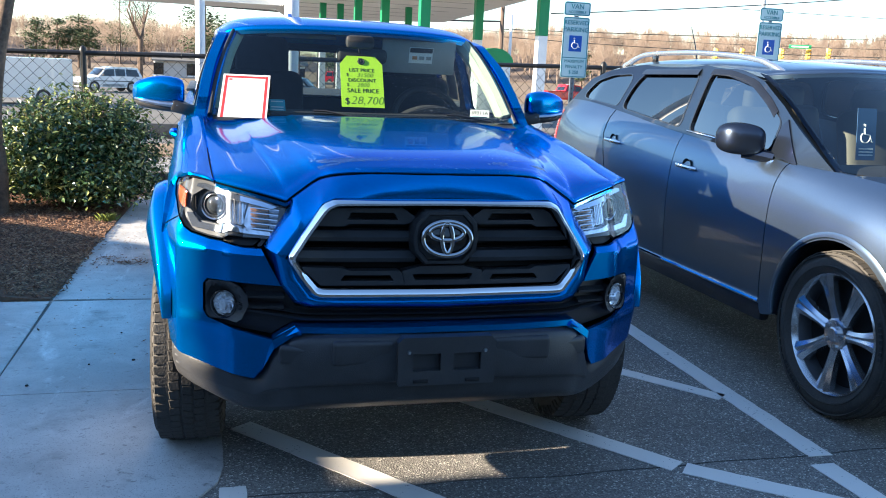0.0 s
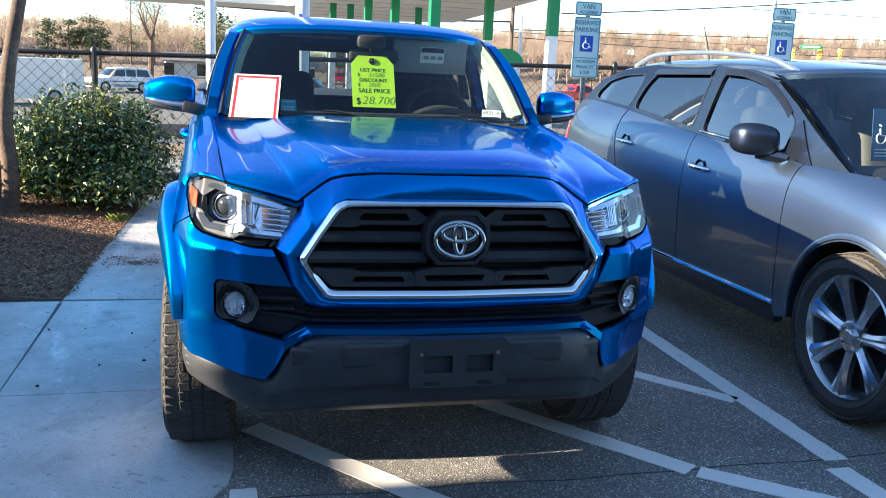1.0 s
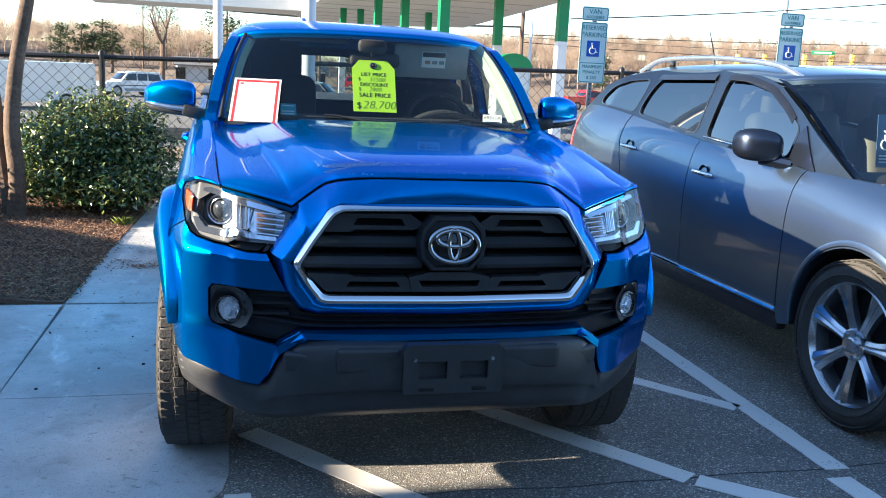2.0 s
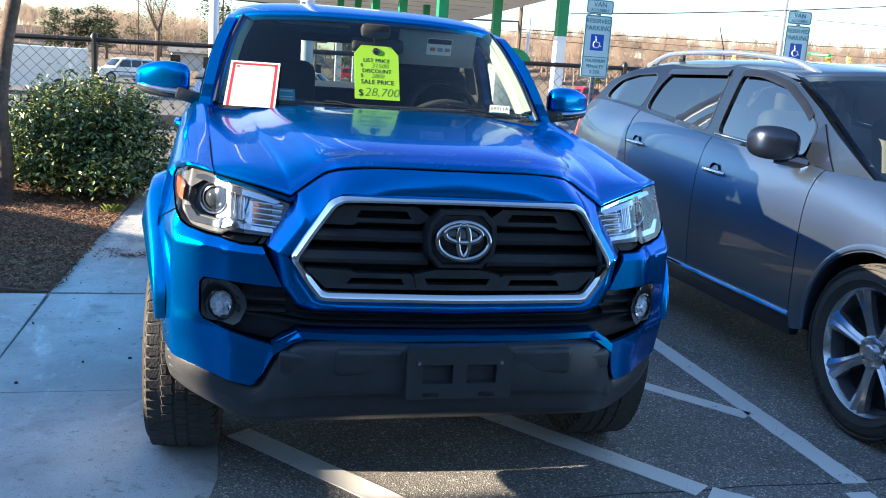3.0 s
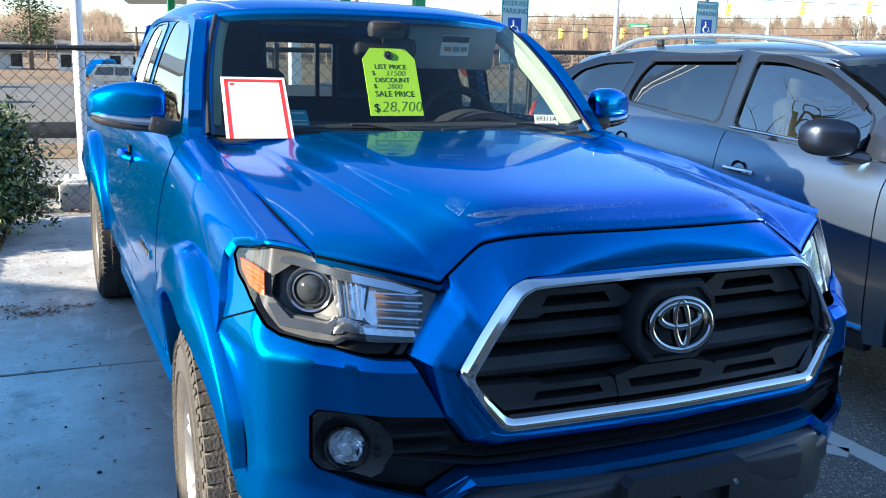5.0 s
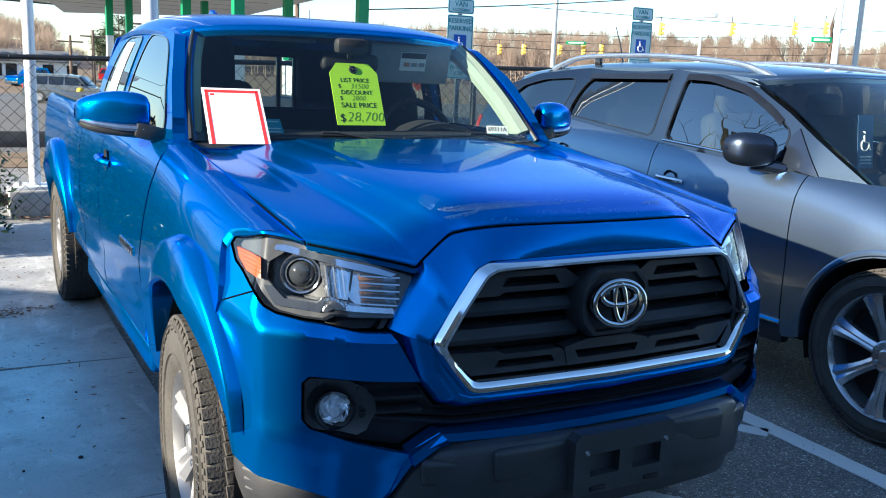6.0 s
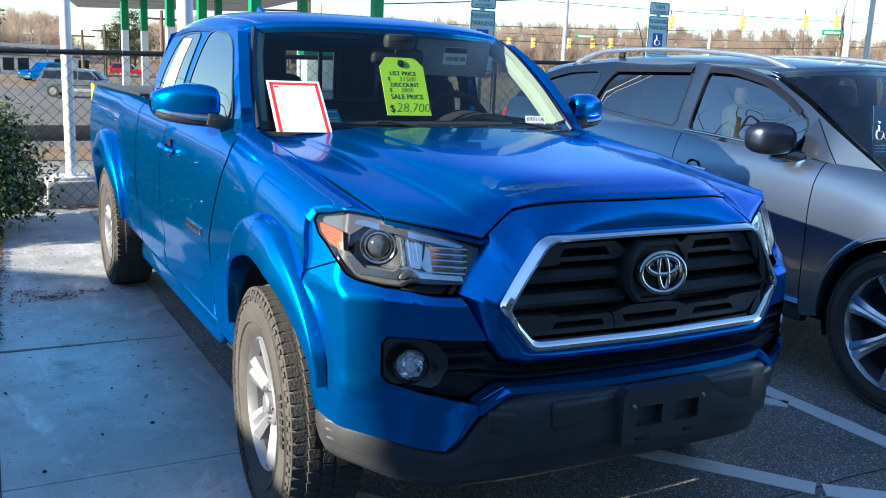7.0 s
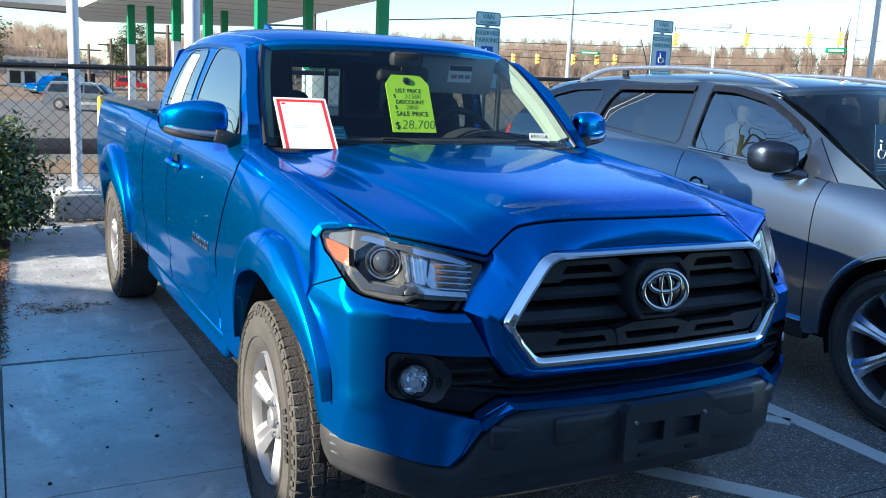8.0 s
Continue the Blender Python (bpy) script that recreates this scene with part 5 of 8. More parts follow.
# mirrors
for side in (1, -1):
    sec = []
    for x, y, z, hy, hz in ((0.775, 1.555, 1.232, 0.030, 0.035), (0.79, 1.56, 1.234, 0.048, 0.055), (0.84, 1.575, 1.237, 0.060, 0.062), (0.90, 1.60, 1.236, 0.062, 0.060), (0.955, 1.63, 1.229, 0.056, 0.050), (0.985, 1.655, 1.224, 0.040, 0.036), (0.992, 1.665, 1.222, 0.015, 0.015)):
        row = []
        for t in np.linspace(0, 2 * math.pi, 28, endpoint=False):
            c, s_ = math.cos(t), math.sin(t)
            row.append((-side * x, y + hy * np.sign(c) * abs(c) ** 0.7, z + hz * np.sign(s_) * abs(s_) ** 0.6))
        sec.append(row)
    P = np.array(sec)
    P = np.array([cr(P[:, j], 22) for j in range(28)]).transpose(1, 0, 2)
    bm = sheet(P, closed_v=True)
    bmesh.ops.recalc_face_normals(bm, faces=bm.faces)
    mir = part("side_mirror", bm, blue, truck, "blue door mirror with black base")
    low = []
    for x, y, z, hy, hz in ((0.765, 1.555, 1.172, 0.030, 0.020), (0.79, 1.56, 1.173, 0.050, 0.026), (0.84, 1.575, 1.176, 0.062, 0.026), (0.90, 1.60, 1.180, 0.063, 0.024), (0.955, 1.63, 1.187, 0.056, 0.020), (0.98, 1.652, 1.193, 0.040, 0.012), (0.986, 1.66, 1.196, 0.012, 0.004)):
        low.append([(-side * x, y + hy * np.sign(math.cos(t)) * abs(math.cos(t)) ** 0.7, z + hz * np.sign(math.sin(t)) * abs(math.sin(t)) ** 0.6) for t in np.linspace(0, 2 * math.pi, 24, endpoint=False)])
    low = np.array(low)
    bm = sheet(np.array([cr(low[:, j], 18) for j in range(24)]), closed_u=True)
    bmesh.ops.recalc_face_normals(bm, faces=bm.faces)
    part("mirror_base", bm, black_plastic, mir)
    strip_pts = [(-side * x, y - hy - 0.003, z + 0.008) for x, y, z, hy in ((0.80, 1.562, 1.172, 0.053), (0.865, 1.585, 1.176, 0.061), (0.90, 1.60, 1.180, 0.061), (0.94, 1.622, 1.185, 0.057), (0.968, 1.642, 1.190, 0.046), (0.980, 1.66, 1.193, 0.026))]
    part("signal_strip", tube(cr(strip_pts, 14), [0.0125 - 0.0004 * k for k in range(14)], 8), lamp_silver, mir, "silver strip under the mirror")
    part("mirror_arm", box((-side * 0.77, 1.535, 1.165), (0.12, 0.08, 0.05), 0.015, turn=Matrix.Rotation(side * 0.25, 4, "Y")), black_plastic, mir)
    part("mirror_glass", box((-side * 0.885, 1.655, 1.235), (0.17, 0.006, 0.09), 0.002, turn=Matrix.Rotation(-side * 0.32, 4, "Z")), chrome, mir)


# wheels
def wheel(owner, at, face, r, rim_r, width, spokes, metal, tread_mat, twin=True, label="", depth=0.012):
    """face: the x direction of the outer side."""
    cx, cy, cz = at
    h = width / 2
    prof = [(-h * 0.80, rim_r), (-h * 0.98, rim_r + 0.25 * (r - rim_r)), (-h, rim_r + 0.55 * (r - rim_r)), (-h * 0.94, r - 0.028), (-h * 0.80, r - 0.006), (-h * 0.6, r - 0.004), (h * 0.6, r - 0.004), (h * 0.80, r - 0.006), (h * 0.94, r - 0.028), (h, rim_r + 0.55 * (r - rim_r)), (h * 0.98, rim_r + 0.25 * (r - rim_r)), (h * 0.80, rim_r), (h * 0.5, rim_r - 0.02), (-h * 0.5, rim_r - 0.02)]
    w = part("wheel", lathe([(a * face, q) for a, q in prof + prof[:1]], "x", at, 64), tread_mat, owner, label)
    blocks = bmesh.new()
    n = 64
    pitch = 2 * math.pi * r / n
    for k in range(n):
        for j, (u, wd) in enumerate(((-0.74, 0.34), (-0.355, 0.30), (0.0, 0.29), (0.355, 0.30), (0.74, 0.34))):
            shoulder = abs(u) > 0.6
            own = box((0, 0, 0), (wd * h * 1.0, pitch * (0.82 if shoulder else 0.93), depth), depth * 0.16, segments=1)
            own.transform(Matrix.Translation((u * h, 0, r - (0.004 if shoulder else 0.0) - depth * 0.5)) @ Matrix.Rotation(0.03 if shoulder else 0.12 if j % 2 else -0.12, 4, "Z"))
            own.transform(Matrix.Translation(at) @ Matrix.Rotation(2 * math.pi * (k + 0.5 * (j % 2)) / n, 4, "X"))
            blocks = merge(own, blocks)
        for u in (-1, 1):
            if depth > 0.01:
                own = box((0, 0, 0), (0.007, pitch * (0.62 if k % 2 else 0.44), 0.034 if k % 2 else 0.024), 0.0015, segments=1)
                own.transform(Matrix.Translation((u * (h * 0.945), 0, r - 0.030)) @ Matrix.Rotation(-u * 0.30, 4, "Y"))
                own.transform(Matrix.Translation(at) @ Matrix.Rotation(2 * math.pi * k / n, 4, "X"))
                blocks = merge(own, blocks)
    part("tread", blocks, tread_mat, w, smooth=False)
    for q in (rim_r + 0.30 * (r - rim_r), rim_r + 0.80 * (r - rim_r)):
        part("sidewall_rib", lathe([(face * (h * 0.955), q - 0.004), (face * (h + 0.003), q), (face * (h * 0.955), q + 0.004)], "x", at, 56), tread_mat, w)
    f = face
    rim = part("rim", lathe([(f * h * 0.80, rim_r), (f * h * 0.86, rim_r - 0.006), (f * h * 0.72, rim_r - 0.016), (f * h * 0.60, rim_r - 0.020)], "x", at, 56), metal, w)
    part("barrel", lathe([(f * h * 0.60, rim_r - 0.020), (f * h * 0.2, rim_r - 0.035), (-f * h * 0.6, rim_r - 0.03), (-f * h * 0.8, rim_r)], "x", at, 56), dark_alloy, rim)
    part("rim_back", lathe([(f * h * 0.05, rim_r - 0.03), (f * h * 0.02, 0.05), (f * h * 0.02, 0.001)], "x", at, 40), under_black, rim)
    hub = part("hub_cap", lathe([(f * h * 0.30, 0.075), (f * h * 0.62, 0.068), (f * h * 0.66, 0.060), (f * h * 0.62, 0.034), (f * h * 0.74, 0.032), (f * h * 0.78, 0.026), (f * h * 0.78, 0.001)], "x", at, 32), metal, rim)
    for k in range(5):
        a = 2 * math.pi * (k + 0.5) / 5
        part("lug_nut", lathe([(f * h * 0.55, 0.010), (f * h * 0.72, 0.010), (f * h * 0.74, 0.006), (f * h * 0.74, 0.001)], "x", (cx, cy + 0.052 * math.cos(a), cz + 0.052 * math.sin(a)), 8), steel, hub)
    for k in range(spokes):
        a = 2 * math.pi * k / spokes + 0.3
        P = []
        for q in np.linspace(0.055, rim_r - 0.012, 8):
            t = (q - 0.055) / (rim_r - 0.067)
            hw = (0.034 + 0.026 * abs(t - 0.2)) if spokes == 6 else (0.025 + 0.008 * abs(t - 0.3) + 0.022 * t ** 3)
            out = h * (0.56 + 0.22 * t)
            row = []
            for sgn, d in ((-1, -0.03), (-0.92, -0.006), (-0.35, 0.004), (0, -0.004 if twin else 0.006), (0.35, 0.004), (0.92, -0.006), (1, -0.03)):
                tt, rr = sgn * hw, q
                row.append((cx + f * (out + d), cy + rr * math.cos(a) - tt * math.sin(a), cz + rr * math.sin(a) + tt * math.cos(a)))
            P.append(row)
        bm = sheet(np.array(P))
        bmesh.ops.recalc_face_normals(bm, faces=bm.faces)
        part("spoke", bm, metal, rim)
    mid = rim_r + 0.56 * (r - rim_r)
    for k in range(14):
        a = 1.15 + 0.075 * k + (1.9 if k > 6 else 0)
        mark = box((f * (h + 0.001), 0, mid), (0.004, mid * 0.05, 0.030 if depth > 0.01 else 0.018), 0.001, segments=1)
        mark.transform(Matrix.Translation(at) @ Matrix.Rotation(a, 4, "X"))
        part("sidewall_mark", mark, rubber, w, smooth=False)
    return w


def steer(w, hub, degrees):
    """Turns a front wheel about the upright line through its hub."""
    c = (Vector(hub) - Vector(root_of(w).location) / S) * S
    m = Matrix.Translation(c) @ Matrix.Rotation(radians(degrees), 4, "Z") @ Matrix.Translation(-c)
    for o in (w, *w.children_recursive):
        o.data.transform(m)


for cy in (HUB_F, HUB_R):
    for side in (-1, 1):
        hub_at = (side * (0.739 if cy == HUB_F else 0.735), cy + (0.022 if cy == HUB_F else 0), HUB_Z)
        w = wheel(truck, hub_at, side, 0.362, 0.205, 0.228, 6, alloy, tyre_grey, label="dusty all-terrain tyre on a six-spoke alloy rim")
        if cy == HUB_F:
            steer(w, hub_at, -3)

# cabin
part("dashboard", thicken(sheet(loft(symmetric([((0, 1.33, 1.135), (0.35, 1.36, 1.135), (0.63, 1.43, 1.135)), ((0, 1.50, 1.165), (0.35, 1.51, 1.165), (0.66, 1.54, 1.160)), ((0, 1.72, 1.150), (0.35, 1.72, 1.160), (0.68, 1.72, 1.145)), ((0, 1.78, 1.0), (0.35, 1.78, 1.0), (0.68, 1.78, 1.0))]), 30, 18)), (0, 0, -0.02)), interior, truck)
hood_bump = sheet(loft([[(x, 1.60, 1.15 + 0.055 * math.cos(math.pi * (x - 0.36) / 0.40)) for x in np.linspace(0.16, 0.56, 9)], [(x, 1.76, 1.14 + 0.07 * math.cos(math.pi * (x - 0.36) / 0.40)) for x in np.linspace(0.16, 0.56, 9)]], 18, 6))
part("instrument_hood", thicken(hood_bump, (0, 0, -0.02)), interior, truck)
wheel_ring = lathe([(0.017 * math.cos(t), 0.165 + 0.017 * math.sin(t)) for t in np.linspace(0, 2 * math.pi, 9)], "y", n=32)
tilt = Matrix.Translation((0.36, 1.83, 1.13)) @ Matrix.Rotation(-0.45, 4, "X")
wheel_ring.transform(tilt)
steering = part("steering_wheel", wheel_ring, interior, truck)
part("steering_hub", box((0.36, 1.84, 1.125), (0.15, 0.04, 0.10), 0.02, turn=Matrix.Rotation(-0.45, 4, "X")), interior, steering)
for sx in (-0.37, 0.37):
    seat = part("seat_back", box((sx * 1.06, 2.28, 1.03), (0.40, 0.14, 0.62), 0.06, turn=Matrix.Rotation(-0.2, 4, "X"), segments=3), seat_cloth, truck, "black cloth front seat")
    part("seat_cushion", box((sx, 2.05, 0.74), (0.46, 0.48, 0.16), 0.05, segments=3), seat_cloth, seat)
    part("headrest", box((sx * 1.08, 2.36, 1.395), (0.27, 0.10, 0.22), 0.045, segments=3, turn=Matrix.Rotation(-0.1, 4, "X")), seat_cloth, seat)
part("headliner", sheet(loft(symmetric([((0, 1.76, 1.527), (0.3, 1.78, 1.525), (0.55, 1.86, 1.495)), ((0, 2.4, 1.582), (0.3, 2.4, 1.578), (0.58, 2.4, 1.53)), ((0, 3.0, 1.545), (0.3, 3.0, 1.54), (0.58, 2.98, 1.49))]), 20, 14)), pale_grey, truck)
for sx, c in ((-0.30, "a"), (0.30, "b")):
    visor = part("sun_visor", box((sx + 0.05, 1.90, 1.508), (0.32, 0.14, 0.016), 0.006, turn=Matrix.Rotation(0.12, 4, "X")), pale_grey, truck) if sx < 0 else part("sun_visor", box((sx, 1.80, 1.432), (0.36, 0.016, 0.160), 0.0075, turn=Matrix.Rotation(0.25, 4, "X")), pale_grey, truck)
    if sx > 0:
        lab = part("visor_label", box((sx + 0.01, 1.7895, 1.440), (0.115, 0.002, 0.075), 0, turn=Matrix.Rotation(0.25, 4, "X")), paper_white, visor, "printed warning label")
        part("label_stripe", box((sx + 0.01, 1.7802, 1.463), (0.11, 0.002, 0.022), 0, turn=Matrix.Rotation(0.25, 4, "X")), ink, lab)
        for k in range(3):
            part("label_block", box((sx - 0.02 + 0.034 * k, 1.7873, 1.428), (0.024, 0.002, 0.016), 0, turn=Matrix.Rotation(0.25, 4, "X")), pale_grey if k else amber_glass, lab)
part("mirror_mount", box((0.0, 1.70, 1.485), (0.13, 0.06, 0.06), 0.02), interior, truck)
rv = part("rearview_mirror", box((0.02, 1.76, 1.425), (0.235, 0.03, 0.065), 0.02, segments=3), interior, truck)
part("mirror_stem", tube([(0.0, 1.70, 1.49), (0.01, 1.745, 1.44)], 0.010, 6), interior, rv)
part("firewall", box((0, 1.40, 0.85), (1.30, 0.03, 0.55)), interior, truck)
part("cab_floor", box((0, 2.2, 0.50), (1.45, 1.6, 0.04)), interior, truck)
rear = part("cab_back", panel([(-0.74, 0.5), (0.74, 0.5), (0.75, 1.16), (0.64, 1.50), (0.5, 1.55), (-0.5, 1.55), (-0.64, 1.50), (-0.75, 1.16)], lambda x, z: (x, 3.05 - 0.06 * max(0, z - 1.2), z), 0.08, (0, 0.02, 0), [[(-0.58, 1.17), (0.58, 1.17), (0.52, 1.47), (-0.52, 1.47)]]), blue, truck)
part("cab_back_trim", panel([(-0.72, 0.55), (0.72, 0.55), (0.73, 1.16), (0.62, 1.49), (-0.62, 1.49), (-0.73, 1.16)], lambda x, z: (x, 3.03 - 0.06 * max(0, z - 1.2), z), 0.08, None, [[(-0.57, 1.18), (0.57, 1.18), (0.51, 1.46), (-0.51, 1.46)]]), interior, truck)
light_tint = glass("light_tint", (0.7, 0.76, 0.76), 0, 0.85)
for outline, mat in (([(-0.235, 1.17), (0.235, 1.17), (0.235, 1.47), (-0.235, 1.47)], light_tint), ([(0.239, 1.17), (0.58, 1.17), (0.52, 1.47), (0.239, 1.47)], tinted), ([(-0.58, 1.17), (-0.239, 1.17), (-0.239, 1.47), (-0.52, 1.47)], tinted)):
    pane = part("rear_window", panel(outline, lambda x, z: (x, 3.045 - 0.06 * max(0, z - 1.2), z), 0.1), mat, rear)
    pane.visible_shadow = False
for x in (-0.237, 0.15, 0.237):
    part("slider_frame", box((x, 3.028, 1.32), (0.022, 0.02, 0.30), 0.004), gloss_black, rear)
for z in (1.185, 1.455):
    part("slider_rail", box((0, 3.028, z), (1.10, 0.02, 0.018), 0.004), gloss_black, rear)
for x in (-0.335, 0.335):
    part("rear_headrest", box((x, 2.965, 1.345), (0.215, 0.08, 0.25), 0.035, segments=3), seat_cloth, truck)


# dew on the windshield and on the hood
dew = surface("dew", (0.62, 0.66, 0.70), 0.15, 0.0, 0.05, 30, spec=0.8)


def drops(name, owner, place, n, seed, size, label):
    r = random.Random(seed)
    v, f = [], []
    for _ in range(n):
        got = place(r)
        if not got:
            continue
        p, a, b, up = got
        q = size * r.uniform(0.5, 1.4)
        k = len(v)
        v += [p + (a * math.cos(t) + b * math.sin(t)) * q for t in (0, 1.05, 2.09, 3.14, 4.19, 5.24)] + [p + up * q * 0.6]
        f += [(k + i, k + (i + 1) % 6, k + 6) for i in range(6)]
    base = Vector(truck.location) / S
    me = bpy.data.meshes.new(name)
    me.from_pydata([tuple((x - base) * S) for x in v], [], f)
    me.materials.append(dew)
    ob = new(name, me)
    ob.parent = owner
    tagged(ob, label, kind="stuff")


SHIELD_GRID = loft(symmetric(SHIELD), 36, 16)
HOOD_GRID = hood_grid()


def on_grid(grid, u, v, lift=0.0006):
    i, j = int(min(u * (grid.shape[0] - 1), grid.shape[0] - 2)), int(min(v * (grid.shape[1] - 1), grid.shape[1] - 2))
    fu, fv = u * (grid.shape[0] - 1) - i, v * (grid.shape[1] - 1) - j
    p = grid[i, j] * (1 - fu) * (1 - fv) + grid[i + 1, j] * fu * (1 - fv) + grid[i, j + 1] * (1 - fu) * fv + grid[i + 1, j + 1] * fu * fv
    a, b = Vector(grid[i + 1, j] - grid[i, j]).normalized(), Vector(grid[i, j + 1] - grid[i, j]).normalized()
    up = a.cross(b).normalized()
    if up.z < 0:
        up = -up
    return Vector(p) + up * lift, a, up.cross(a), up


def on_shield(r):
    u, v = r.random() ** 0.6, r.random() ** 1.5 * 0.8
    return on_grid(SHIELD_GRID, 0.55 + 0.43 * u, v) if noise.noise((u * 5, v * 5, 2)) > -0.25 else None


def on_hood(r):
    u, v = r.uniform(0.30, 0.86), min(0.9, abs(r.gauss(0.285, 0.026 if r.random() < 0.8 else 0.10)))
    return on_grid(HOOD_GRID, u, v) if noise.noise((u * 11, v * 18, 5)) - 0.5 * abs(u - 0.46) > -0.02 else None


drops("dew", shield, on_shield, 2600, 5, 0.0006, "fine dew drops on the glass")
drops("dew", hood, on_hood, 20000, 6, 0.00052, "fine dew drops on the paint")


# ---- the grey SUV beside it ----
CX = 2.72
bright_alloy = surface("bright_alloy", (0.62, 0.62, 0.63), 0.2, 0.9, 0.05, 12)
# body grey darkened for frame and pillars, their shade put into the colour
shaded_frame_paint = car_paint("shaded_body_grey", (0.060, 0.084, 0.118), (0.084, 0.116, 0.160), rough=0.31, metal=0.95, coat=0.4)
mirror_shell = car_paint("mirror_shell", (0.040, 0.052, 0.080), (0.060, 0.078, 0.115), rough=0.30, metal=0.9, coat=0.4)
suv = thing("suv", (CX, 2.0, 0), "dark metallic grey SUV with silver roof rails and alloy wheels", "car")
SH_F, SH_R, SH_Z = 0.62, 3.32, 0.358

SUV_SIDE = [
    (-0.20, ((0.60, 0.30), (0.66, 0.42), (0.68, 0.55), (0.67, 0.66), (0.64, 0.74), (0.60, 0.80), (0.55, 0.83))),
    (0.05, ((0.79, 0.28), (0.83, 0.42), (0.84, 0.58), (0.82, 0.72), (0.78, 0.82), (0.72, 0.88), (0.66, 0.905))),
    (0.45, ((0.84, 0.28), (0.868, 0.42), (0.885, 0.62), (0.870, 0.79), (0.83, 0.89), (0.77, 0.955), (0.70, 0.985))),
    (0.75, ((0.85, 0.28), (0.872, 0.42), (0.890, 0.62), (0.875, 0.81), (0.84, 0.915), (0.79, 0.98), (0.735, 1.015))),
    (1.15, ((0.85, 0.28), (0.870, 0.42), (0.876, 0.64), (0.866, 0.82), (0.842, 0.93), (0.81, 1.0), (0.778, 1.03))),
    (2.10, ((0.85, 0.28), (0.870, 0.42), (0.876, 0.66), (0.868, 0.84), (0.848, 0.96), (0.822, 1.04), (0.792, 1.085))),
    (2.90, ((0.85, 0.28), (0.870, 0.42), (0.880, 0.66), (0.876, 0.86), (0.858, 1.0), (0.828, 1.10), (0.785, 1.16))),
    (3.50, ((0.84, 0.28), (0.860, 0.42), (0.880, 0.66), (0.875, 0.88), (0.855, 1.02), (0.81, 1.13), (0.75, 1.20))),
    (4.05, ((0.74, 0.30), (0.78, 0.42), (0.80, 0.66), (0.79, 0.88), (0.765, 1.02), (0.72, 1.13), (0.66, 1.20))),
    (4.22, ((0.64, 0.32), (0.68, 0.44), (0.69, 0.66), (0.68, 0.86), (0.65, 1.0), (0.61, 1.10), (0.56, 1.16))),
]
SUV_Y = np.array([f[0] for f in SUV_SIDE])
SUV_S = np.array([0.28, 0.42, 0.64, 0.82, 0.94, 1.03, 1.09])
SUV_FINE_S = cr(SUV_S[:, None], 80)[:, 0]
SUV_FINE = np.array([cr(f[1], 80) for f in SUV_SIDE])
SUV_GRID = np.array([cr(SUV_FINE[:, k], 300) for k in range(80)])
SUV_GRID_Y = cr(SUV_Y[:, None], 300)[:, 0]


def suv_side(y, s, off=0.0):
    k = np.interp(s, SUV_FINE_S, np.arange(80))
    i = int(min(k, 78))
    g = SUV_GRID[i] * (1 - (k - i)) + SUV_GRID[i + 1] * (k - i)
    return (-(np.interp(y, SUV_GRID_Y, g[:, 0]) + off), y, np.interp(y, SUV_GRID_Y, g[:, 1]))


def at_suv(p, side):
    return (CX + p[0] * side, p[1], p[2])


def belt(y):
    return float(np.interp(y, [0.75, 1.15, 2.10, 2.90, 3.50, 4.05], [1.015, 1.03, 1.085, 1.16, 1.20, 1.20]))


def suv_cabin(y, z, off=0.0):
    """The glasshouse, on the side x < 0 of the car's middle."""
    b = belt(y)
    w0 = float(np.interp(y, [0.75, 1.15, 2.1, 2.9, 3.5, 4.05], [0.735, 0.778, 0.792, 0.785, 0.75, 0.66]))
    w1 = float(np.interp(y, [0.9, 1.6, 2.13, 2.9, 3.5, 4.05], [0.64, 0.63, 0.675, 0.655, 0.60, 0.52]))
    t = (z - b) / max(0.05, 1.47 - b)
    return (-(w0 + (w1 - w0) * (0.75 * t + 0.25 * t * t) + off), y, z)


FRONT_FENDER = [(-0.20, 0.30), (-0.20, 1.09), (0.90, 1.09), (1.136, 1.09), (1.146, 0.94), (1.131, 0.62), (1.136, 0.31), (1.11, 0.31)] + arc(SH_F, SH_Z, 0.415, -4, 184, 26) + [(0.16, 0.30)]
FDOOR = [(1.142, 0.36), (1.137, 0.62), (1.152, 0.94), (1.142, 1.09), (2.10, 1.09), (2.09, 0.75), (2.07, 0.36)]
RDOOR = [(2.076, 0.36), (2.096, 0.75), (2.106, 1.09), (3.02, 1.09), (3.02, 0.95), (2.92, 0.75), (2.86, 0.60), (2.84, 0.36)]
QUARTER = [(2.852, 0.31), (2.87, 0.60), (2.93, 0.75), (3.032, 0.95), (3.032, 1.09), (4.22, 1.09), (4.22, 0.31)] + arc(SH_R, SH_Z, 0.415, -4, 184, 26)
FRAME2 = [(0.87, 1.020), (1.08, 1.14), (1.34, 1.285), (1.58, 1.395), (1.80, 1.45), (2.13, 1.475), (2.9, 1.47), (3.45, 1.43), (3.80, 1.36), (4.02, 1.22), (4.05, 1.198), (3.5, 1.198), (2.90, 1.158), (2.10, 1.083), (1.15, 1.028)]
W1 = [(1.305, 1.063), (1.295, 1.205), (1.44, 1.298), (1.645, 1.392), (1.87, 1.437), (2.00, 1.442), (2.055, 1.425), (2.075, 1.105)]
W2 = [(2.165, 1.112), (2.15, 1.41), (2.19, 1.43), (2.82, 1.425), (2.90, 1.36), (2.95, 1.26), (2.96, 1.185)]
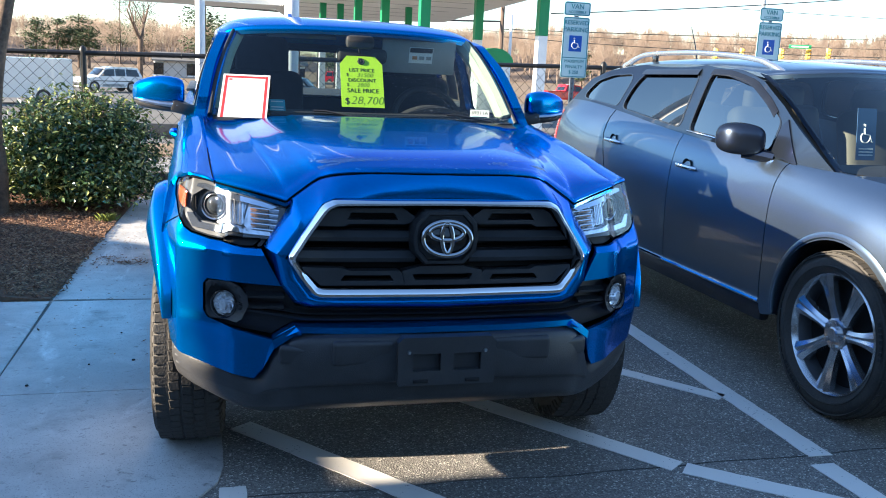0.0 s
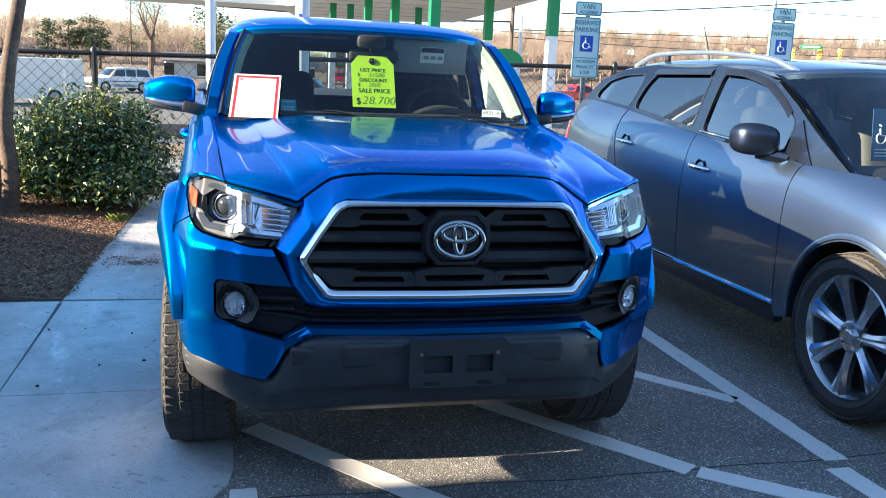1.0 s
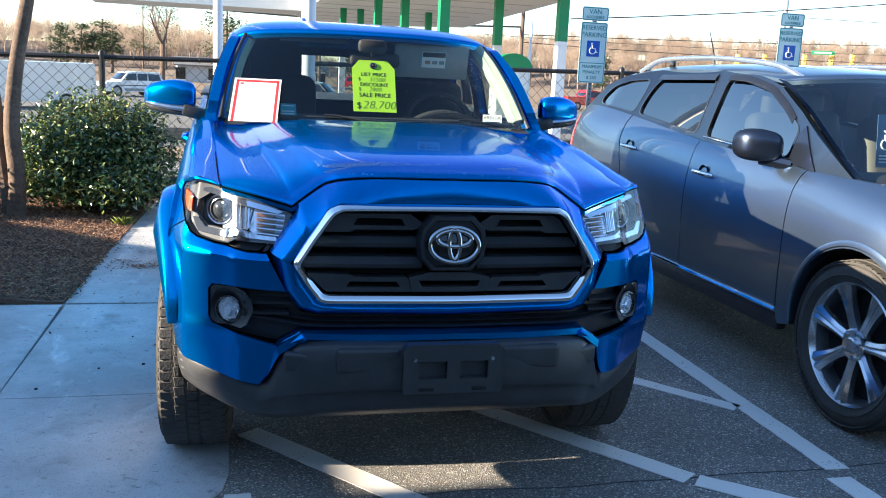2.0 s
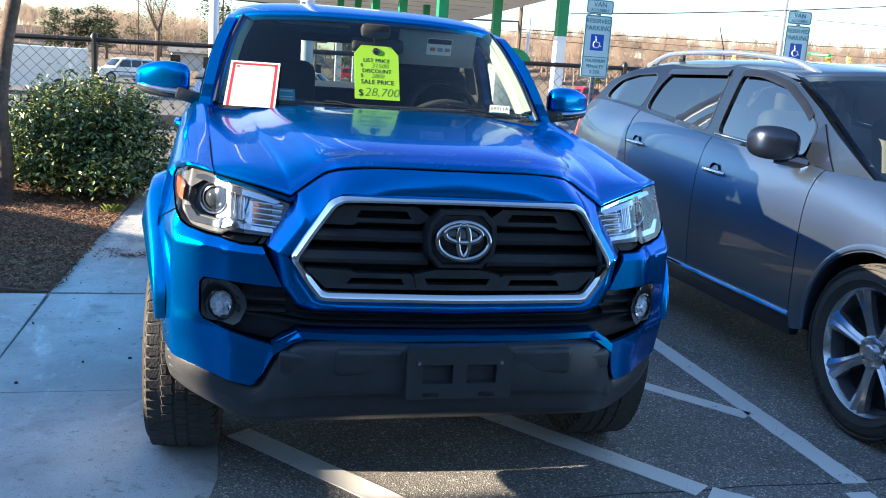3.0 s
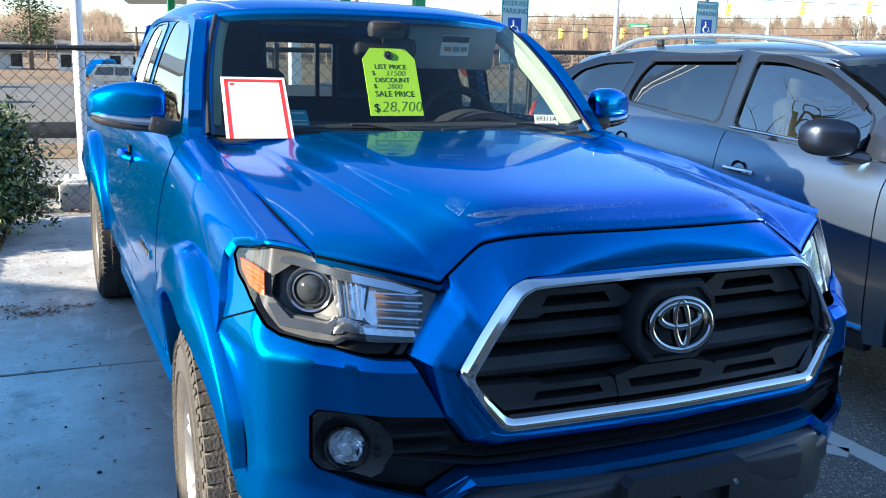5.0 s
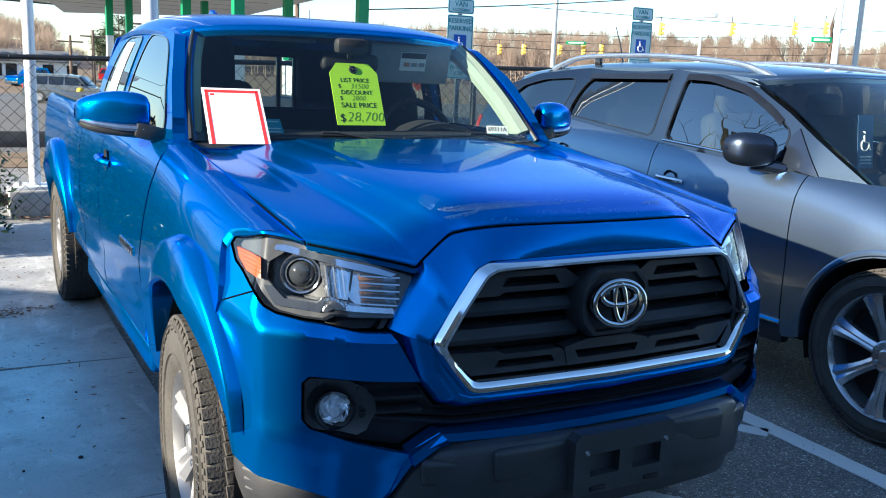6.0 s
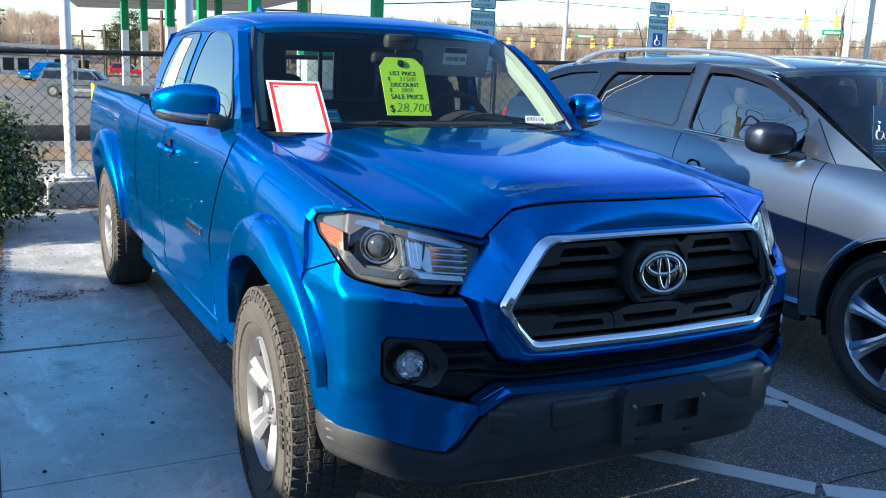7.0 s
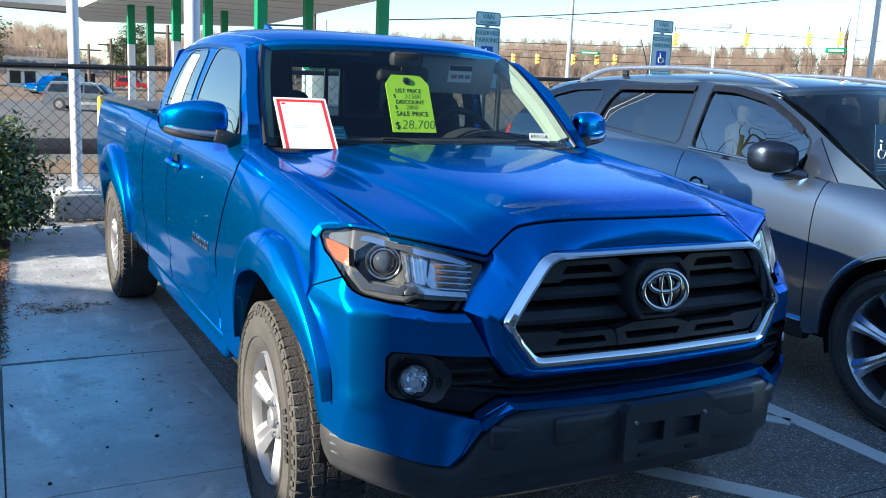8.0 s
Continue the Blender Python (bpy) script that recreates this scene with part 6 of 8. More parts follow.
W3 = [(3.03, 1.19), (2.98, 1.36), (3.02, 1.41), (3.35, 1.395), (3.62, 1.345), (3.75, 1.26), (3.72, 1.225), (3.5, 1.215)]
W1, W2, W3 = soften(W1, 0.02), soften(W2), soften(W3)
for side in (1, -1):
    for name, outline in (("front_fender", FRONT_FENDER), ("front_door", FDOOR), ("rear_door", RDOOR), ("rear_quarter", QUARTER)):
        bm = panel(outline, lambda y, s: at_suv(suv_side(y, s, 0.0), side), 0.05)
        bmesh.ops.recalc_face_normals(bm, faces=bm.faces)
        ob = part(name, thicken(bm, (0.03 * side, 0, 0)), grey_paint, suv)
        if "door" in name:
            hy = 1.93 if name == "front_door" else 2.86
            hx, _, hz = suv_side(hy, 0.905 if name == "front_door" else 0.925)
            bm = tube([at_suv(p, side) for p in cr([(hx + 0.004, hy - 0.085, hz - 0.006), (hx - 0.028, hy - 0.06, hz), (hx - 0.032, hy, hz + 0.002), (hx - 0.028, hy + 0.06, hz + 0.004), (hx + 0.004, hy + 0.085, hz + 0.002)], 16)], 0.013, 8)
            part("door_handle", bm, chrome, ob, "chrome door handle")
            cup = lathe([(-0.003, 0.048), (0.012, 0.03), (0.016, 0.001)], "x", at_suv((hx - 0.002, hy, hz - 0.004), side), 18)
            part("handle_cup", cup, under_black, ob)
    bm = panel(FRAME2, lambda y, z: at_suv(suv_cabin(y, z), side), 0.045, None, [W1, W2, W3])
    bmesh.ops.recalc_face_normals(bm, faces=bm.faces)
    frame2 = part("window_frame", thicken(bm, (0.03 * side, 0, 0)), shaded_frame_paint, suv, "window frame in body grey with its shade painted in")
    for outline, mat in ((W1, glass("suv_door_glass", (0.52, 0.66, 0.60), 0, 0.36, 0.32)), (W2, tinted), (W3, tinted)):
        bm = panel(outline, lambda y, z: at_suv(suv_cabin(y, z, 0.002), side), 0.03, None, [shrink(outline, 0.968)])
        bmesh.ops.recalc_face_normals(bm, faces=bm.faces)
        part("window_seal", thicken(bm, (0.03 * side, 0, 0)), gloss_black, frame2)
        pane = part("window_pane", panel(shrink(outline, 0.965), lambda y, z: at_suv(suv_cabin(y, z, -0.012), side), 0.08), mat, frame2)
        pane.visible_shadow = False
    part("belt_strip", tube([at_suv(suv_cabin(y, belt(y) + 0.022, 0.004), side) for y in np.linspace(1.30, 2.08, 16)], 0.0055, 6), chrome, frame2)
    for y0, y1 in ((1.36, 2.04), (2.16, 2.86)):
        top = [(y, float(np.interp(y, [1.31, 1.44, 1.645, 1.87, 2.0, 2.9], [1.215, 1.298, 1.392, 1.437, 1.442, 1.428]))) for y in np.linspace(y0, y1, 14)]
        rows = [[at_suv(suv_cabin(y, z + dz, off), side) for y, z in top] for dz, off in ((0.010, 0.003), (-0.004, 0.012), (-0.022, 0.015))]
        part("rain_guard", thicken(sheet(np.array(rows)), (0.003 * side, 0, 0)), gloss_black, frame2, "smoked window rain guard")
    part("sill_strip", tube([at_suv((-0.868, y, 0.372), side) for y in np.linspace(1.13, 2.84, 6)], 0.012, 8), chrome, suv, "chrome sill strip")
    part("sill", box(at_suv((-0.83, 1.99, 0.315), side), (0.06, 1.74, 0.09), 0.02), black_plastic, suv)
    # arch lips and wells
    for cy in (SH_F, SH_R):
        P = []
        for a in np.linspace(-2, 182, 34):
            c, s_ = math.cos(radians(a)), math.sin(radians(a))
            row = []
            for r, d in ((0.435, 0.002), (0.425, 0.007), (0.412, 0.007), (0.405, -0.004), (0.405, -0.06)):
                y, z = cy + r * c, SH_Z + r * s_
                x0 = suv_side(y, min(max(z, 0.29), 0.9))[0]
                row.append(at_suv((x0 - d, y, z), side))
            P.append(row)
        bm = sheet(np.array(P))
        bmesh.ops.recalc_face_normals(bm, faces=bm.faces)
        part("arch_lip", bm, grey_paint, suv)
        part("wheel_well", sheet(np.array([[at_suv((-x, cy + r * math.cos(a), SH_Z + r * math.sin(a)), side) for a in np.linspace(-0.3, math.pi + 0.3, 24)] for x, r in ((0.83, 0.41), (0.5, 0.41), (0.5, 0.02))])), under_black, suv)
        wheel(suv, (CX - side * 0.772, cy, SH_Z), -side, 0.356, 0.265, 0.21, 7, bright_alloy, tyre_grey, depth=0.005, label="low-profile tyre on a seven-spoke alloy rim")
    # mirror
    sec = []
    for x, y, z, hy, hz in ((0.800, 1.345, 1.110, 0.004, 0.004), (0.804, 1.347, 1.110, 0.034, 0.040), (0.825, 1.353, 1.112, 0.062, 0.066), (0.88, 1.373, 1.117, 0.074, 0.077), (0.945, 1.395, 1.119, 0.072, 0.074), (0.982, 1.412, 1.119, 0.052, 0.055), (0.996, 1.424, 1.119, 0.015, 0.022), (0.997, 1.425, 1.119, 0.002, 0.002)):
        sec.append([at_suv((-x, y + hy * np.sign(math.cos(t)) * abs(math.cos(t)) ** 0.75, z + hz * np.sign(math.sin(t)) * abs(math.sin(t)) ** 0.7), side) for t in np.linspace(0, 2 * math.pi, 24, endpoint=False)])
    P = np.array(sec)
    bm = sheet(np.array([cr(P[:, j], 18) for j in range(24)]), closed_u=True)
    bmesh.ops.recalc_face_normals(bm, faces=bm.faces)
    mir = part("side_mirror", bm, mirror_shell, suv, "near-black glossy door mirror")
    part("mirror_arm", tube([at_suv(p, side) for p in ((-0.77, 1.28, 1.035), (-0.82, 1.33, 1.045), (-0.88, 1.38, 1.055))], 0.03, 8), mirror_shell, mir)
    part("mirror_sail", panel([(1.09, 1.022), (1.295, 1.052), (1.285, 1.19), (1.255, 1.222)], lambda y, z: at_suv(suv_cabin(y, z, 0.008), side), 0.05, (0.01 * side, 0, 0)), mirror_shell, suv)
    # roof rail
    rail = [at_suv(p, side) for p in cr([(-0.555, 1.56, 1.425), (-0.557, 1.68, 1.475), (-0.56, 1.88, 1.515), (-0.57, 2.4, 1.545), (-0.565, 3.0, 1.54), (-0.545, 3.25, 1.515), (-0.53, 3.45, 1.455)], 40)]
    part("roof_rail", tube(rail, [0.015 + 0.012 * (abs(k - 19.5) / 19.5) ** 5 for k in range(40)], 10), surface("satin_silver", (0.68, 0.69, 0.70), 0.25, 0.9, 0.05, 12), suv, "satin silver roof rail")
    for y0, y1, z0, z1 in ((1.50, 1.68, 1.420, 1.478), (3.36, 3.50, 1.448, 1.500)):
        up = 1 if y0 < 2 else -1
        foot = panel([(y0, 0.0), (y1, 0.0), (y1, 1.0 if up > 0 else 0.15), (y0, 0.15 if up > 0 else 1.0)], lambda y, k: at_suv((-0.552, y, z0 - 0.012 + (z1 - z0) * k), side), 0.3, (0.022 * side, 0, 0))
        part("rail_foot", foot, gloss_black, suv)
    part("rail_bracket", box(at_suv((-0.567, 2.95, 1.505), side), (0.022, 0.05, 0.05), 0.006), gloss_black, suv)
    part("tail_lamp", panel([(3.98, 0.78), (4.18, 0.80), (4.18, 1.03), (4.02, 1.02)], lambda y, s: at_suv(suv_side(y, s, 0.004), side), 0.05, (0.01 * side, 0, 0)), red_lens, suv)
    part("headlight", panel([(-0.15, 0.70), (-0.16, 0.92), (0.20, 0.95), (0.34, 0.93), (0.20, 0.80), (0.0, 0.72)], lambda y, s: at_suv(suv_side(y, s, 0.004), side), 0.04, (0.01 * side, 0, 0)), reflector, suv)

SHOOD = [((0, -0.24, 0.80), (0.3, -0.235, 0.80), (0.55, -0.20, 0.83)), ((0, -0.10, 0.895), (0.35, -0.08, 0.895), (0.62, -0.05, 0.885)), ((0, 0.20, 0.965), (0.35, 0.20, 0.962), (0.68, 0.20, 0.94)), ((0, 0.55, 1.01), (0.4, 0.60, 1.005), (0.712, 0.65, 0.998)), ((0, 0.66, 1.015), (0.4, 0.72, 1.012), (0.735, 0.82, 1.012))]


def suv_rows(rows):
    return [[(CX + x, y, z) for x, y, z in r] for r in symmetric(rows)]


def suv_sheet(rows, nu, nv, depth=(0, 0, -0.02)):
    bm = sheet(loft(suv_rows(rows), nu, nv))
    bmesh.ops.recalc_face_normals(bm, faces=bm.faces)
    return thicken(bm, depth) if depth else bm


part("hood", suv_sheet(SHOOD, 40, 24), grey_paint, suv)
part("front_bumper", suv_sheet([((0, -0.24, 0.79), (0.3, -0.235, 0.79), (0.56, -0.20, 0.79)), ((0, -0.29, 0.60), (0.4, -0.27, 0.60), (0.685, -0.195, 0.60)), ((0, -0.28, 0.42), (0.4, -0.26, 0.42), (0.66, -0.195, 0.42)), ((0, -0.20, 0.28), (0.35, -0.19, 0.28), (0.60, -0.17, 0.29))], 30, 16, (0, 0.03, 0)), grey_paint, suv)
part("front_grille", box((CX, -0.285, 0.68), (0.72, 0.03, 0.15), 0.01), chrome, suv)
SROOF = [((0, 1.40, 1.455), (0.3, 1.42, 1.455), (0.52, 1.50, 1.440), (0.63, 1.60, 1.425)), ((0, 1.50, 1.485), (0.3, 1.52, 1.483), (0.53, 1.60, 1.465), (0.645, 1.70, 1.443)), ((0, 2.2, 1.525), (0.3, 2.2, 1.52), (0.55, 2.2, 1.50), (0.675, 2.2, 1.473)), ((0, 3.0, 1.52), (0.3, 3.0, 1.515), (0.53, 3.0, 1.495), (0.65, 3.0, 1.465)), ((0, 3.75, 1.47), (0.3, 3.74, 1.465), (0.46, 3.72, 1.445), (0.57, 3.68, 1.40)), ((0, 3.95, 1.43), (0.3, 3.94, 1.425), (0.45, 3.92, 1.41), (0.55, 3.86, 1.35))]
part("roof", suv_sheet(SROOF, 44, 36), grey_paint, suv)
part("sunroof", suv_sheet([((0, 1.75, 1.504), (0.34, 1.78, 1.500)), ((0, 2.0, 1.519), (0.34, 2.0, 1.513)), ((0, 2.25, 1.5285), (0.34, 2.25, 1.522))], 14, 10, None), gloss_black, suv, "dark glass sunroof")
ws = part("windshield", suv_sheet([((0, 0.62, 1.005), (0.35, 0.68, 1.005), (0.60, 0.80, 1.01), (0.70, 0.88, 1.02)), ((0, 0.90, 1.19), (0.33, 0.95, 1.19), (0.57, 1.05, 1.175), (0.665, 1.14, 1.16)), ((0, 1.17, 1.34), (0.3, 1.21, 1.34), (0.54, 1.29, 1.325), (0.64, 1.38, 1.305)), ((0, 1.405, 1.455), (0.3, 1.425, 1.455), (0.52, 1.505, 1.44), (0.63, 1.605, 1.425))], 30, 16, None), glass("suv_windscreen", (0.78, 0.90, 0.88), 0.0, 0.9, 0.15), suv)
ws.visible_shadow = False
for side in (1, -1):
    P = [cr([at_suv((-0.705, 0.875, 1.018), side), at_suv((-0.668, 1.14, 1.162), side), at_suv((-0.643, 1.38, 1.307), side), at_suv((-0.632, 1.605, 1.427), side)], 14), cr([at_suv((-0.745, 0.86, 1.022), side), at_suv((-0.715, 1.12, 1.175), side), at_suv((-0.685, 1.38, 1.325), side), at_suv((-0.645, 1.66, 1.437), side)], 14)]
    bm = sheet(np.array(P))
    bmesh.ops.recalc_face_normals(bm, faces=bm.faces)
    part("front_pillar", thicken(bm, (0.03 * side, 0.02, 0)), shaded_frame_paint, suv)
part("rear_hatch", suv_sheet([((0, 3.95, 1.43), (0.3, 3.94, 1.425), (0.54, 3.88, 1.37)), ((0, 4.16, 1.20), (0.35, 4.15, 1.20), (0.60, 4.05, 1.19)), ((0, 4.26, 0.90), (0.4, 4.25, 0.90), (0.69, 4.20, 0.90)), ((0, 4.26, 0.40), (0.4, 4.25, 0.40), (0.66, 4.20, 0.42))], 24, 16, (0, -0.03, 0)), grey_paint, suv)
part("rear_glass", suv_sheet([((0, 3.985, 1.415), (0.3, 3.975, 1.41), (0.48, 3.93, 1.37)), ((0, 4.17, 1.215), (0.35, 4.16, 1.21), (0.54, 4.09, 1.20))], 16, 6, None), tinted, suv)
mast = part("antenna", tube([(CX, 3.40, 1.50), (CX - 0.015, 3.43, 1.63), (CX - 0.035, 3.47, 1.76)], [0.006, 0.004, 0.003], 6), gloss_black, suv)
part("antenna_base", lathe([(-0.03, 0.03), (0.0, 0.026), (0.02, 0.010), (0.022, 0.0)], "z", (CX, 3.40, 1.50), 14), gloss_black, mast)
part("underbody", box((CX, 2.0, 0.30), (1.3, 3.9, 0.12), 0.03), under_black, suv)
part("engine_block", box((CX, 0.35, 0.60), (0.9, 0.75, 0.5), 0.05), under_black, suv)
part("dashboard", suv_sheet([((0, 0.70, 0.99), (0.4, 0.76, 0.99), (0.68, 0.90, 0.99)), ((0, 1.0, 1.03), (0.4, 1.02, 1.03), (0.70, 1.08, 1.02)), ((0, 1.32, 0.98), (0.4, 1.32, 0.98), (0.72, 1.32, 0.98)), ((0, 1.36, 0.75), (0.4, 1.36, 0.75), (0.72, 1.36, 0.75))], 20, 12), interior, suv)
for sx in (-0.36, 0.36):
    for sy in (1.95, 2.75):
        seat = part("seat_back", box((CX + sx, sy, 0.98), (0.44, 0.14, 0.56), 0.06, segments=3, turn=Matrix.Rotation(-0.22, 4, "X")), beige, suv)
        part("headrest", box((CX + sx, sy + 0.08, 1.30), (0.24, 0.09, 0.15), 0.04, segments=3), beige, seat)
        part("seat_cushion", box((CX + sx, sy - 0.25, 0.70), (0.44, 0.46, 0.14), 0.05, segments=3), beige, seat)
ring = lathe([(0.016 * math.cos(t), 0.165 + 0.016 * math.sin(t)) for t in np.linspace(0, 2 * math.pi, 9)], "y", n=28)
ring.transform(Matrix.Translation((CX + 0.36, 1.50, 1.02)) @ Matrix.Rotation(-0.4, 4, "X"))
part("steering_wheel", ring, interior, suv)
part("rearview_mirror", box((CX, 1.30, 1.335), (0.22, 0.03, 0.06), 0.02), interior, suv)
part("cabin_floor", box((CX, 2.2, 0.42), (1.5, 2.6, 0.04)), interior, suv)
part("headliner", suv_sheet([((0, 1.5, 1.45), (0.5, 1.62, 1.42)), ((0, 2.6, 1.49), (0.58, 2.6, 1.45)), ((0, 3.8, 1.42), (0.48, 3.7, 1.38))], 14, 10, None), beige, suv)
for x0, x1 in ((-0.55, 0.0), (0.05, 0.6)):
    part("wiper", tube([(CX + x, 0.70 + 0.22 * x * x, 1.035 + 0.02 * math.sin(math.pi * (x - x0) / (x1 - x0))) for x in np.linspace(x0, x1, 12)], 0.008, 6), black_plastic, suv)


# ---- price card, sheet and labels in the pickup ----
def shield_y(x, z):
    """The inner face of the pickup's windshield."""
    return 1.30 + (z - 1.15) * 1.14 + 0.235 * x * x + 0.02


def upright(c, tilt=0.0, turn=0.0, lean=0.0):
    """Lays words drawn in x and y upright at c, facing the front of the car."""
    return Matrix.Translation(c) @ Matrix.Rotation(turn, 4, "Z") @ Matrix.Rotation(math.pi / 2 + tilt, 4, "X") @ Matrix.Rotation(lean, 4, "Z")


card = thing("price_card", (0.005, 1.66, 1.19), "lime green hanging price card with black print and handwriting", "price card")
cm = Matrix.Translation((0.005, 1.635, 1.292)) @ Matrix.Rotation(-0.46, 4, "X")
outline = [(-0.098, -0.108), (0.098, -0.108), (0.098, 0.105), (0.066, 0.145), (-0.066, 0.145), (-0.098, 0.105)]
hole = [(0.018 * math.cos(t), 0.118 + 0.012 * math.sin(t)) for t in np.linspace(0, 2 * math.pi, 12, endpoint=False)]
bm = panel(outline, lambda x, z: (x, 0, z), 0.05, (0, 0.002, 0), [hole])
bm.transform(cm)
board = part("card", bm, lime, card, smooth=False)


def on_card(text, size, x, z, mat, name="print", slant=0.0, thin=0.0):
    b = lettering(text, size, cm @ Matrix.Translation((x, -0.0005, z)) @ Matrix.Rotation(math.pi / 2, 4, "X") @ Matrix.Shear("XZ", 4, (slant, 0)) if slant else cm @ Matrix.Translation((x, -0.0005, z)) @ Matrix.Rotation(math.pi / 2, 4, "X"), 0.0001, thin)
    return part(name, b, mat, board, smooth=False)


on_card("LIST PRICE", 0.0255, 0.0, 0.074, ink)
on_card("$", 0.022, -0.066, 0.050, ink)
on_card("31500", 0.030, 0.015, 0.050, pen, "handwriting", 0.25, 0.020)
on_card("DISCOUNT", 0.0255, 0.0, 0.024, ink)
on_card("$", 0.022, -0.066, 0.001, ink)
on_card("2800", 0.028, 0.005, 0.001, pen, "handwriting", 0.25, 0.020)
on_card("SALE PRICE", 0.0295, 0.002, -0.028, ink)
on_card("$", 0.044, -0.072, -0.080, ink)
on_card("28,700", 0.056, 0.022, -0.076, pen, "handwriting", 0.25, 0.022)
ringlet = lathe([(0.004 * math.cos(t), 0.013 + 0.004 * math.sin(t)) for t in np.linspace(0, 2 * math.pi, 7)], "y", n=18)
ringlet.transform(cm @ Matrix.Translation((0, 0, 0.118)))
part("eyelet", ringlet, ink, board)
part("loop", tube([cm @ Vector((0.0, -0.004, 0.118)), cm @ Vector((-0.014, 0.002, 0.138)), Vector((0.0, 1.745, 1.405))], 0.0025, 5), ink, card)

sheet_th = thing("window_sheet", (-0.52, 1.36, 1.15), "white window sheet with a red border tucked against the windshield", "paper sheet")


def on_glass(u, v, d=0.0):
    x = -0.612 + u * 0.194 - 0.03 * (1 - v)
    z = 1.152 + v * 0.168
    return (x, 1.272 + (z - 1.15) * 1.37 + 0.1 * (-x - 0.5) - d, z)


body = part("sheet", panel([(0, 0), (1, 0), (1, 1), (0, 1)], on_glass, 0.25, (0, 0.002, 0)), paper_white, sheet_th)
for u0, v0, u1, v1 in ((0.045, 0.0, 0.10, 0.965), (0.90, 0.0, 0.955, 0.965), (0.045, 0.915, 0.955, 0.965)):
    part("red_border", panel([(u0, v0), (u1, v0), (u1, v1), (u0, v1)], lambda u, v: on_glass(u, v, 0.0012), 0.25, (0, 0.001, 0)), red_print, body)
part("red_stamp", panel([(0.13, 0.86), (0.20, 0.86), (0.20, 0.895), (0.13, 0.895)], lambda u, v: on_glass(u, v, 0.0012), 0.25, (0, 0.001, 0)), red_print, body)
pale_print = surface("pale_print", (0.62, 0.62, 0.63), 0.7, 0, 0.1, 30)
for k, (u0, u1, v) in enumerate(((0.40, 0.80, 0.87), (0.18, 0.28, 0.52), (0.18, 0.55, 0.44), (0.18, 0.50, 0.40))):
    part("text_bar", panel([(u0, v), (u1, v), (u1, v + 0.012), (u0, v + 0.012)], lambda u, v: on_glass(u, v, 0.0012), 0.25, (0, 0.001, 0)), pale_print, body)

sticker = thing("parking_sticker", (-0.385, 1.40, 1.17), "small teal printed card at the foot of the windshield", "sticker")
bm = panel([(-0.425, 1.172), (-0.36, 1.172), (-0.36, 1.222), (-0.425, 1.222)], lambda x, z: (x, shield_y(x, z) + 0.02, z), 0.05, (0, 0.002, 0))
base = part("card", bm, teal, sticker)
for z in (1.180, 1.190, 1.212):
    part("text_bar", panel([(-0.418, z), (-0.368, z), (-0.368, z + 0.004), (-0.418, z + 0.004)], lambda x, zz: (x, shield_y(x, zz) + 0.0192, zz), 0.05, (0, 0.001, 0)), pale_print, base)
stock = thing("stock_label", (0.505, 1.40, 1.17), "small white stock label with printed number behind the windshield", "label")
lm = Matrix.Translation((0.512, shield_y(0.512, 1.186) + 0.018, 1.186)) @ Matrix.Rotation(-0.25, 4, "Z") @ Matrix.Rotation(-0.42, 4, "X")
bm = box((0, 0, 0), (0.085, 0.002, 0.046))
bm.transform(lm)
lab = part("card", bm, paper_white, stock, smooth=False)
part("print", lettering("69311A", 0.024, lm @ Matrix.Translation((0, -0.0016, 0.008)) @ Matrix.Rotation(math.pi / 2, 4, "X"), 0.0004), ink, lab, smooth=False)
for k in range(2):
    b = box((0, -0.002, -0.010 - 0.007 * k), (0.066, 0.001, 0.003))
    b.transform(lm)
    part("text_bar", b, teal, lab, smooth=False)

placard = thing("parking_placard", (2.42, 1.22, 1.03), "blue disabled parking placard standing behind the windshield of the SUV", "placard")
pm = Matrix.Translation((2.42, 1.24, 1.165)) @ Matrix.Rotation(-0.12, 4, "X")
pb = box((0, 0, 0), (0.11, 0.003, 0.25), 0.001)
pb.transform(pm)
pcard = part("card", pb, surface("placard_blue", (0.03, 0.09, 0.22), 0.4, 0, 0.08, 20), placard, smooth=False)
for pts, r_ in (([(-0.012, 0.03), (-0.010, 0.0), (0.018, -0.004), (0.028, -0.036), (0.036, -0.036)], 0.004), ([(-0.006 + 0.025 * math.cos(a), -0.016 + 0.025 * math.sin(a)) for a in np.linspace(2.2, 6.2, 12)], 0.0035), ([(-0.014, 0.042), (-0.011, 0.046)], 0.008)):
    wb = tube([(x, -0.003, z) for x, z in pts], r_, 6)
    wb.transform(pm)
    part("wheelchair_symbol", wb, paper_white, pcard)
for z in (-0.07, -0.085, -0.10):
    wb = box((0, -0.0025, z), (0.08, 0.002, 0.006))
    wb.transform(pm)
    part("text_bar", wb, paper_white, pcard, smooth=False)

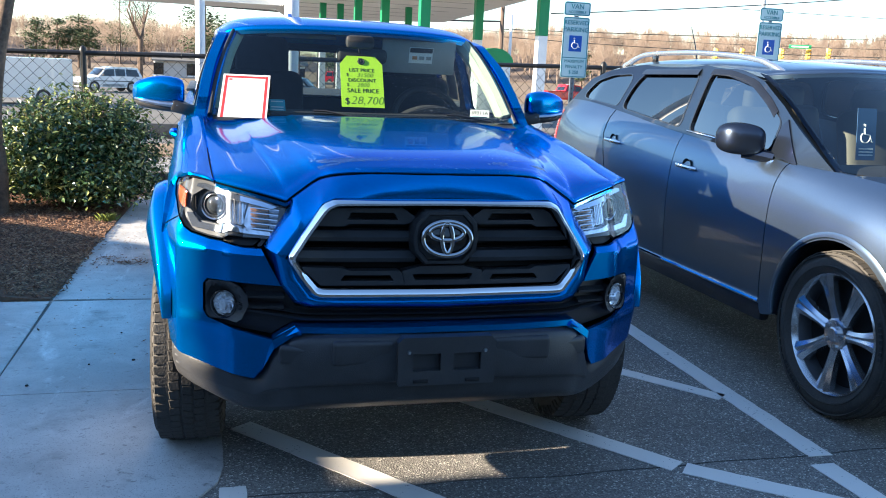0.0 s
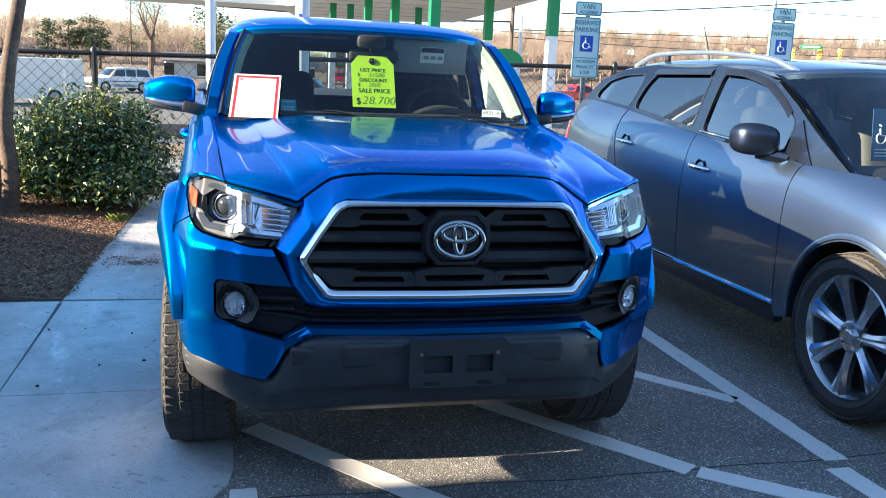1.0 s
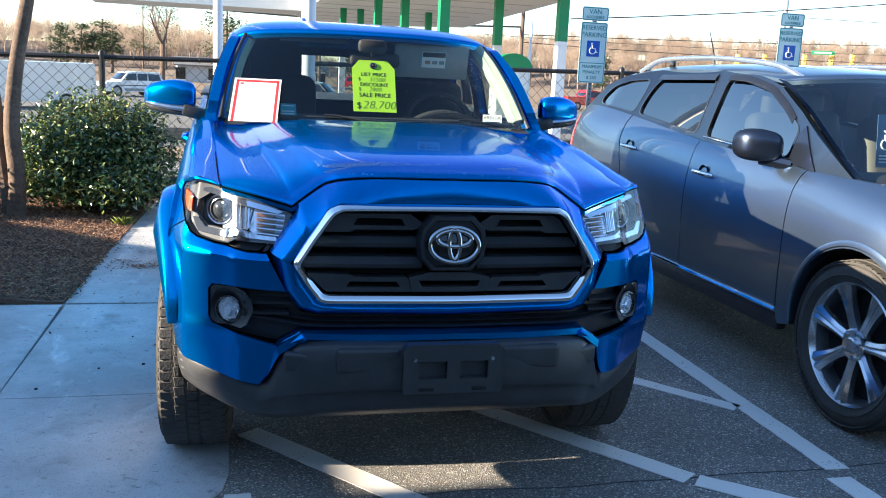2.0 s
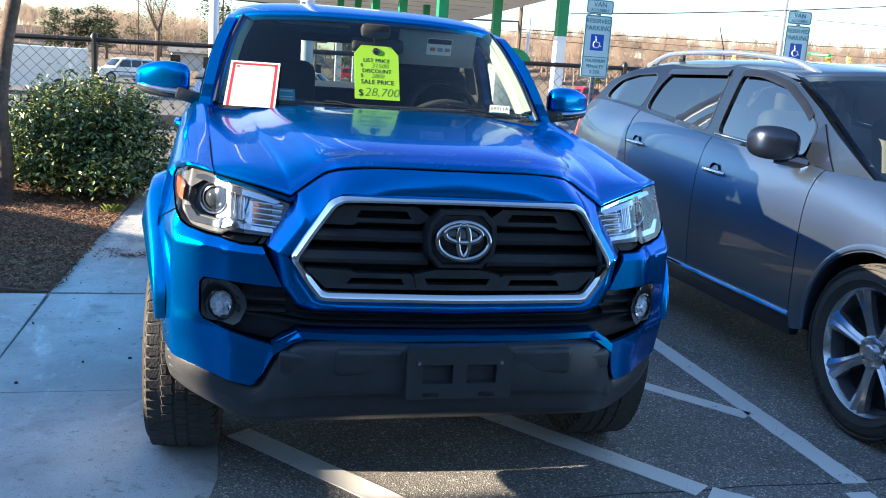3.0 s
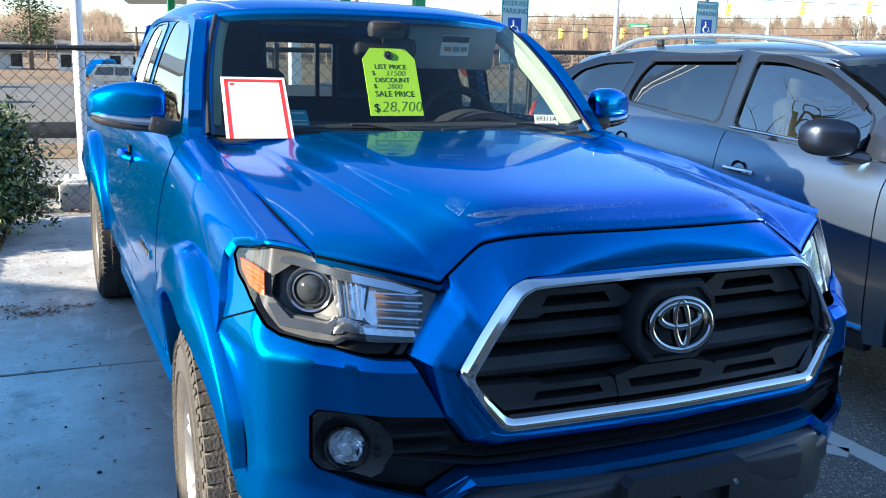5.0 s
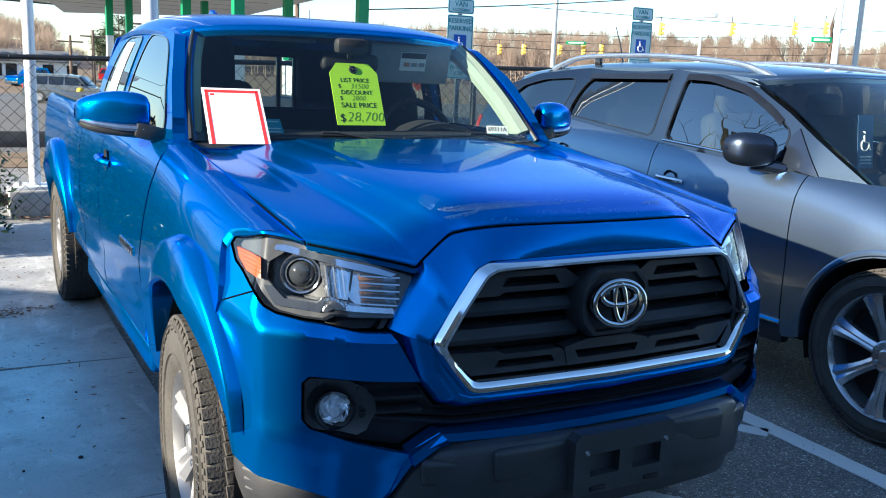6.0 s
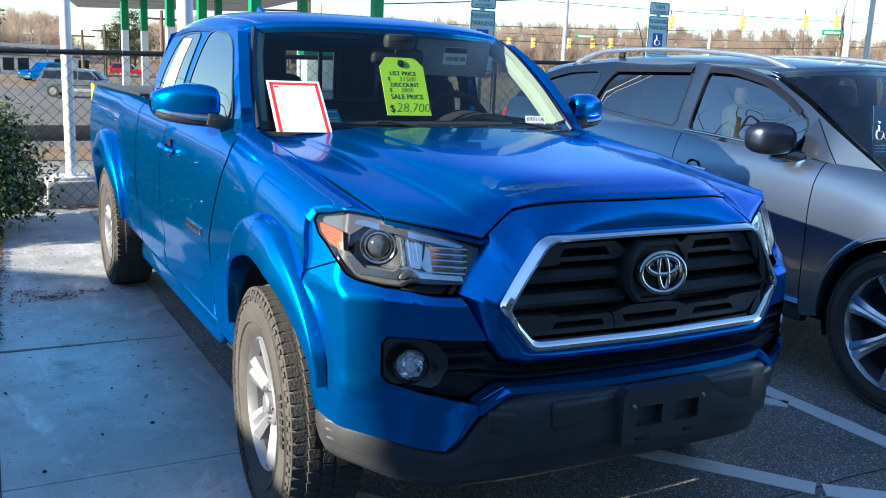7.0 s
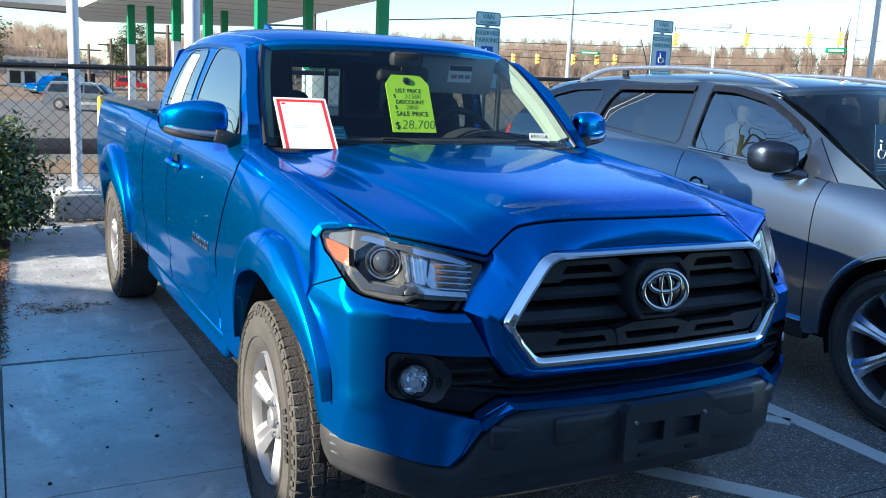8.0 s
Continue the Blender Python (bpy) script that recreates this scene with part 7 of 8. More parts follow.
# ---- reserved parking signs ----
def parking_sign(x, y, z_top):
    th = thing("parking_sign", (x, y, 0), "reserved parking sign, teal print on white, on a galvanised post", "sign", "reserved parking signs")
    post = part("post", box((x, y + 0.012, (z_top - 0.02) / 2), (0.046, 0.018, z_top - 0.02), 0.004), post_steel, th)
    for k in range(int(z_top / 0.05)):
        part("punched_hole", box((x, y + 0.002, 0.05 + 0.05 * k), (0.011, 0.002, 0.014)), under_black, post)
    w = 0.136

    def plate_of(name, z0, z1):
        def rounded(w_, h_, r):
            return [(sx * (w_ - r) + r * math.cos(a), sz * (h_ - r) + r * math.sin(a)) for sx, sz, q in ((1, 1, 0), (-1, 1, 1), (-1, -1, 2), (1, -1, 3)) for a in np.linspace(q * math.pi / 2, (q + 1) * math.pi / 2, 5)]
        cz, h = (z0 + z1) / 2, (z1 - z0) / 2
        p = part(name, panel(rounded(w, h, 0.022), lambda a, b: (x + a, y - 0.006, cz + b), 0.2, (0, 0.004, 0)), sign_white, th, smooth=False)
        part("border", panel(rounded(w - 0.006, h - 0.006, 0.018), lambda a, b: (x + a, y - 0.0085, cz + b), 0.2, (0, 0.001, 0), [rounded(w - 0.013, h - 0.013, 0.013)]), sign_teal, p, smooth=False)
        return p

    def words(text, size, cz, owner, dx=0.0):
        part("lettering", lettering(text, size, Matrix.Translation((x + dx, y - 0.009, cz)) @ Matrix.Rotation(math.pi / 2, 4, "X"), 0.001), sign_teal, owner, smooth=False)

    van = plate_of("van_plate", z_top - 0.130, z_top)
    words("VAN", 0.066, z_top - 0.046, van)
    words("ACCESSIBLE", 0.035, z_top - 0.097, van)
    t = z_top - 0.142
    res = plate_of("reserved_plate", t - 0.575, t)
    part("dividing_line", box((x, y - 0.0085, t - 0.385), (0.25, 0.001, 0.006)), sign_teal, res)
    words("RESERVED", 0.056, t - 0.055, res)
    words("PARKING", 0.063, t - 0.120, res)
    part("blue_square", panel([(-0.066, t - 0.325), (0.066, t - 0.325), (0.066, t - 0.175), (-0.066, t - 0.175)], lambda a, b: (x + a, y - 0.009, b), 0.2, (0, 0.001, 0)), sign_blue, res, smooth=False)
    c = t - 0.25
    part("wheelchair_symbol", tube([(x - 0.012, y - 0.012, c + 0.035), (x - 0.010, y - 0.012, c + 0.005), (x + 0.022, y - 0.012, c), (x + 0.034, y - 0.012, c - 0.035), (x + 0.045, y - 0.012, c - 0.035)], 0.005, 6), paper_white, res)
    part("wheelchair_symbol", tube([(x - 0.005 + 0.031 * math.cos(a), y - 0.012, c - 0.018 + 0.031 * math.sin(a)) for a in np.linspace(2.2, 6.2, 16)], 0.0045, 6), paper_white, res)
    part("wheelchair_symbol", lathe([(-0.002, 0.001), (-0.002, 0.008), (0.002, 0.008)], "y", (x - 0.013, y - 0.011, c + 0.048), 12), paper_white, res)
    words("MAXIMUM", 0.044, t - 0.420, res)
    words("PENALTY", 0.044, t - 0.472, res)
    words("$ 250", 0.044, t - 0.524, res)
    return th


parking_sign(2.80, 5.86, 2.072)
parking_sign(4.95, 5.88, 2.145)

# ---- chain-link fence ----
FY = 7.0
fence = thing("fence", (1.0, FY, 0), "black vinyl-coated chain-link fence with a round top rail", "fence")
posts = [-7.4, -4.6, -1.815, 0.95, 3.64, 6.4, 9.2]


def rail_z(x):
    return 1.405 + 0.019 * x


part("top_rail", tube([(x, FY, rail_z(x)) for x in np.linspace(-7.4, 9.2, 12)], 0.024, 8), fence_black, fence)
for x in posts:
    p = part("post", tube([(x, FY, 0), (x, FY, rail_z(x) + 0.03)], 0.031, 10), fence_black, fence)
    part("post_cap", lathe([(0.0, 0.036), (0.02, 0.034), (0.045, 0.018), (0.05, 0.001)], "z", (x, FY, rail_z(x) + 0.02), 12), fence_black, p)
for x in np.arange(-7.1, 9.2, 0.62):
    part("rail_tie", tube([(x, FY, rail_z(x) + 0.028), (x + 0.004, FY - 0.027, rail_z(x)), (x, FY, rail_z(x) - 0.03)], 0.005, 5), fence_black, fence)
wv, wf = [], []
PITCH = 0.058
for i, x in enumerate(np.arange(-7.4, 9.2, PITCH)):
    n = int((rail_z(x) - 0.06) / PITCH)
    prev = None
    for k in range(n + 1):
        sx = x + (PITCH * 0.5 if (k + i) % 2 else -PITCH * 0.5)
        p = Vector((sx, FY + (0.004 if (k + i) % 2 else -0.004), 0.06 + k * PITCH))
        if prev is not None:
            d = (p - prev).normalized()
            a, b = d.cross(Vector((0, 1, 0))) * 0.0024, Vector((0, 0.0024, 0))
            j = len(wv)
            wv += [prev + a, prev - a * 0.5 + b, prev - a * 0.5 - b, p + a, p - a * 0.5 + b, p - a * 0.5 - b]
            wf += [(j, j + 1, j + 4, j + 3), (j + 1, j + 2, j + 5, j + 4), (j + 2, j, j + 3, j + 5)]
        prev = p
off = Vector(fence.location) / S
me = bpy.data.meshes.new("wire")
me.from_pydata([tuple((v - off) * S) for v in wv], [], wf)
me.materials.append(fence_black)
wire = new("wire_mesh", me)
wire.parent = fence
tagged(wire, "woven diamond wire mesh", kind="stuff")

timber = thing("edge_timber", (0, 7.12, 0), "dark weathered timber edging along the fence", "timber")
part("beam", box((0.5, 7.16, 0.155), (17, 0.09, 0.10), 0.012), surface("weathered_timber", (0.07, 0.06, 0.05), 0.9, 0, 0.3, 4, 0.4, 60), timber)
for x in np.arange(-6.5, 9, 2.4):
    part("block", box((x, 7.16, 0.05), (0.25, 0.10, 0.115), 0.01), concrete, timber)
lv, lf = [], []
for _ in range(1500):
    x, y = rng.uniform(-3, 6), 6.9 + abs(rng.gauss(0, 0.12))
    a, r = rng.uniform(0, 6.28), rng.uniform(0.010, 0.028)
    c = Vector((x, y, 0.012 + rng.uniform(0, 0.02)))
    d, n_ = Vector((math.cos(a), math.sin(a), rng.uniform(-0.5, 0.5))) * r, Vector((-math.sin(a), math.cos(a), rng.uniform(-0.5, 0.5))) * r * 0.6
    k = len(lv)
    lv += [c - d, c + n_, c + d, c - n_]
    lf += [(k, k + 1, k + 2, k + 3)]
me = bpy.data.meshes.new("leaves")
me.from_pydata([tuple(v * S) for v in lv], [], lf)
me.materials.append(chip_mat)
tagged(new("leaf_litter", me), "dead brown leaves along the foot of the fence", "leaves", "", "stuff")


# ---- holly bush ----
leaf_mat, ln, ll, lb = shader("holly_leaf")
geo, lramp = ln.new("ShaderNodeNewGeometry"), ln.new("ShaderNodeValToRGB")
e = lramp.color_ramp.elements
e[0].color, e[1].color = (0.020, 0.046, 0.014, 1), (0.46, 0.46, 0.14, 1)
k = e.new(0.6)
k.color = (0.080, 0.135, 0.040, 1)
ll.new(geo.outputs["Random Per Island"], lramp.inputs[0])
ll.new(lramp.outputs[0], lb.inputs["Base Color"])
lb.inputs["Roughness"].default_value = 0.27
lb.inputs["Specular IOR Level"].default_value = 0.8
twig_mat = surface("twig", (0.11, 0.075, 0.05), 0.9, 0, 0.3, 20)
bark_mat = surface("bark", (0.14, 0.095, 0.066), 0.9, 0, 0.5, 6, 0.6, 40)


def bush(name, c, rx, ry, h, n, seed, label, sprigs=0):
    """Twigs and many small leaves in uneven clumps, with loose shoots at the top."""
    r = random.Random(seed)
    th = thing(name, (c[0], c[1], 0), label, "bush")
    twigs = bmesh.new()
    for k in range(26):
        a, q = r.uniform(0, 6.28), r.uniform(0.3, 0.95)
        tip = Vector((c[0] + rx * q * math.cos(a), c[1] + ry * q * math.sin(a), h * r.uniform(0.45, 0.95)))
        foot = Vector((c[0] + r.uniform(-0.12, 0.12), c[1] + r.uniform(-0.12, 0.12), 0))
        midp = foot.lerp(tip, 0.5) + Vector((0, 0, 0.08))
        tube([foot, midp, tip], [0.016, 0.010, 0.004], 5, twigs)
    v, f = [], []

    def leaf(q, s):
        d = Vector((r.uniform(-1, 1), r.uniform(-1, 1), r.uniform(-0.5, 0.9))).normalized()
        w = d.cross(Vector((r.uniform(-1, 1), r.uniform(-1, 1), 1))).normalized()
        up = d.cross(w) * 0.22
        j = len(v)
        v.extend([q - d * s, q - d * s * 0.2 + w * s * 0.5 - up * s, q + d * s, q - d * s * 0.2 - w * s * 0.5 - up * s])
        f.extend([(j, j + 1, j + 2), (j, j + 2, j + 3)])

    clumps = []
    while len(clumps) < 110:
        p = Vector((r.uniform(-1, 1), r.uniform(-1, 1), r.uniform(-1, 1)))
        if 0.62 < p.length < 1.0:
            lump = 1 + 0.24 * noise.noise(p * 1.9 + Vector((seed, 0, 0)))
            wide = 1.0 if p.z > 0 else 1.0 + 0.22 * min(1.0, -p.z * 1.6) * (1 - 1.3 * p.z * p.z)
            clumps.append(Vector((c[0] + p.x * rx * lump * wide, c[1] + p.y * ry * lump * wide, h * 0.50 + p.z * h * 0.47 * lump)))
    for _ in range(n):
        q = clumps[int(r.random() * len(clumps))]
        g = 0.115 * rx / 0.6
        q = q + Vector((r.gauss(0, g), r.gauss(0, g), r.gauss(0, g * 0.85)))
        if 0.07 + 0.10 * r.random() < q.z:
            leaf(q, r.uniform(0.014, 0.036))
    for _ in range(n // 5):
        a, q = r.uniform(0, 6.28), math.sqrt(r.random()) * 0.75
        leaf(Vector((c[0] + rx * q * math.cos(a), c[1] + ry * q * math.sin(a), r.uniform(0.12, 0.82) * h)), r.uniform(0.02, 0.04))
    for k in range(sprigs):
        a, q = r.uniform(0, 6.28), math.sqrt(r.random()) * 0.85
        p = Vector((c[0] + rx * q * math.cos(a), c[1] + ry * q * math.sin(a), h * (0.90 - 0.35 * q * q)))
        d = Vector((r.uniform(-0.3, 0.3) + 0.2 * math.cos(a), r.uniform(-0.3, 0.3), 1)).normalized()
        ln_ = r.uniform(0.10, 0.30)
        tube([p, p + d * ln_], [0.004, 0.002], 4, twigs)
        for _k in range(int(ln_ * 130)):
            leaf(p + d * r.uniform(0.1, 1.05) * ln_ + Vector((r.gauss(0, 0.018), r.gauss(0, 0.018), 0)), r.uniform(0.014, 0.030))
    part("branchwork", twigs, twig_mat, th)
    base = Vector(th.location) / S
    me = bpy.data.meshes.new("leaves")
    me.from_pydata([tuple((x - base) * S) for x in v], [], f)
    me.materials.append(leaf_mat)
    ob = new("leaves", me)
    ob.parent = th
    tagged(ob, "glossy dark green leaves", kind="stuff")
    return th


bush("holly_bush", (-1.76, 6.02, 0), 0.60, 0.56, 0.98, 24000, 3, "dense glossy dark green holly bush in the mulch", 60)
bush("low_shrub", (-3.35, 5.6, 0), 0.5, 0.45, 0.5, 6000, 8, "small dark green shrub beside the tree", 8)


def limb(bm, a, d, length, r, depth, rnd):
    pts, rad = [a], [r]
    p, dirn = a.copy(), d.normalized()
    for k in range(4):
        dirn = (dirn + Vector((rnd.uniform(-1, 1), rnd.uniform(-1, 1), rnd.uniform(-0.4, 0.9))) * 0.16).normalized()
        p = p + dirn * length / 4
        pts.append(p.copy())
        rad.append(r * (1 - 0.14 * (k + 1)))
    tube(pts, rad, 7 if r > 0.02 else 4, bm)
    if depth:
        for _ in range(rnd.choice((2, 3, 3))):
            i = rnd.choice((2, 3, 4, 4))
            limb(bm, pts[i], (dirn + Vector((rnd.uniform(-1, 1), rnd.uniform(-1, 1), rnd.uniform(-0.1, 0.8))) * 0.8), length * rnd.uniform(0.55, 0.8), rad[i] * 0.68, depth - 1, rnd)


tree = thing("bare_tree", (-2.31, 5.45, 0), "leafless crape myrtle with smooth tan trunks in the mulch bed", "tree")
trunk = bmesh.new()
tr = random.Random(11)
tube(cr([(-2.32, 5.46, 0), (-2.30, 5.46, 0.4), (-2.32, 5.44, 0.8), (-2.26, 5.42, 1.3), (-2.14, 5.40, 1.9), (-2.06, 5.42, 2.6)], 22), list(np.linspace(0.075, 0.045, 22)), 12, trunk)
tube(cr([(-2.36, 5.50, 0), (-2.42, 5.52, 0.5), (-2.46, 5.50, 1.1), (-2.61, 5.48, 1.8), (-2.66, 5.5, 2.5)], 18), list(np.linspace(0.055, 0.034, 18)), 10, trunk)
part("trunk", trunk, bark_mat, tree)
for a, d in (((-2.06, 5.42, 2.58), (0.3, 0, 1)), ((-2.14, 5.40, 1.9), (0.7, 0.3, 0.8)), ((-2.66, 5.5, 2.48), (-0.2, 0.1, 1)), ((-2.61, 5.48, 1.8), (-0.7, 0.3, 0.8)), ((-2.10, 5.4, 2.2), (-0.1, 0.7, 0.9))):
    b = bmesh.new()
    limb(b, Vector(a), Vector(d), 1.0, 0.036, 3, tr)
    part("limb", b, bark_mat, tree)


far_tree = thing("bare_tree", (74.6, 60.0, -1.1), "tall leafless tree standing behind the traffic signals", "tree")
far_trunk = bmesh.new()
tube(cr([(74.7, 60, -1.1), (74.6, 60, 2.5), (74.75, 60, 5.6), (74.6, 60.1, 7.6)], 14), list(np.linspace(0.26, 0.13, 14)), 8, far_trunk)
part("trunk", far_trunk, bark_mat, far_tree)
for a, d in (((74.6, 60.1, 7.5), (-0.1, 0, 1)), ((74.75, 60, 5.6), (0.7, 0.1, 0.7)), ((74.75, 60, 5.4), (-0.8, 0.1, 0.6)), ((74.65, 60, 6.4), (-0.5, -0.2, 0.9)), ((74.65, 60, 6.8), (0.5, 0.2, 0.9)), ((74.7, 60, 4.9), (0.9, 0, 0.35))):
    b = bmesh.new()
    limb(b, Vector(a), Vector(d), 1.35, 0.085, 3, tr)
    part("limb", b, bark_mat, far_tree)


# ---- litter on the walk ----
def litter(name, spots, n, seed, mat, label, category, size):
    r = random.Random(seed)
    v, f = [], []
    for _ in range(n):
        cx, cy, sx, sy = spots[int(r.random() * len(spots))]
        x, y = r.gauss(cx, sx), r.gauss(cy, sy)
        a, q = r.uniform(0, 6.28), size * r.uniform(0.4, 1.3)
        c = Vector((x, y, 0.0125 + r.uniform(0, 0.006)))
        d, w = Vector((math.cos(a), math.sin(a), r.uniform(-0.2, 0.3))) * q, Vector((-math.sin(a), math.cos(a), r.uniform(-0.3, 0.3))) * q * 0.35
        k = len(v)
        v += [c - d, c + w, c + d, c - w]
        f += [(k, k + 1, k + 2, k + 3)]
    me = bpy.data.meshes.new(name)
    me.from_pydata([tuple(p * S) for p in v], [], f)
    me.materials.append(mat)
    tagged(new(name, me), label, category, "", "stuff")


litter("walk_litter", [(-1.19, 3.72, 0.10, 0.04), (-1.33, 3.88, 0.05, 0.05), (-1.2, 4.6, 0.12, 0.3), (-1.0, 5.3, 0.2, 0.5), (-1.42, 4.4, 0.03, 0.6), (-1.1, 2.6, 0.3, 0.4), (-1.17, 3.74, 0.06, 0.02), (-1.0, 3.82, 0.12, 0.03)], 760, 17, chip_mat, "scattered dead leaves and straw on the walk", "leaves", 0.014)
tuft = thing("grass_tuft", (-1.45, 5.33, 0), "small tuft of yellow-green grass at the edge of the walk", "grass")
tb = bmesh.new()
tr2 = random.Random(23)
for _ in range(140):
    a, ln_, x0, y0 = tr2.uniform(0, 6.28), tr2.uniform(0.03, 0.09), tr2.gauss(-1.46, 0.03), tr2.gauss(5.33, 0.04)
    tip = Vector((x0 + math.cos(a) * ln_ * 0.6, y0 + math.sin(a) * ln_ * 0.6, 0.02 + ln_ * 0.75))
    w = Vector((-math.sin(a), math.cos(a), 0)) * 0.004
    b0 = Vector((x0, y0, 0.02))
    mid_ = b0.lerp(tip, 0.5) + Vector((0, 0, ln_ * 0.15))
    vs = [tb.verts.new(p) for p in (b0 - w, b0 + w, mid_ + w * 0.8, tip, mid_ - w * 0.8)]
    tb.faces.new(vs)
part("blades", tb, surface("grass_blade", (0.20, 0.24, 0.05), 0.6, 0, 0.3, 20), tuft)


# ---- beyond the fence ----
canopy_white = surface("canopy_white", (0.72, 0.71, 0.68), 0.6, 0, 0.06, 1.0)
pole_white = surface("pole_white", (0.74, 0.76, 0.80), 0.5, 0, 0.05, 5)
yellow = surface("signal_yellow", (0.85, 0.52, 0.06), 0.5, 0, 0.08, 10)
cable_mat = surface("cable", (0.05, 0.048, 0.045), 0.8, 0, 0.2, 5)
wood_pole = surface("pole_wood", (0.16, 0.11, 0.08), 0.9, 0, 0.25, 5)
pole_grey = surface("pole_grey", (0.42, 0.43, 0.44), 0.5, 0.4, 0.1, 5)

canopy = thing("fuel_canopy", (6.6, 30, -1.1), "white filling station canopy on green and white columns", "canopy")
for outline in ([(2.5, 16.5), (8.4, 16.5), (10.9, 42), (3.9, 48.5), (2.5, 40)], [(-6.0, 36.5), (2.48, 36.5), (2.48, 40), (-6.0, 39.9)]):
    part("canopy_deck", panel(outline, lambda x, y: (x, y, 3.62), 3.0, (0, 0, 0.75)), canopy_white, canopy, smooth=False)
for k in range(10):
    part("deck_seam", box((5.8, 18 + 2.6 * k, 3.612), (6.2 if k < 9 else 4, 0.05, 0.012)), pole_grey, canopy, smooth=False)
for x, y in ((7.04, 18.04), (7.02, 23.2), (4.28, 18.45), (6.97, 32.4), (4.50, 24.4), (4.03, 26.4), (4.41, 32.9), (3.76, 33.0)):
    g = ground_z(x, y)
    col = part("column", box((x, y, (3.62 + 2.24) / 2), (0.24, 0.24, 3.62 - 2.24), 0.012), green_paint, canopy, smooth=False)
    part("column_foot", box((x, y, (g + 2.24) / 2), (0.235, 0.235, 2.24 - g), 0.012), pole_white, col, smooth=False)
pump = thing("fuel_pump", (7.1, 22, -1.1), "fuel pump with a green and white arched top", "fuel pump")
part("cabinet", box((7.1, 22, 0.25), (0.9, 0.5, 2.6), 0.03), pole_white, pump)
arch = panel([(-0.55, 0)] + [(0.55 * math.cos(a), 0.42 * math.sin(a)) for a in np.linspace(math.pi, 0, 14)] + [(0.55, 0)][:0], lambda a, b: (7.1 + a, 21.7, 1.58 + b), 0.15, (0, 0.5, 0))
part("arch_top", arch, green_paint, pump)

for x, y, r, h, mat, label in ((-0.72, 7.26, 0.049, 5.2, pole_white, "white round steel pole on a concrete footing"), (0.10, 6.14, 0.066, 5.2, pole_white, "broad white steel post beside the fence")):
    th = thing("steel_pole", (x, y, 0), label, "pole", "poles behind the fence")
    part("shaft", tube([(x, y, 0.02), (x, y, h)], r, 16), mat, th)
    part("base_plate", box((x, y, 0.255), (0.34, 0.34, 0.03), 0.006), mat, th)
    part("footing", box((x, y, 0.12), (0.46, 0.40, 0.24), 0.02), concrete, th)
    for sx in (-1, 1):
        for sy in (-1, 1):
            part("anchor_bolt", tube([(x + sx * 0.13, y + sy * 0.13, 0.26), (x + sx * 0.13, y + sy * 0.13, 0.31)], 0.014, 6), steel, th)

road = solid("road", sheet(np.array([[(x, y, ground_z(x, y) + 0.012) for y in (24.5, 30, 40, 66)] for x in np.linspace(-200, 300, 26)])), far_asphalt, "pale worn road beyond the car park", "road", "structure")
verge = solid("verge", sheet(np.array([[(x, y, ground_z(x, y) + 0.02 + (0.0 if y < 80 else 0.4)) for y in (66, 72, 80, 120, 215)] for x in np.linspace(-300, 400, 30)])), grass_dry, "dry tan winter grass along the road", "grass", "structure")
solid("near_verge", sheet(np.array([[(x, y, ground_z(x, y) + 0.02) for y in (20.8, 22.0, 24.4)] for x in np.linspace(-60, 90, 30)])), grass_dry, "strip of dry grass beside the road", "grass", "structure")

guard = thing("guard_rail", (10, 23.0, -1.0), "dark steel guard rail on posts beside the road", "guard rail")
part("beam", box((8, 23.0, -0.62), (60, 0.08, 0.40), 0.02), surface("dark_steel", (0.06, 0.062, 0.066), 0.6, 0.3, 0.2, 4), guard)
for k in range(16):
    part("post", box((-20 + 3.8 * k, 23.08, -0.85), (0.12, 0.10, 0.7), 0.01), wood_pole, guard)


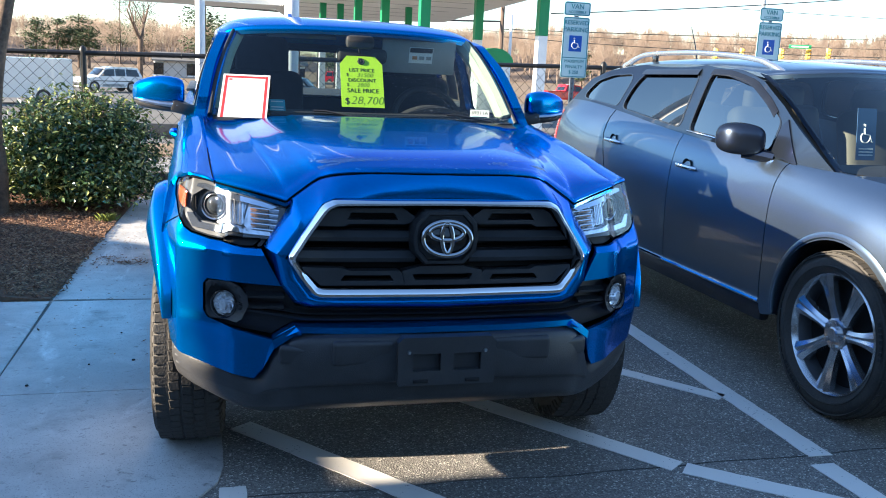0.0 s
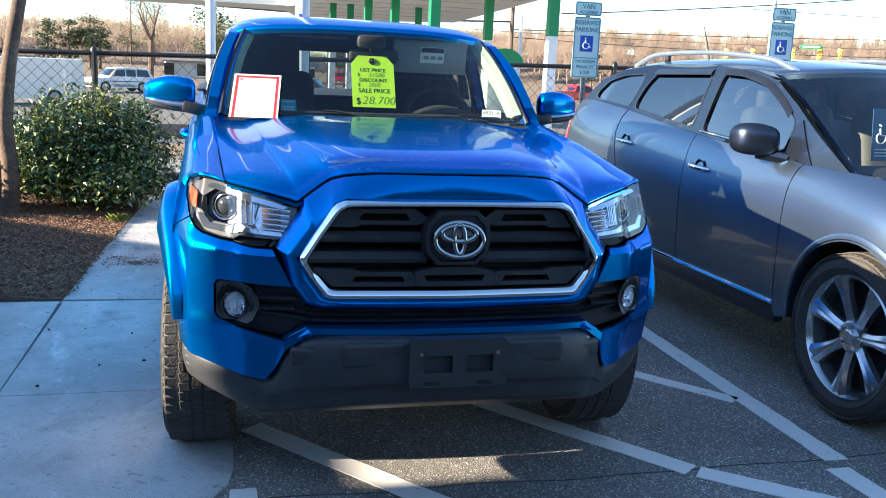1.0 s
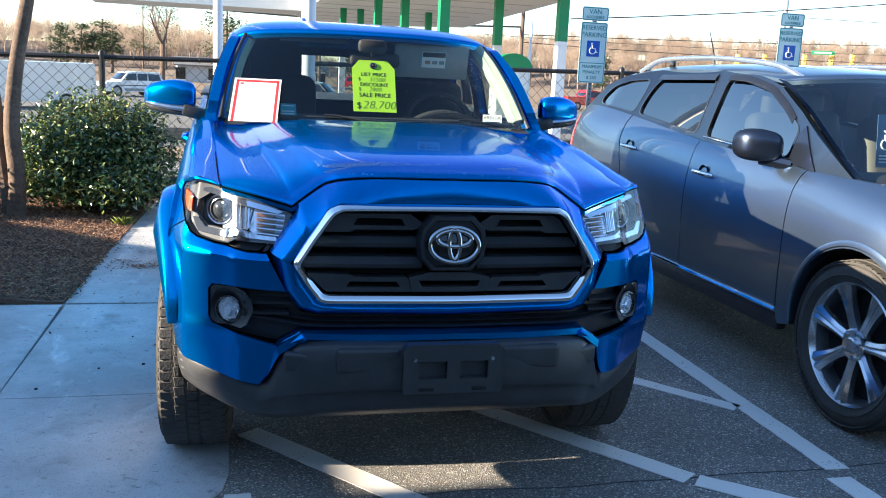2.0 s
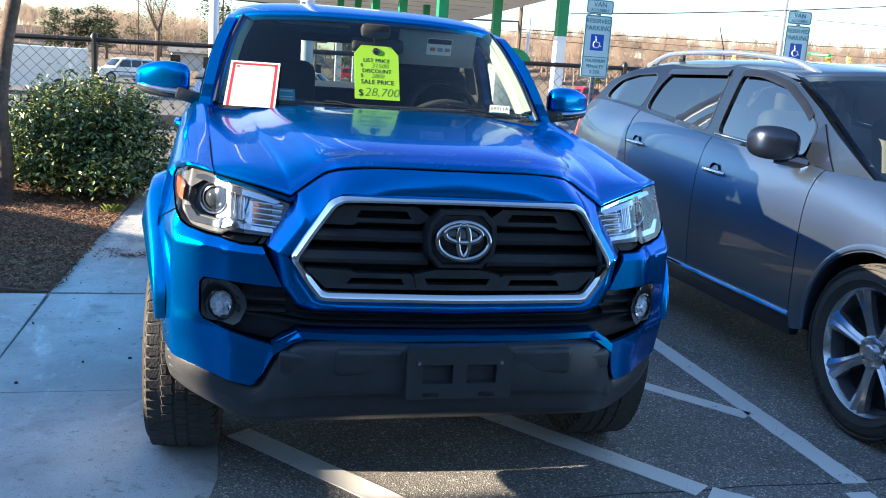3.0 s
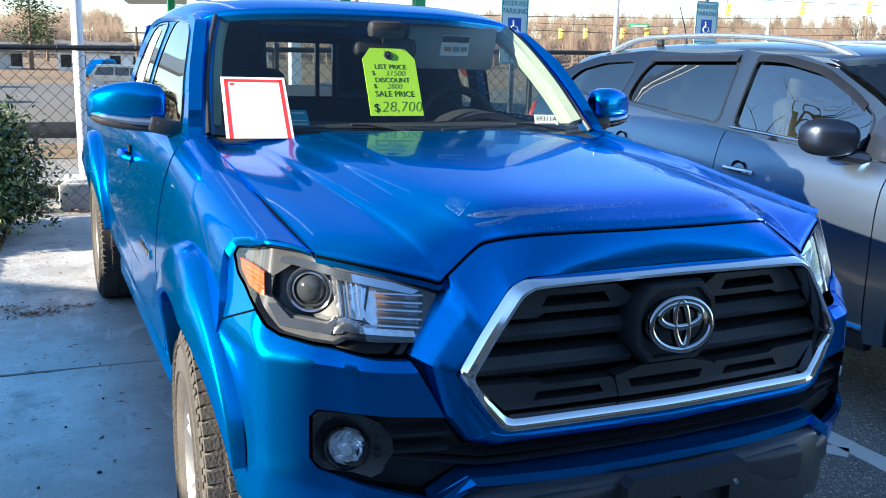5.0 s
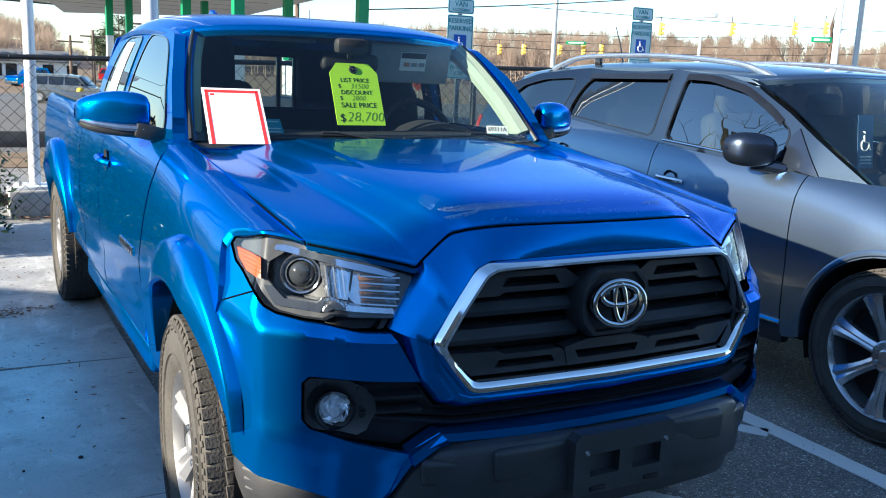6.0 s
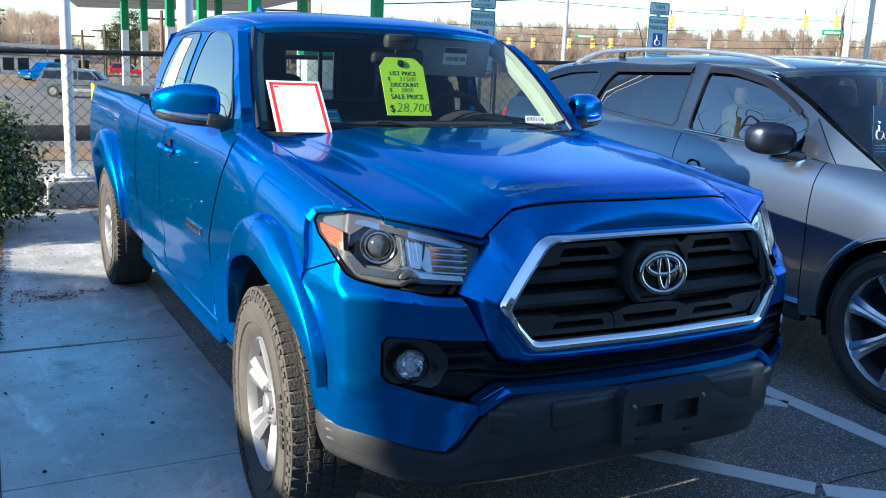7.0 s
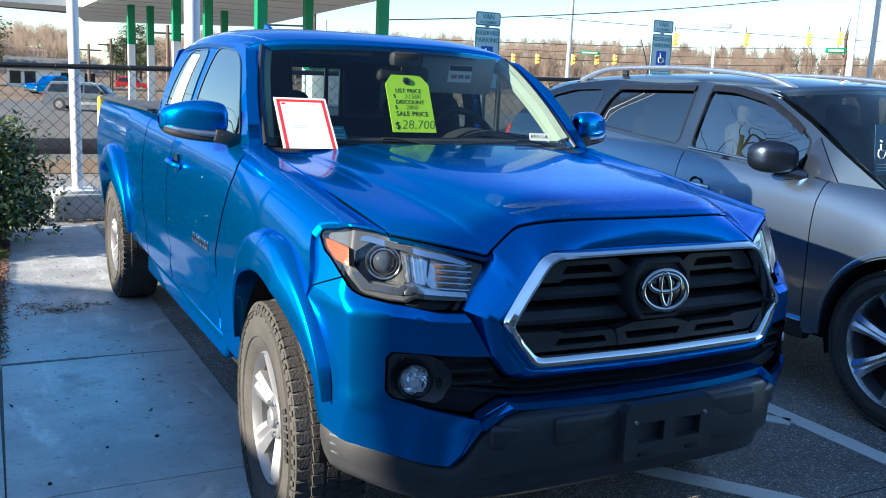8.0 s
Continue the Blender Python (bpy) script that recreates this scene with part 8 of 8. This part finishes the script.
def far_car(name, x, y, yaw, paint, label, kind="suv", length=4.3):
    """A parked vehicle far off, facing -x before it is turned; drawn about its own middle."""
    th = thing(name, (x, y, ground_z(x, y) + 0.015), label, "car" if kind != "van" else "van")
    L, W = length, 0.84
    prof = {"suv": [(-0.5, 0.30), (-0.5, 0.72), (-0.47, 0.86), (-0.24, 0.95), (-0.12, 1.50), (0.02, 1.58), (0.42, 1.56), (0.49, 1.0), (0.5, 0.45), (0.49, 0.30)],
            "truck": [(-0.5, 0.36), (-0.5, 0.80), (-0.46, 0.96), (-0.24, 1.04), (-0.13, 1.55), (0.0, 1.64), (0.12, 1.62), (0.17, 1.10), (0.5, 1.08), (0.5, 0.42)],
            "van": [(-0.5, 0.28), (-0.5, 0.9), (-0.44, 1.15), (-0.36, 1.9), (-0.30, 2.05), (0.49, 2.08), (0.5, 1.0), (0.5, 0.30)]}[kind]
    bm = bmesh.new()
    P = []
    for w, k in ((-W, 0.94), (-W, 1.0), (-W * 0.5, 1.01), (W * 0.5, 1.01), (W, 1.0), (W, 0.94)):
        P.append([(a * L, w * (1 - 0.16 * max(0, (z - 1.0) / 0.7) if kind != "van" else 1), z * (k if z > 1 else 1)) for a, z in prof])
    bm = sheet(np.array(P), closed_v=True)
    for edge in (0, len(P) - 1):
        vs = [v for v in bm.verts][edge * len(prof):(edge + 1) * len(prof)]
        try:
            bm.faces.new(vs)
        except ValueError:
            pass
    bmesh.ops.recalc_face_normals(bm, faces=bm.faces)
    body = part("body", bm, paint, th, local=True, smooth=False)
    for s in (-1, 1):
        if kind == "suv":
            part("lower_cladding", box((0, s * (W + 0.004), 0.44), (0.36 * L, 0.03, 0.16), 0.01), pale_grey, body, local=True)
            part("side_moulding", box((0, s * (W + 0.006), 0.70), (0.66 * L, 0.02, 0.05), 0.006), grey_plastic, body, local=True)
            wins = [[(-0.20, 1.02), (-0.11, 1.42), (0.02, 1.46), (0.02, 1.02)], [(0.04, 1.02), (0.04, 1.46), (0.20, 1.46), (0.20, 1.02)], [(0.22, 1.02), (0.22, 1.46), (0.40, 1.44), (0.44, 1.02)]]
        elif kind == "truck":
            wins = [[(-0.20, 1.10), (-0.12, 1.48), (-0.03, 1.52), (-0.03, 1.10)], [(-0.015, 1.10), (-0.015, 1.52), (0.10, 1.50), (0.13, 1.10)]]
        else:
            wins = [[(-0.40, 1.2), (-0.34, 1.75), (-0.24, 1.80), (-0.24, 1.2)]]
        for wv_ in wins:
            part("side_window", panel([(a * L, z) for a, z in wv_], lambda a, z: (a, s * (W * (1 - 0.16 * max(0, (z - 1.0) / 0.7) if kind != "van" else 1) + 0.012), z), 0.5, (0, -0.01 * s, 0)), gloss_black, body, local=True, smooth=False)
        for a in (-0.31, 0.31):
            part("wheel", lathe([(s * (W - 0.16), 0.05), (s * (W - 0.16), 0.33), (s * (W + 0.01), 0.34), (s * (W + 0.012), 0.22), (s * (W - 0.02), 0.20), (s * (W - 0.02), 0.0)], "y", (a * L, 0, 0.34), 20), rubber, th, local=True)
            part("rim", lathe([(s * (W + 0.0), 0.20), (s * (W + 0.016), 0.18), (s * (W + 0.012), 0.001)], "y", (a * L, 0, 0.34), 14), alloy, th, local=True)
        part("wing_mirror", box((-0.17 * L, s * (W + 0.08), 1.08), (0.12, 0.16, 0.14), 0.03), grey_plastic, th, local=True)
        part("tail_lamp", box((0.497 * L, s * (W - 0.10), 0.9), (0.06, 0.14, 0.24), 0.01), red_lens, th, local=True)
        part("head_lamp", box((-0.494 * L, s * (W - 0.16), 0.74), (0.06, 0.22, 0.12), 0.01), reflector, th, local=True)
    part("rear_glass", box((0.462 * L if kind != "truck" else 0.155 * L, 0, 1.25), (0.05, 1.2, 0.36), 0.01, turn=Matrix.Rotation(-0.3, 4, "Y")), gloss_black, th, local=True)
    part("windshield", box((-0.185 * L if kind != "van" else -0.405 * L, 0, 1.26 if kind != "van" else 1.55), (0.04, 1.25, 0.58), 0.01, turn=Matrix.Rotation(0.78 if kind != "van" else 0.4, 4, "Y")), gloss_black, th, local=True)
    part("bumper", box((-0.50 * L, 0, 0.48), (0.14, 1.62, 0.2), 0.04), black_plastic, th, local=True)
    part("bumper", box((0.50 * L, 0, 0.48), (0.14, 1.62, 0.2), 0.04), black_plastic, th, local=True)
    th.rotation_euler = (0, 0, radians(yaw))
    return th


white_car = car_paint("white_car_paint", (0.72, 0.73, 0.74), (0.76, 0.77, 0.78), 0.4, 0.0)
silver_car = car_paint("silver_car_paint", (0.12, 0.14, 0.16), (0.17, 0.19, 0.215), 0.35, 0.5)
red_car = car_paint("red_car_paint", (0.42, 0.012, 0.018), (0.5, 0.02, 0.022), 0.35, 0.3)
far_car("silver_suv", 4.60, 52.8, 156, silver_car, "silver sport utility vehicle on the road beyond the fence", "suv", 4.7)
far_car("blue_pickup", 4.65, 76.5, 30, blue, "bright blue pickup parked across the road", "truck", 4.2)
far_car("red_car", 14.2, 100, 160, red_car, "red car parked near the filling station", "suv", 3.2)
far_car("white_van", -10.2, 42.5, 28, white_car, "long white van parked behind the fence", "van", 7.4)
far_car("white_suv", -6.6, 60, 30, white_car, "white sport utility vehicle seen from behind", "suv", 4.0)
far_car("red_pickup", 28.8, 68.5, 188, red_car, "red crew-cab pickup on the road", "truck", 4.9)
for x, y in ((31.6, 66), (33.0, 66.5)):
    th = thing("road_work_sign", (x, y, ground_z(x, y)), "orange-red diamond road work sign on a stand", "sign", "road work signs")
    part("board", panel([(-0.55, 0), (0, -0.55), (0.55, 0), (0, 0.55)], lambda a, b: (x + a, y, ground_z(x, y) + 1.5 + b), 0.6, (0, 0.03, 0)), surface("sign_orange", (0.85, 0.12, 0.05), 0.5, 0, 0.05, 5), th, smooth=False)
    part("stand", tube([(x, y + 0.05, ground_z(x, y)), (x, y + 0.05, ground_z(x, y) + 1.5)], 0.03, 6), pole_grey, th)


def house(x, y, w, d, h, roof_h, yaw, wall, label, windows):
    g = ground_z(x, y) + 0.3
    th = thing("house", (x, y, g), label, "house")
    part("wall", box((0, 0, h / 2 - 0.3), (w, d, h + 0.6)), wall, th, local=True, smooth=False)
    roof = sheet(np.array([[(-w / 2 - 0.3, yy, zz) for yy, zz in ((-d / 2 - 0.4, h - 0.05), (0, h + roof_h), (d / 2 + 0.4, h - 0.05))], [(w / 2 + 0.3, yy, zz) for yy, zz in ((-d / 2 - 0.4, h - 0.05), (0, h + roof_h), (d / 2 + 0.4, h - 0.05))]]))
    part("roof", thicken(roof, (0, 0, 0.12)), surface("shingle_grey", (0.17, 0.165, 0.16), 0.9, 0, 0.2, 1.5), th, local=True, smooth=False)
    for wx in windows:
        win = part("window", box((wx, -d / 2 - 0.03, h * 0.55), (0.9, 0.06, 1.1), 0.01), gloss_black, th, local=True, smooth=False)
        part("window_trim", box((wx, -d / 2 - 0.05, h * 0.55 - 0.6), (1.1, 0.08, 0.1)), white_paint, win, local=True, smooth=False)
    th.rotation_euler = (0, 0, radians(yaw))


house(5.5, 91, 7.3, 6, 1.75, 0.9, -3, white_paint, "white sided house with a grey roof across the road", (-3.0, -1.8, 1.2, 3.2))
house(-3.3, 91, 3.8, 6, 1.7, 0.7, 4, surface("grey_siding", (0.40, 0.41, 0.42), 0.8, 0, 0.06, 3), "grey sided house among bare trees", (-1.6, 1.4))

yellow_paint = surface("yellow_paint", (0.70, 0.50, 0.03), 0.5, 0, 0.15, 6)
bx, by = (3.54, 40.0)
bollard = thing("bollard", (bx, by, ground_z(bx, by)), "yellow-topped white steel bollard beside the road", "bollard")
part("post", lathe([(0.0, 0.0), (0.0, 0.16), (0.62, 0.15), (0.62, 0.0)], "z", (bx, by, ground_z(bx, by)), 14), pole_white, bollard)
part("cap", lathe([(0.622, 0.0), (0.622, 0.16), (1.20, 0.15), (1.26, 0.10), (1.28, 0.0)], "z", (bx, by, ground_z(bx, by)), 14), yellow_paint, bollard)

# poles, wires and signals
for x, y, h, r, mat, name, label in ((20.8, 30, 7.5, 0.11, pole_grey, "light_pole", "tall grey steel street light pole"), (23.3, 18.2, 7.0, 0.11, pole_white, "light_pole", "pale steel pole at the corner of the lot"), (24.3, 18.2, 7.0, 0.10, pole_grey, "light_pole", "grey steel pole at the corner of the lot"), (13.9, 40.5, 4.1, 0.09, pole_white, "light_pole", "white pole beside the filling station"), (53.3, 55.5, 6.2, 0.14, pole_white, "light_pole", "short white pole at the crossing")):
    th = thing(name, (x, y, ground_z(x, y)), label, "pole")
    part("shaft", tube([(x, y, ground_z(x, y)), (x, y, h)], [r, r * 0.75], 10), mat, th)
    part("base", box((x, y, ground_z(x, y) + 0.1), (0.5, 0.5, 0.2), 0.03), concrete, th)
for x, y, h in ((14.9, 45, 8.0), (9.2, 78.7, 3.7), (10.7, 78.7, 4.3), (7.46, 78.7, 3.2), (9.35, 55.5, 4.05), (-30, 40, 8), (110, 75, 9.5)):
    th = thing("utility_pole", (x, y, ground_z(x, y)), "brown wooden utility pole with crossarm", "pole", "utility poles")
    part("shaft", tube([(x, y, ground_z(x, y)), (x, y, h)], [0.15, 0.10], 8), wood_pole, th)
    part("crossarm", box((x, y, h - 0.5), (2.0, 0.10, 0.12), 0.01), wood_pole, th)
    h > 5 and part("transformer", lathe([(-0.35, 0.0), (-0.35, 0.2), (0.35, 0.2), (0.35, 0.0)], "z", (x + 0.3, y - 0.2, h - 1.2), 12), pole_grey, th)


def cable(a, b, sag, r=0.018, label="dark overhead cable"):
    a, b = Vector(a), Vector(b)
    bm = tube([a.lerp(b, t) - Vector((0, 0, sag * 4 * t * (1 - t))) for t in np.linspace(0, 1, 16)], r, 5)
    solid("overhead_cable", bm, cable_mat, label + " across the sky", "cable", "", "overhead cables")


cable((-30, 40, 6.6), (14.9, 45, 4.0), 1.2, 0.05, "thick bundled dark cable")
cable((-30, 40, 7.4), (14.9, 45, 5.0), 1.2, 0.02)
cable((14.9, 45, 3.6), (110, 75, 9.0), 0.6, 0.022)
cable((14.9, 45, 3.2), (75, 40, 5.6), 1.0, 0.02)
cable((8, 20, 2.9), (34, 24, 6.4), 0.3, 0.016)
cable((20, 70, 4.6), (80, 62, 5.6), 0.5, 0.02)
cable((30, 46, 5.6), (75, 36, 5.9), 0.3, 0.02)


def signal(x, y, z, yaw, s=1.0, hang=0.0):
    th = thing("traffic_signal", (x, y, z), "yellow traffic signal hanging from a span wire", "traffic signal", "traffic signals")
    part("housing", box((0, 0, 0), (0.30 * s, 0.24 * s, 1.0 * s), 0.03), yellow, th, local=True)
    for k in (-1, 0, 1):
        part("visor", lathe([(-0.30 * s, 0.11 * s), (-0.12 * s, 0.12 * s), (-0.12 * s, 0.02)], "y", (0, 0, 0.31 * s * k), 12), yellow, th, local=True)
    part("hanger", tube([(0, 0, 0.5 * s), (0, 0, 0.95 * s + hang)], 0.03, 6), cable_mat, th, local=True)
    th.rotation_euler = (0, 0, radians(yaw))


for x, y, z in ((46.95, 76.6, 4.0), (49.1, 75.5, 4.1), (52.3, 73.9, 4.2), (54.4, 72.8, 4.3), (56.0, 72.0, 4.4)):
    signal(x, y, z, 30)
for x, y, z in ((40.4, 45.8, 4.9), (44.6, 43.6, 5.1), (48.3, 41.7, 5.3), (50.1, 40.7, 5.4)):
    signal(x, y, z, 35, 0.85)
signal(53.5, 40.78, 4.45, 35, 0.85, 0.25)
for x, y, z, w in ((53.3, 72.5, 4.9, 2.0), (49.3, 40.2, 4.6, 1.3), (43.0, 44.4, 5.9, 1.5)):
    th = thing("street_name_sign", (x, y, z), "green street name sign hanging over the crossing", "sign", "street name signs") if w != 1.5 else thing("hanging_sign", (x, y, z), "grey hanging sign seen from behind", "sign")
    part("board", box((0, 0, 0), (w, 0.05, 0.34), 0.02), green_paint if w != 1.5 else pole_grey, th, local=True)
    part("text_bar", box((0, -0.03, 0), (w * 0.75, 0.01, 0.13)), white_paint, th, local=True)
    th.rotation_euler = (0, 0, radians(-35))

# far woods
bare_mat = surface("bare_twigs", (0.235, 0.178, 0.138), 0.95, 0, 0.35, 0.05, 0, 2.0)
pine_mat = surface("pine_needles", (0.06, 0.085, 0.035), 0.9, 0, 0.35, 0.4, 0, 3.0)
hill_mat = surface("leaf_floor", (0.20, 0.15, 0.115), 0.95, 0, 0.3, 0.08, 0.3, 1.2)


def ridge(a):
    """Height of the hill crest by bearing in degrees (0 is straight ahead, right is plus)."""
    return float(np.interp(a, [-60, -25, -12, 0, 4.5, 5.8, 8.0, 10, 14, 25, 40, 60], [9.0, 6.5, 5.5, 6.5, 7.0, 2.0, 2.0, 5.5, 7.0, 9.5, 10.0, 8.0]))


rows = []
for a in np.arange(-62, 75, 1.0):
    s_, c = math.sin(radians(a)), math.cos(radians(a))
    k = 1 + 0.10 * noise.noise((a * 0.15, 0, 0))
    rows.append([(s_ * 190, c * 190, -1.6), (s_ * 205, c * 205, ridge(a) * 0.35 * k), (s_ * 230, c * 230, ridge(a) * 0.7 * k), (s_ * 270, c * 270, ridge(a) * 0.75 * k - 2), (s_ * 330, c * 330, -2)])
solid("wooded_hill", sheet(np.array(rows)), hill_mat, "low hill covered in brown winter woods", "hill", "structure")
wr = random.Random(21)
tv, tf = [], []


def twig(a, b, r):
    side = Vector((0.72, -0.69, 0)) * r * 1.3
    k = len(tv)
    tv.extend([a - side, a + side, b + side * 0.3, b - side * 0.3])
    tf.append((k, k + 1, k + 2, k + 3))


for _ in range(1800):
    a = wr.uniform(-40, 62)
    if 5.2 < a < 8.6 and wr.random() < 0.85:
        continue
    dist = wr.uniform(186, 245)
    s_, c = math.sin(radians(a)), math.cos(radians(a))
    g = ridge(a) * float(np.interp(dist, [186, 205, 230, 270], [0, 0.35, 0.7, 0.75])) - 0.8
    h = wr.uniform(6.0, 9.0) * (0.5 if 5.0 < a < 9.0 else 0.85 if a < 12 else 1.0)
    foot = Vector((s_ * dist, c * dist, g))
    top = foot + Vector((wr.uniform(-0.5, 0.5), 0, h * 0.8))
    twig(foot, top, 0.09)
    w, mid = wr.uniform(1.8, 3.0), foot + Vector((0, 0, h * 0.60))
    for k in range(66):
        t = wr.uniform(0.25, 0.9)
        p = foot.lerp(top, t)
        e1, e2 = wr.uniform(0, 2 * math.pi), wr.uniform(-0.5, 1.35)
        q = mid + Vector((math.cos(e1) * math.cos(e2) * w, math.sin(e1) * math.cos(e2) * w * 0.5, math.sin(e2) * h * 0.40)) * wr.uniform(0.72, 1.04)
        twig(p.lerp(q, 0.25), q, 0.024)
        for _k in range(2):
            m = p.lerp(q, wr.uniform(0.6, 1))
            twig(m, m + Vector((wr.uniform(-0.8, 0.8), 0, wr.uniform(0.0, 0.7))), 0.026)
me = bpy.data.meshes.new("woods")
me.from_pydata([tuple(v * S) for v in tv], [], tf)
me.materials.append(bare_mat)
tagged(new("bare_woods", me), "leafless brown winter woods on the hill", "woods", "", "stuff")


def pine(x, y, h, seed, base=None):
    r = random.Random(seed)
    g = ground_z(x, y) if base is None else base
    th = thing("pine_tree", (x, y, g), "tall dark green pine across the road", "tree", "pines")
    part("trunk", tube([(0, 0, 0), (0.1, 0, h)], [0.22, 0.05], 7), wood_pole, th, local=True)
    v, f = [], []
    clumps = []
    for k in range(26):
        t = r.uniform(0.30, 0.97)
        w = h * 0.24 * math.sin(math.pi * min(1, (t - 0.16) / 0.9)) ** 0.6
        a, q = r.uniform(0, 6.28), r.uniform(0.4, 1.0)
        clumps.append((Vector((math.cos(a) * w * q, math.sin(a) * w * q, h * t)), h * r.uniform(0.045, 0.085)))
    for k in range(2400):
        c, g = clumps[int(r.random() * len(clumps))]
        p = c + Vector((r.gauss(0, g), r.gauss(0, g), r.gauss(0, g * 0.6)))
        s = r.uniform(0.08, 0.22)
        d = Vector((r.uniform(-1, 1), r.uniform(-1, 1), r.uniform(-0.3, 0.6))) * s
        n_ = d.cross(Vector((r.uniform(-1, 1), r.uniform(-1, 1), 1))).normalized() * s * 0.5
        j = len(v)
        v += [p - d, p + n_, p + d, p - n_]
        f.append((j, j + 1, j + 2, j + 3))
    me = bpy.data.meshes.new("needles")
    me.from_pydata([tuple(x_ * S) for x_ in v], [], f)
    me.materials.append(pine_mat)
    ob = new("crown", me)
    ob.parent = th
    tagged(ob, "dark green needles", kind="stuff")


for k, (x, y, h) in enumerate(((-0.5, 88, 8.2), (-20.5, 120, 6.0), (-18.2, 121, 6.3), (-15.8, 122, 7.0), (-14.4, 120, 6.2), (20, 135, 9), (22.5, 140, 8), (18.0, 130, 7), (52, 120, 6), (2.0, 140, 7.5), (-16, 185, 13), (-12, 190, 13.5), (20.5, 158, 6.2), (22.0, 160, 6.8), (23.6, 157, 6.4), (24.8, 160, 7.2))):
    pine(x, y, h, 30 + k)
for k, (x, y, h) in enumerate(((-5.5, 74, 8.2), (70, 60, 8))):
    th = thing("leafless_tree", (x, y, ground_z(x, y)), "large leafless grey-brown tree across the road", "tree", "leafless trees")
    b = bmesh.new()
    r = random.Random(60 + k)
    tube([(x, y, ground_z(x, y)), (x + 0.1, y, h * 0.32)], [0.24, 0.18], 8, b)
    part("trunk", b, bark_mat, th)
    for _ in range(5):
        b = bmesh.new()
        limb(b, Vector((x + 0.1, y, h * 0.30)), Vector((r.uniform(-0.9, 0.9), r.uniform(-0.9, 0.9), 1.1)), h * 0.34, 0.10, 4, r)
        part("limb", b, bark_mat, th)
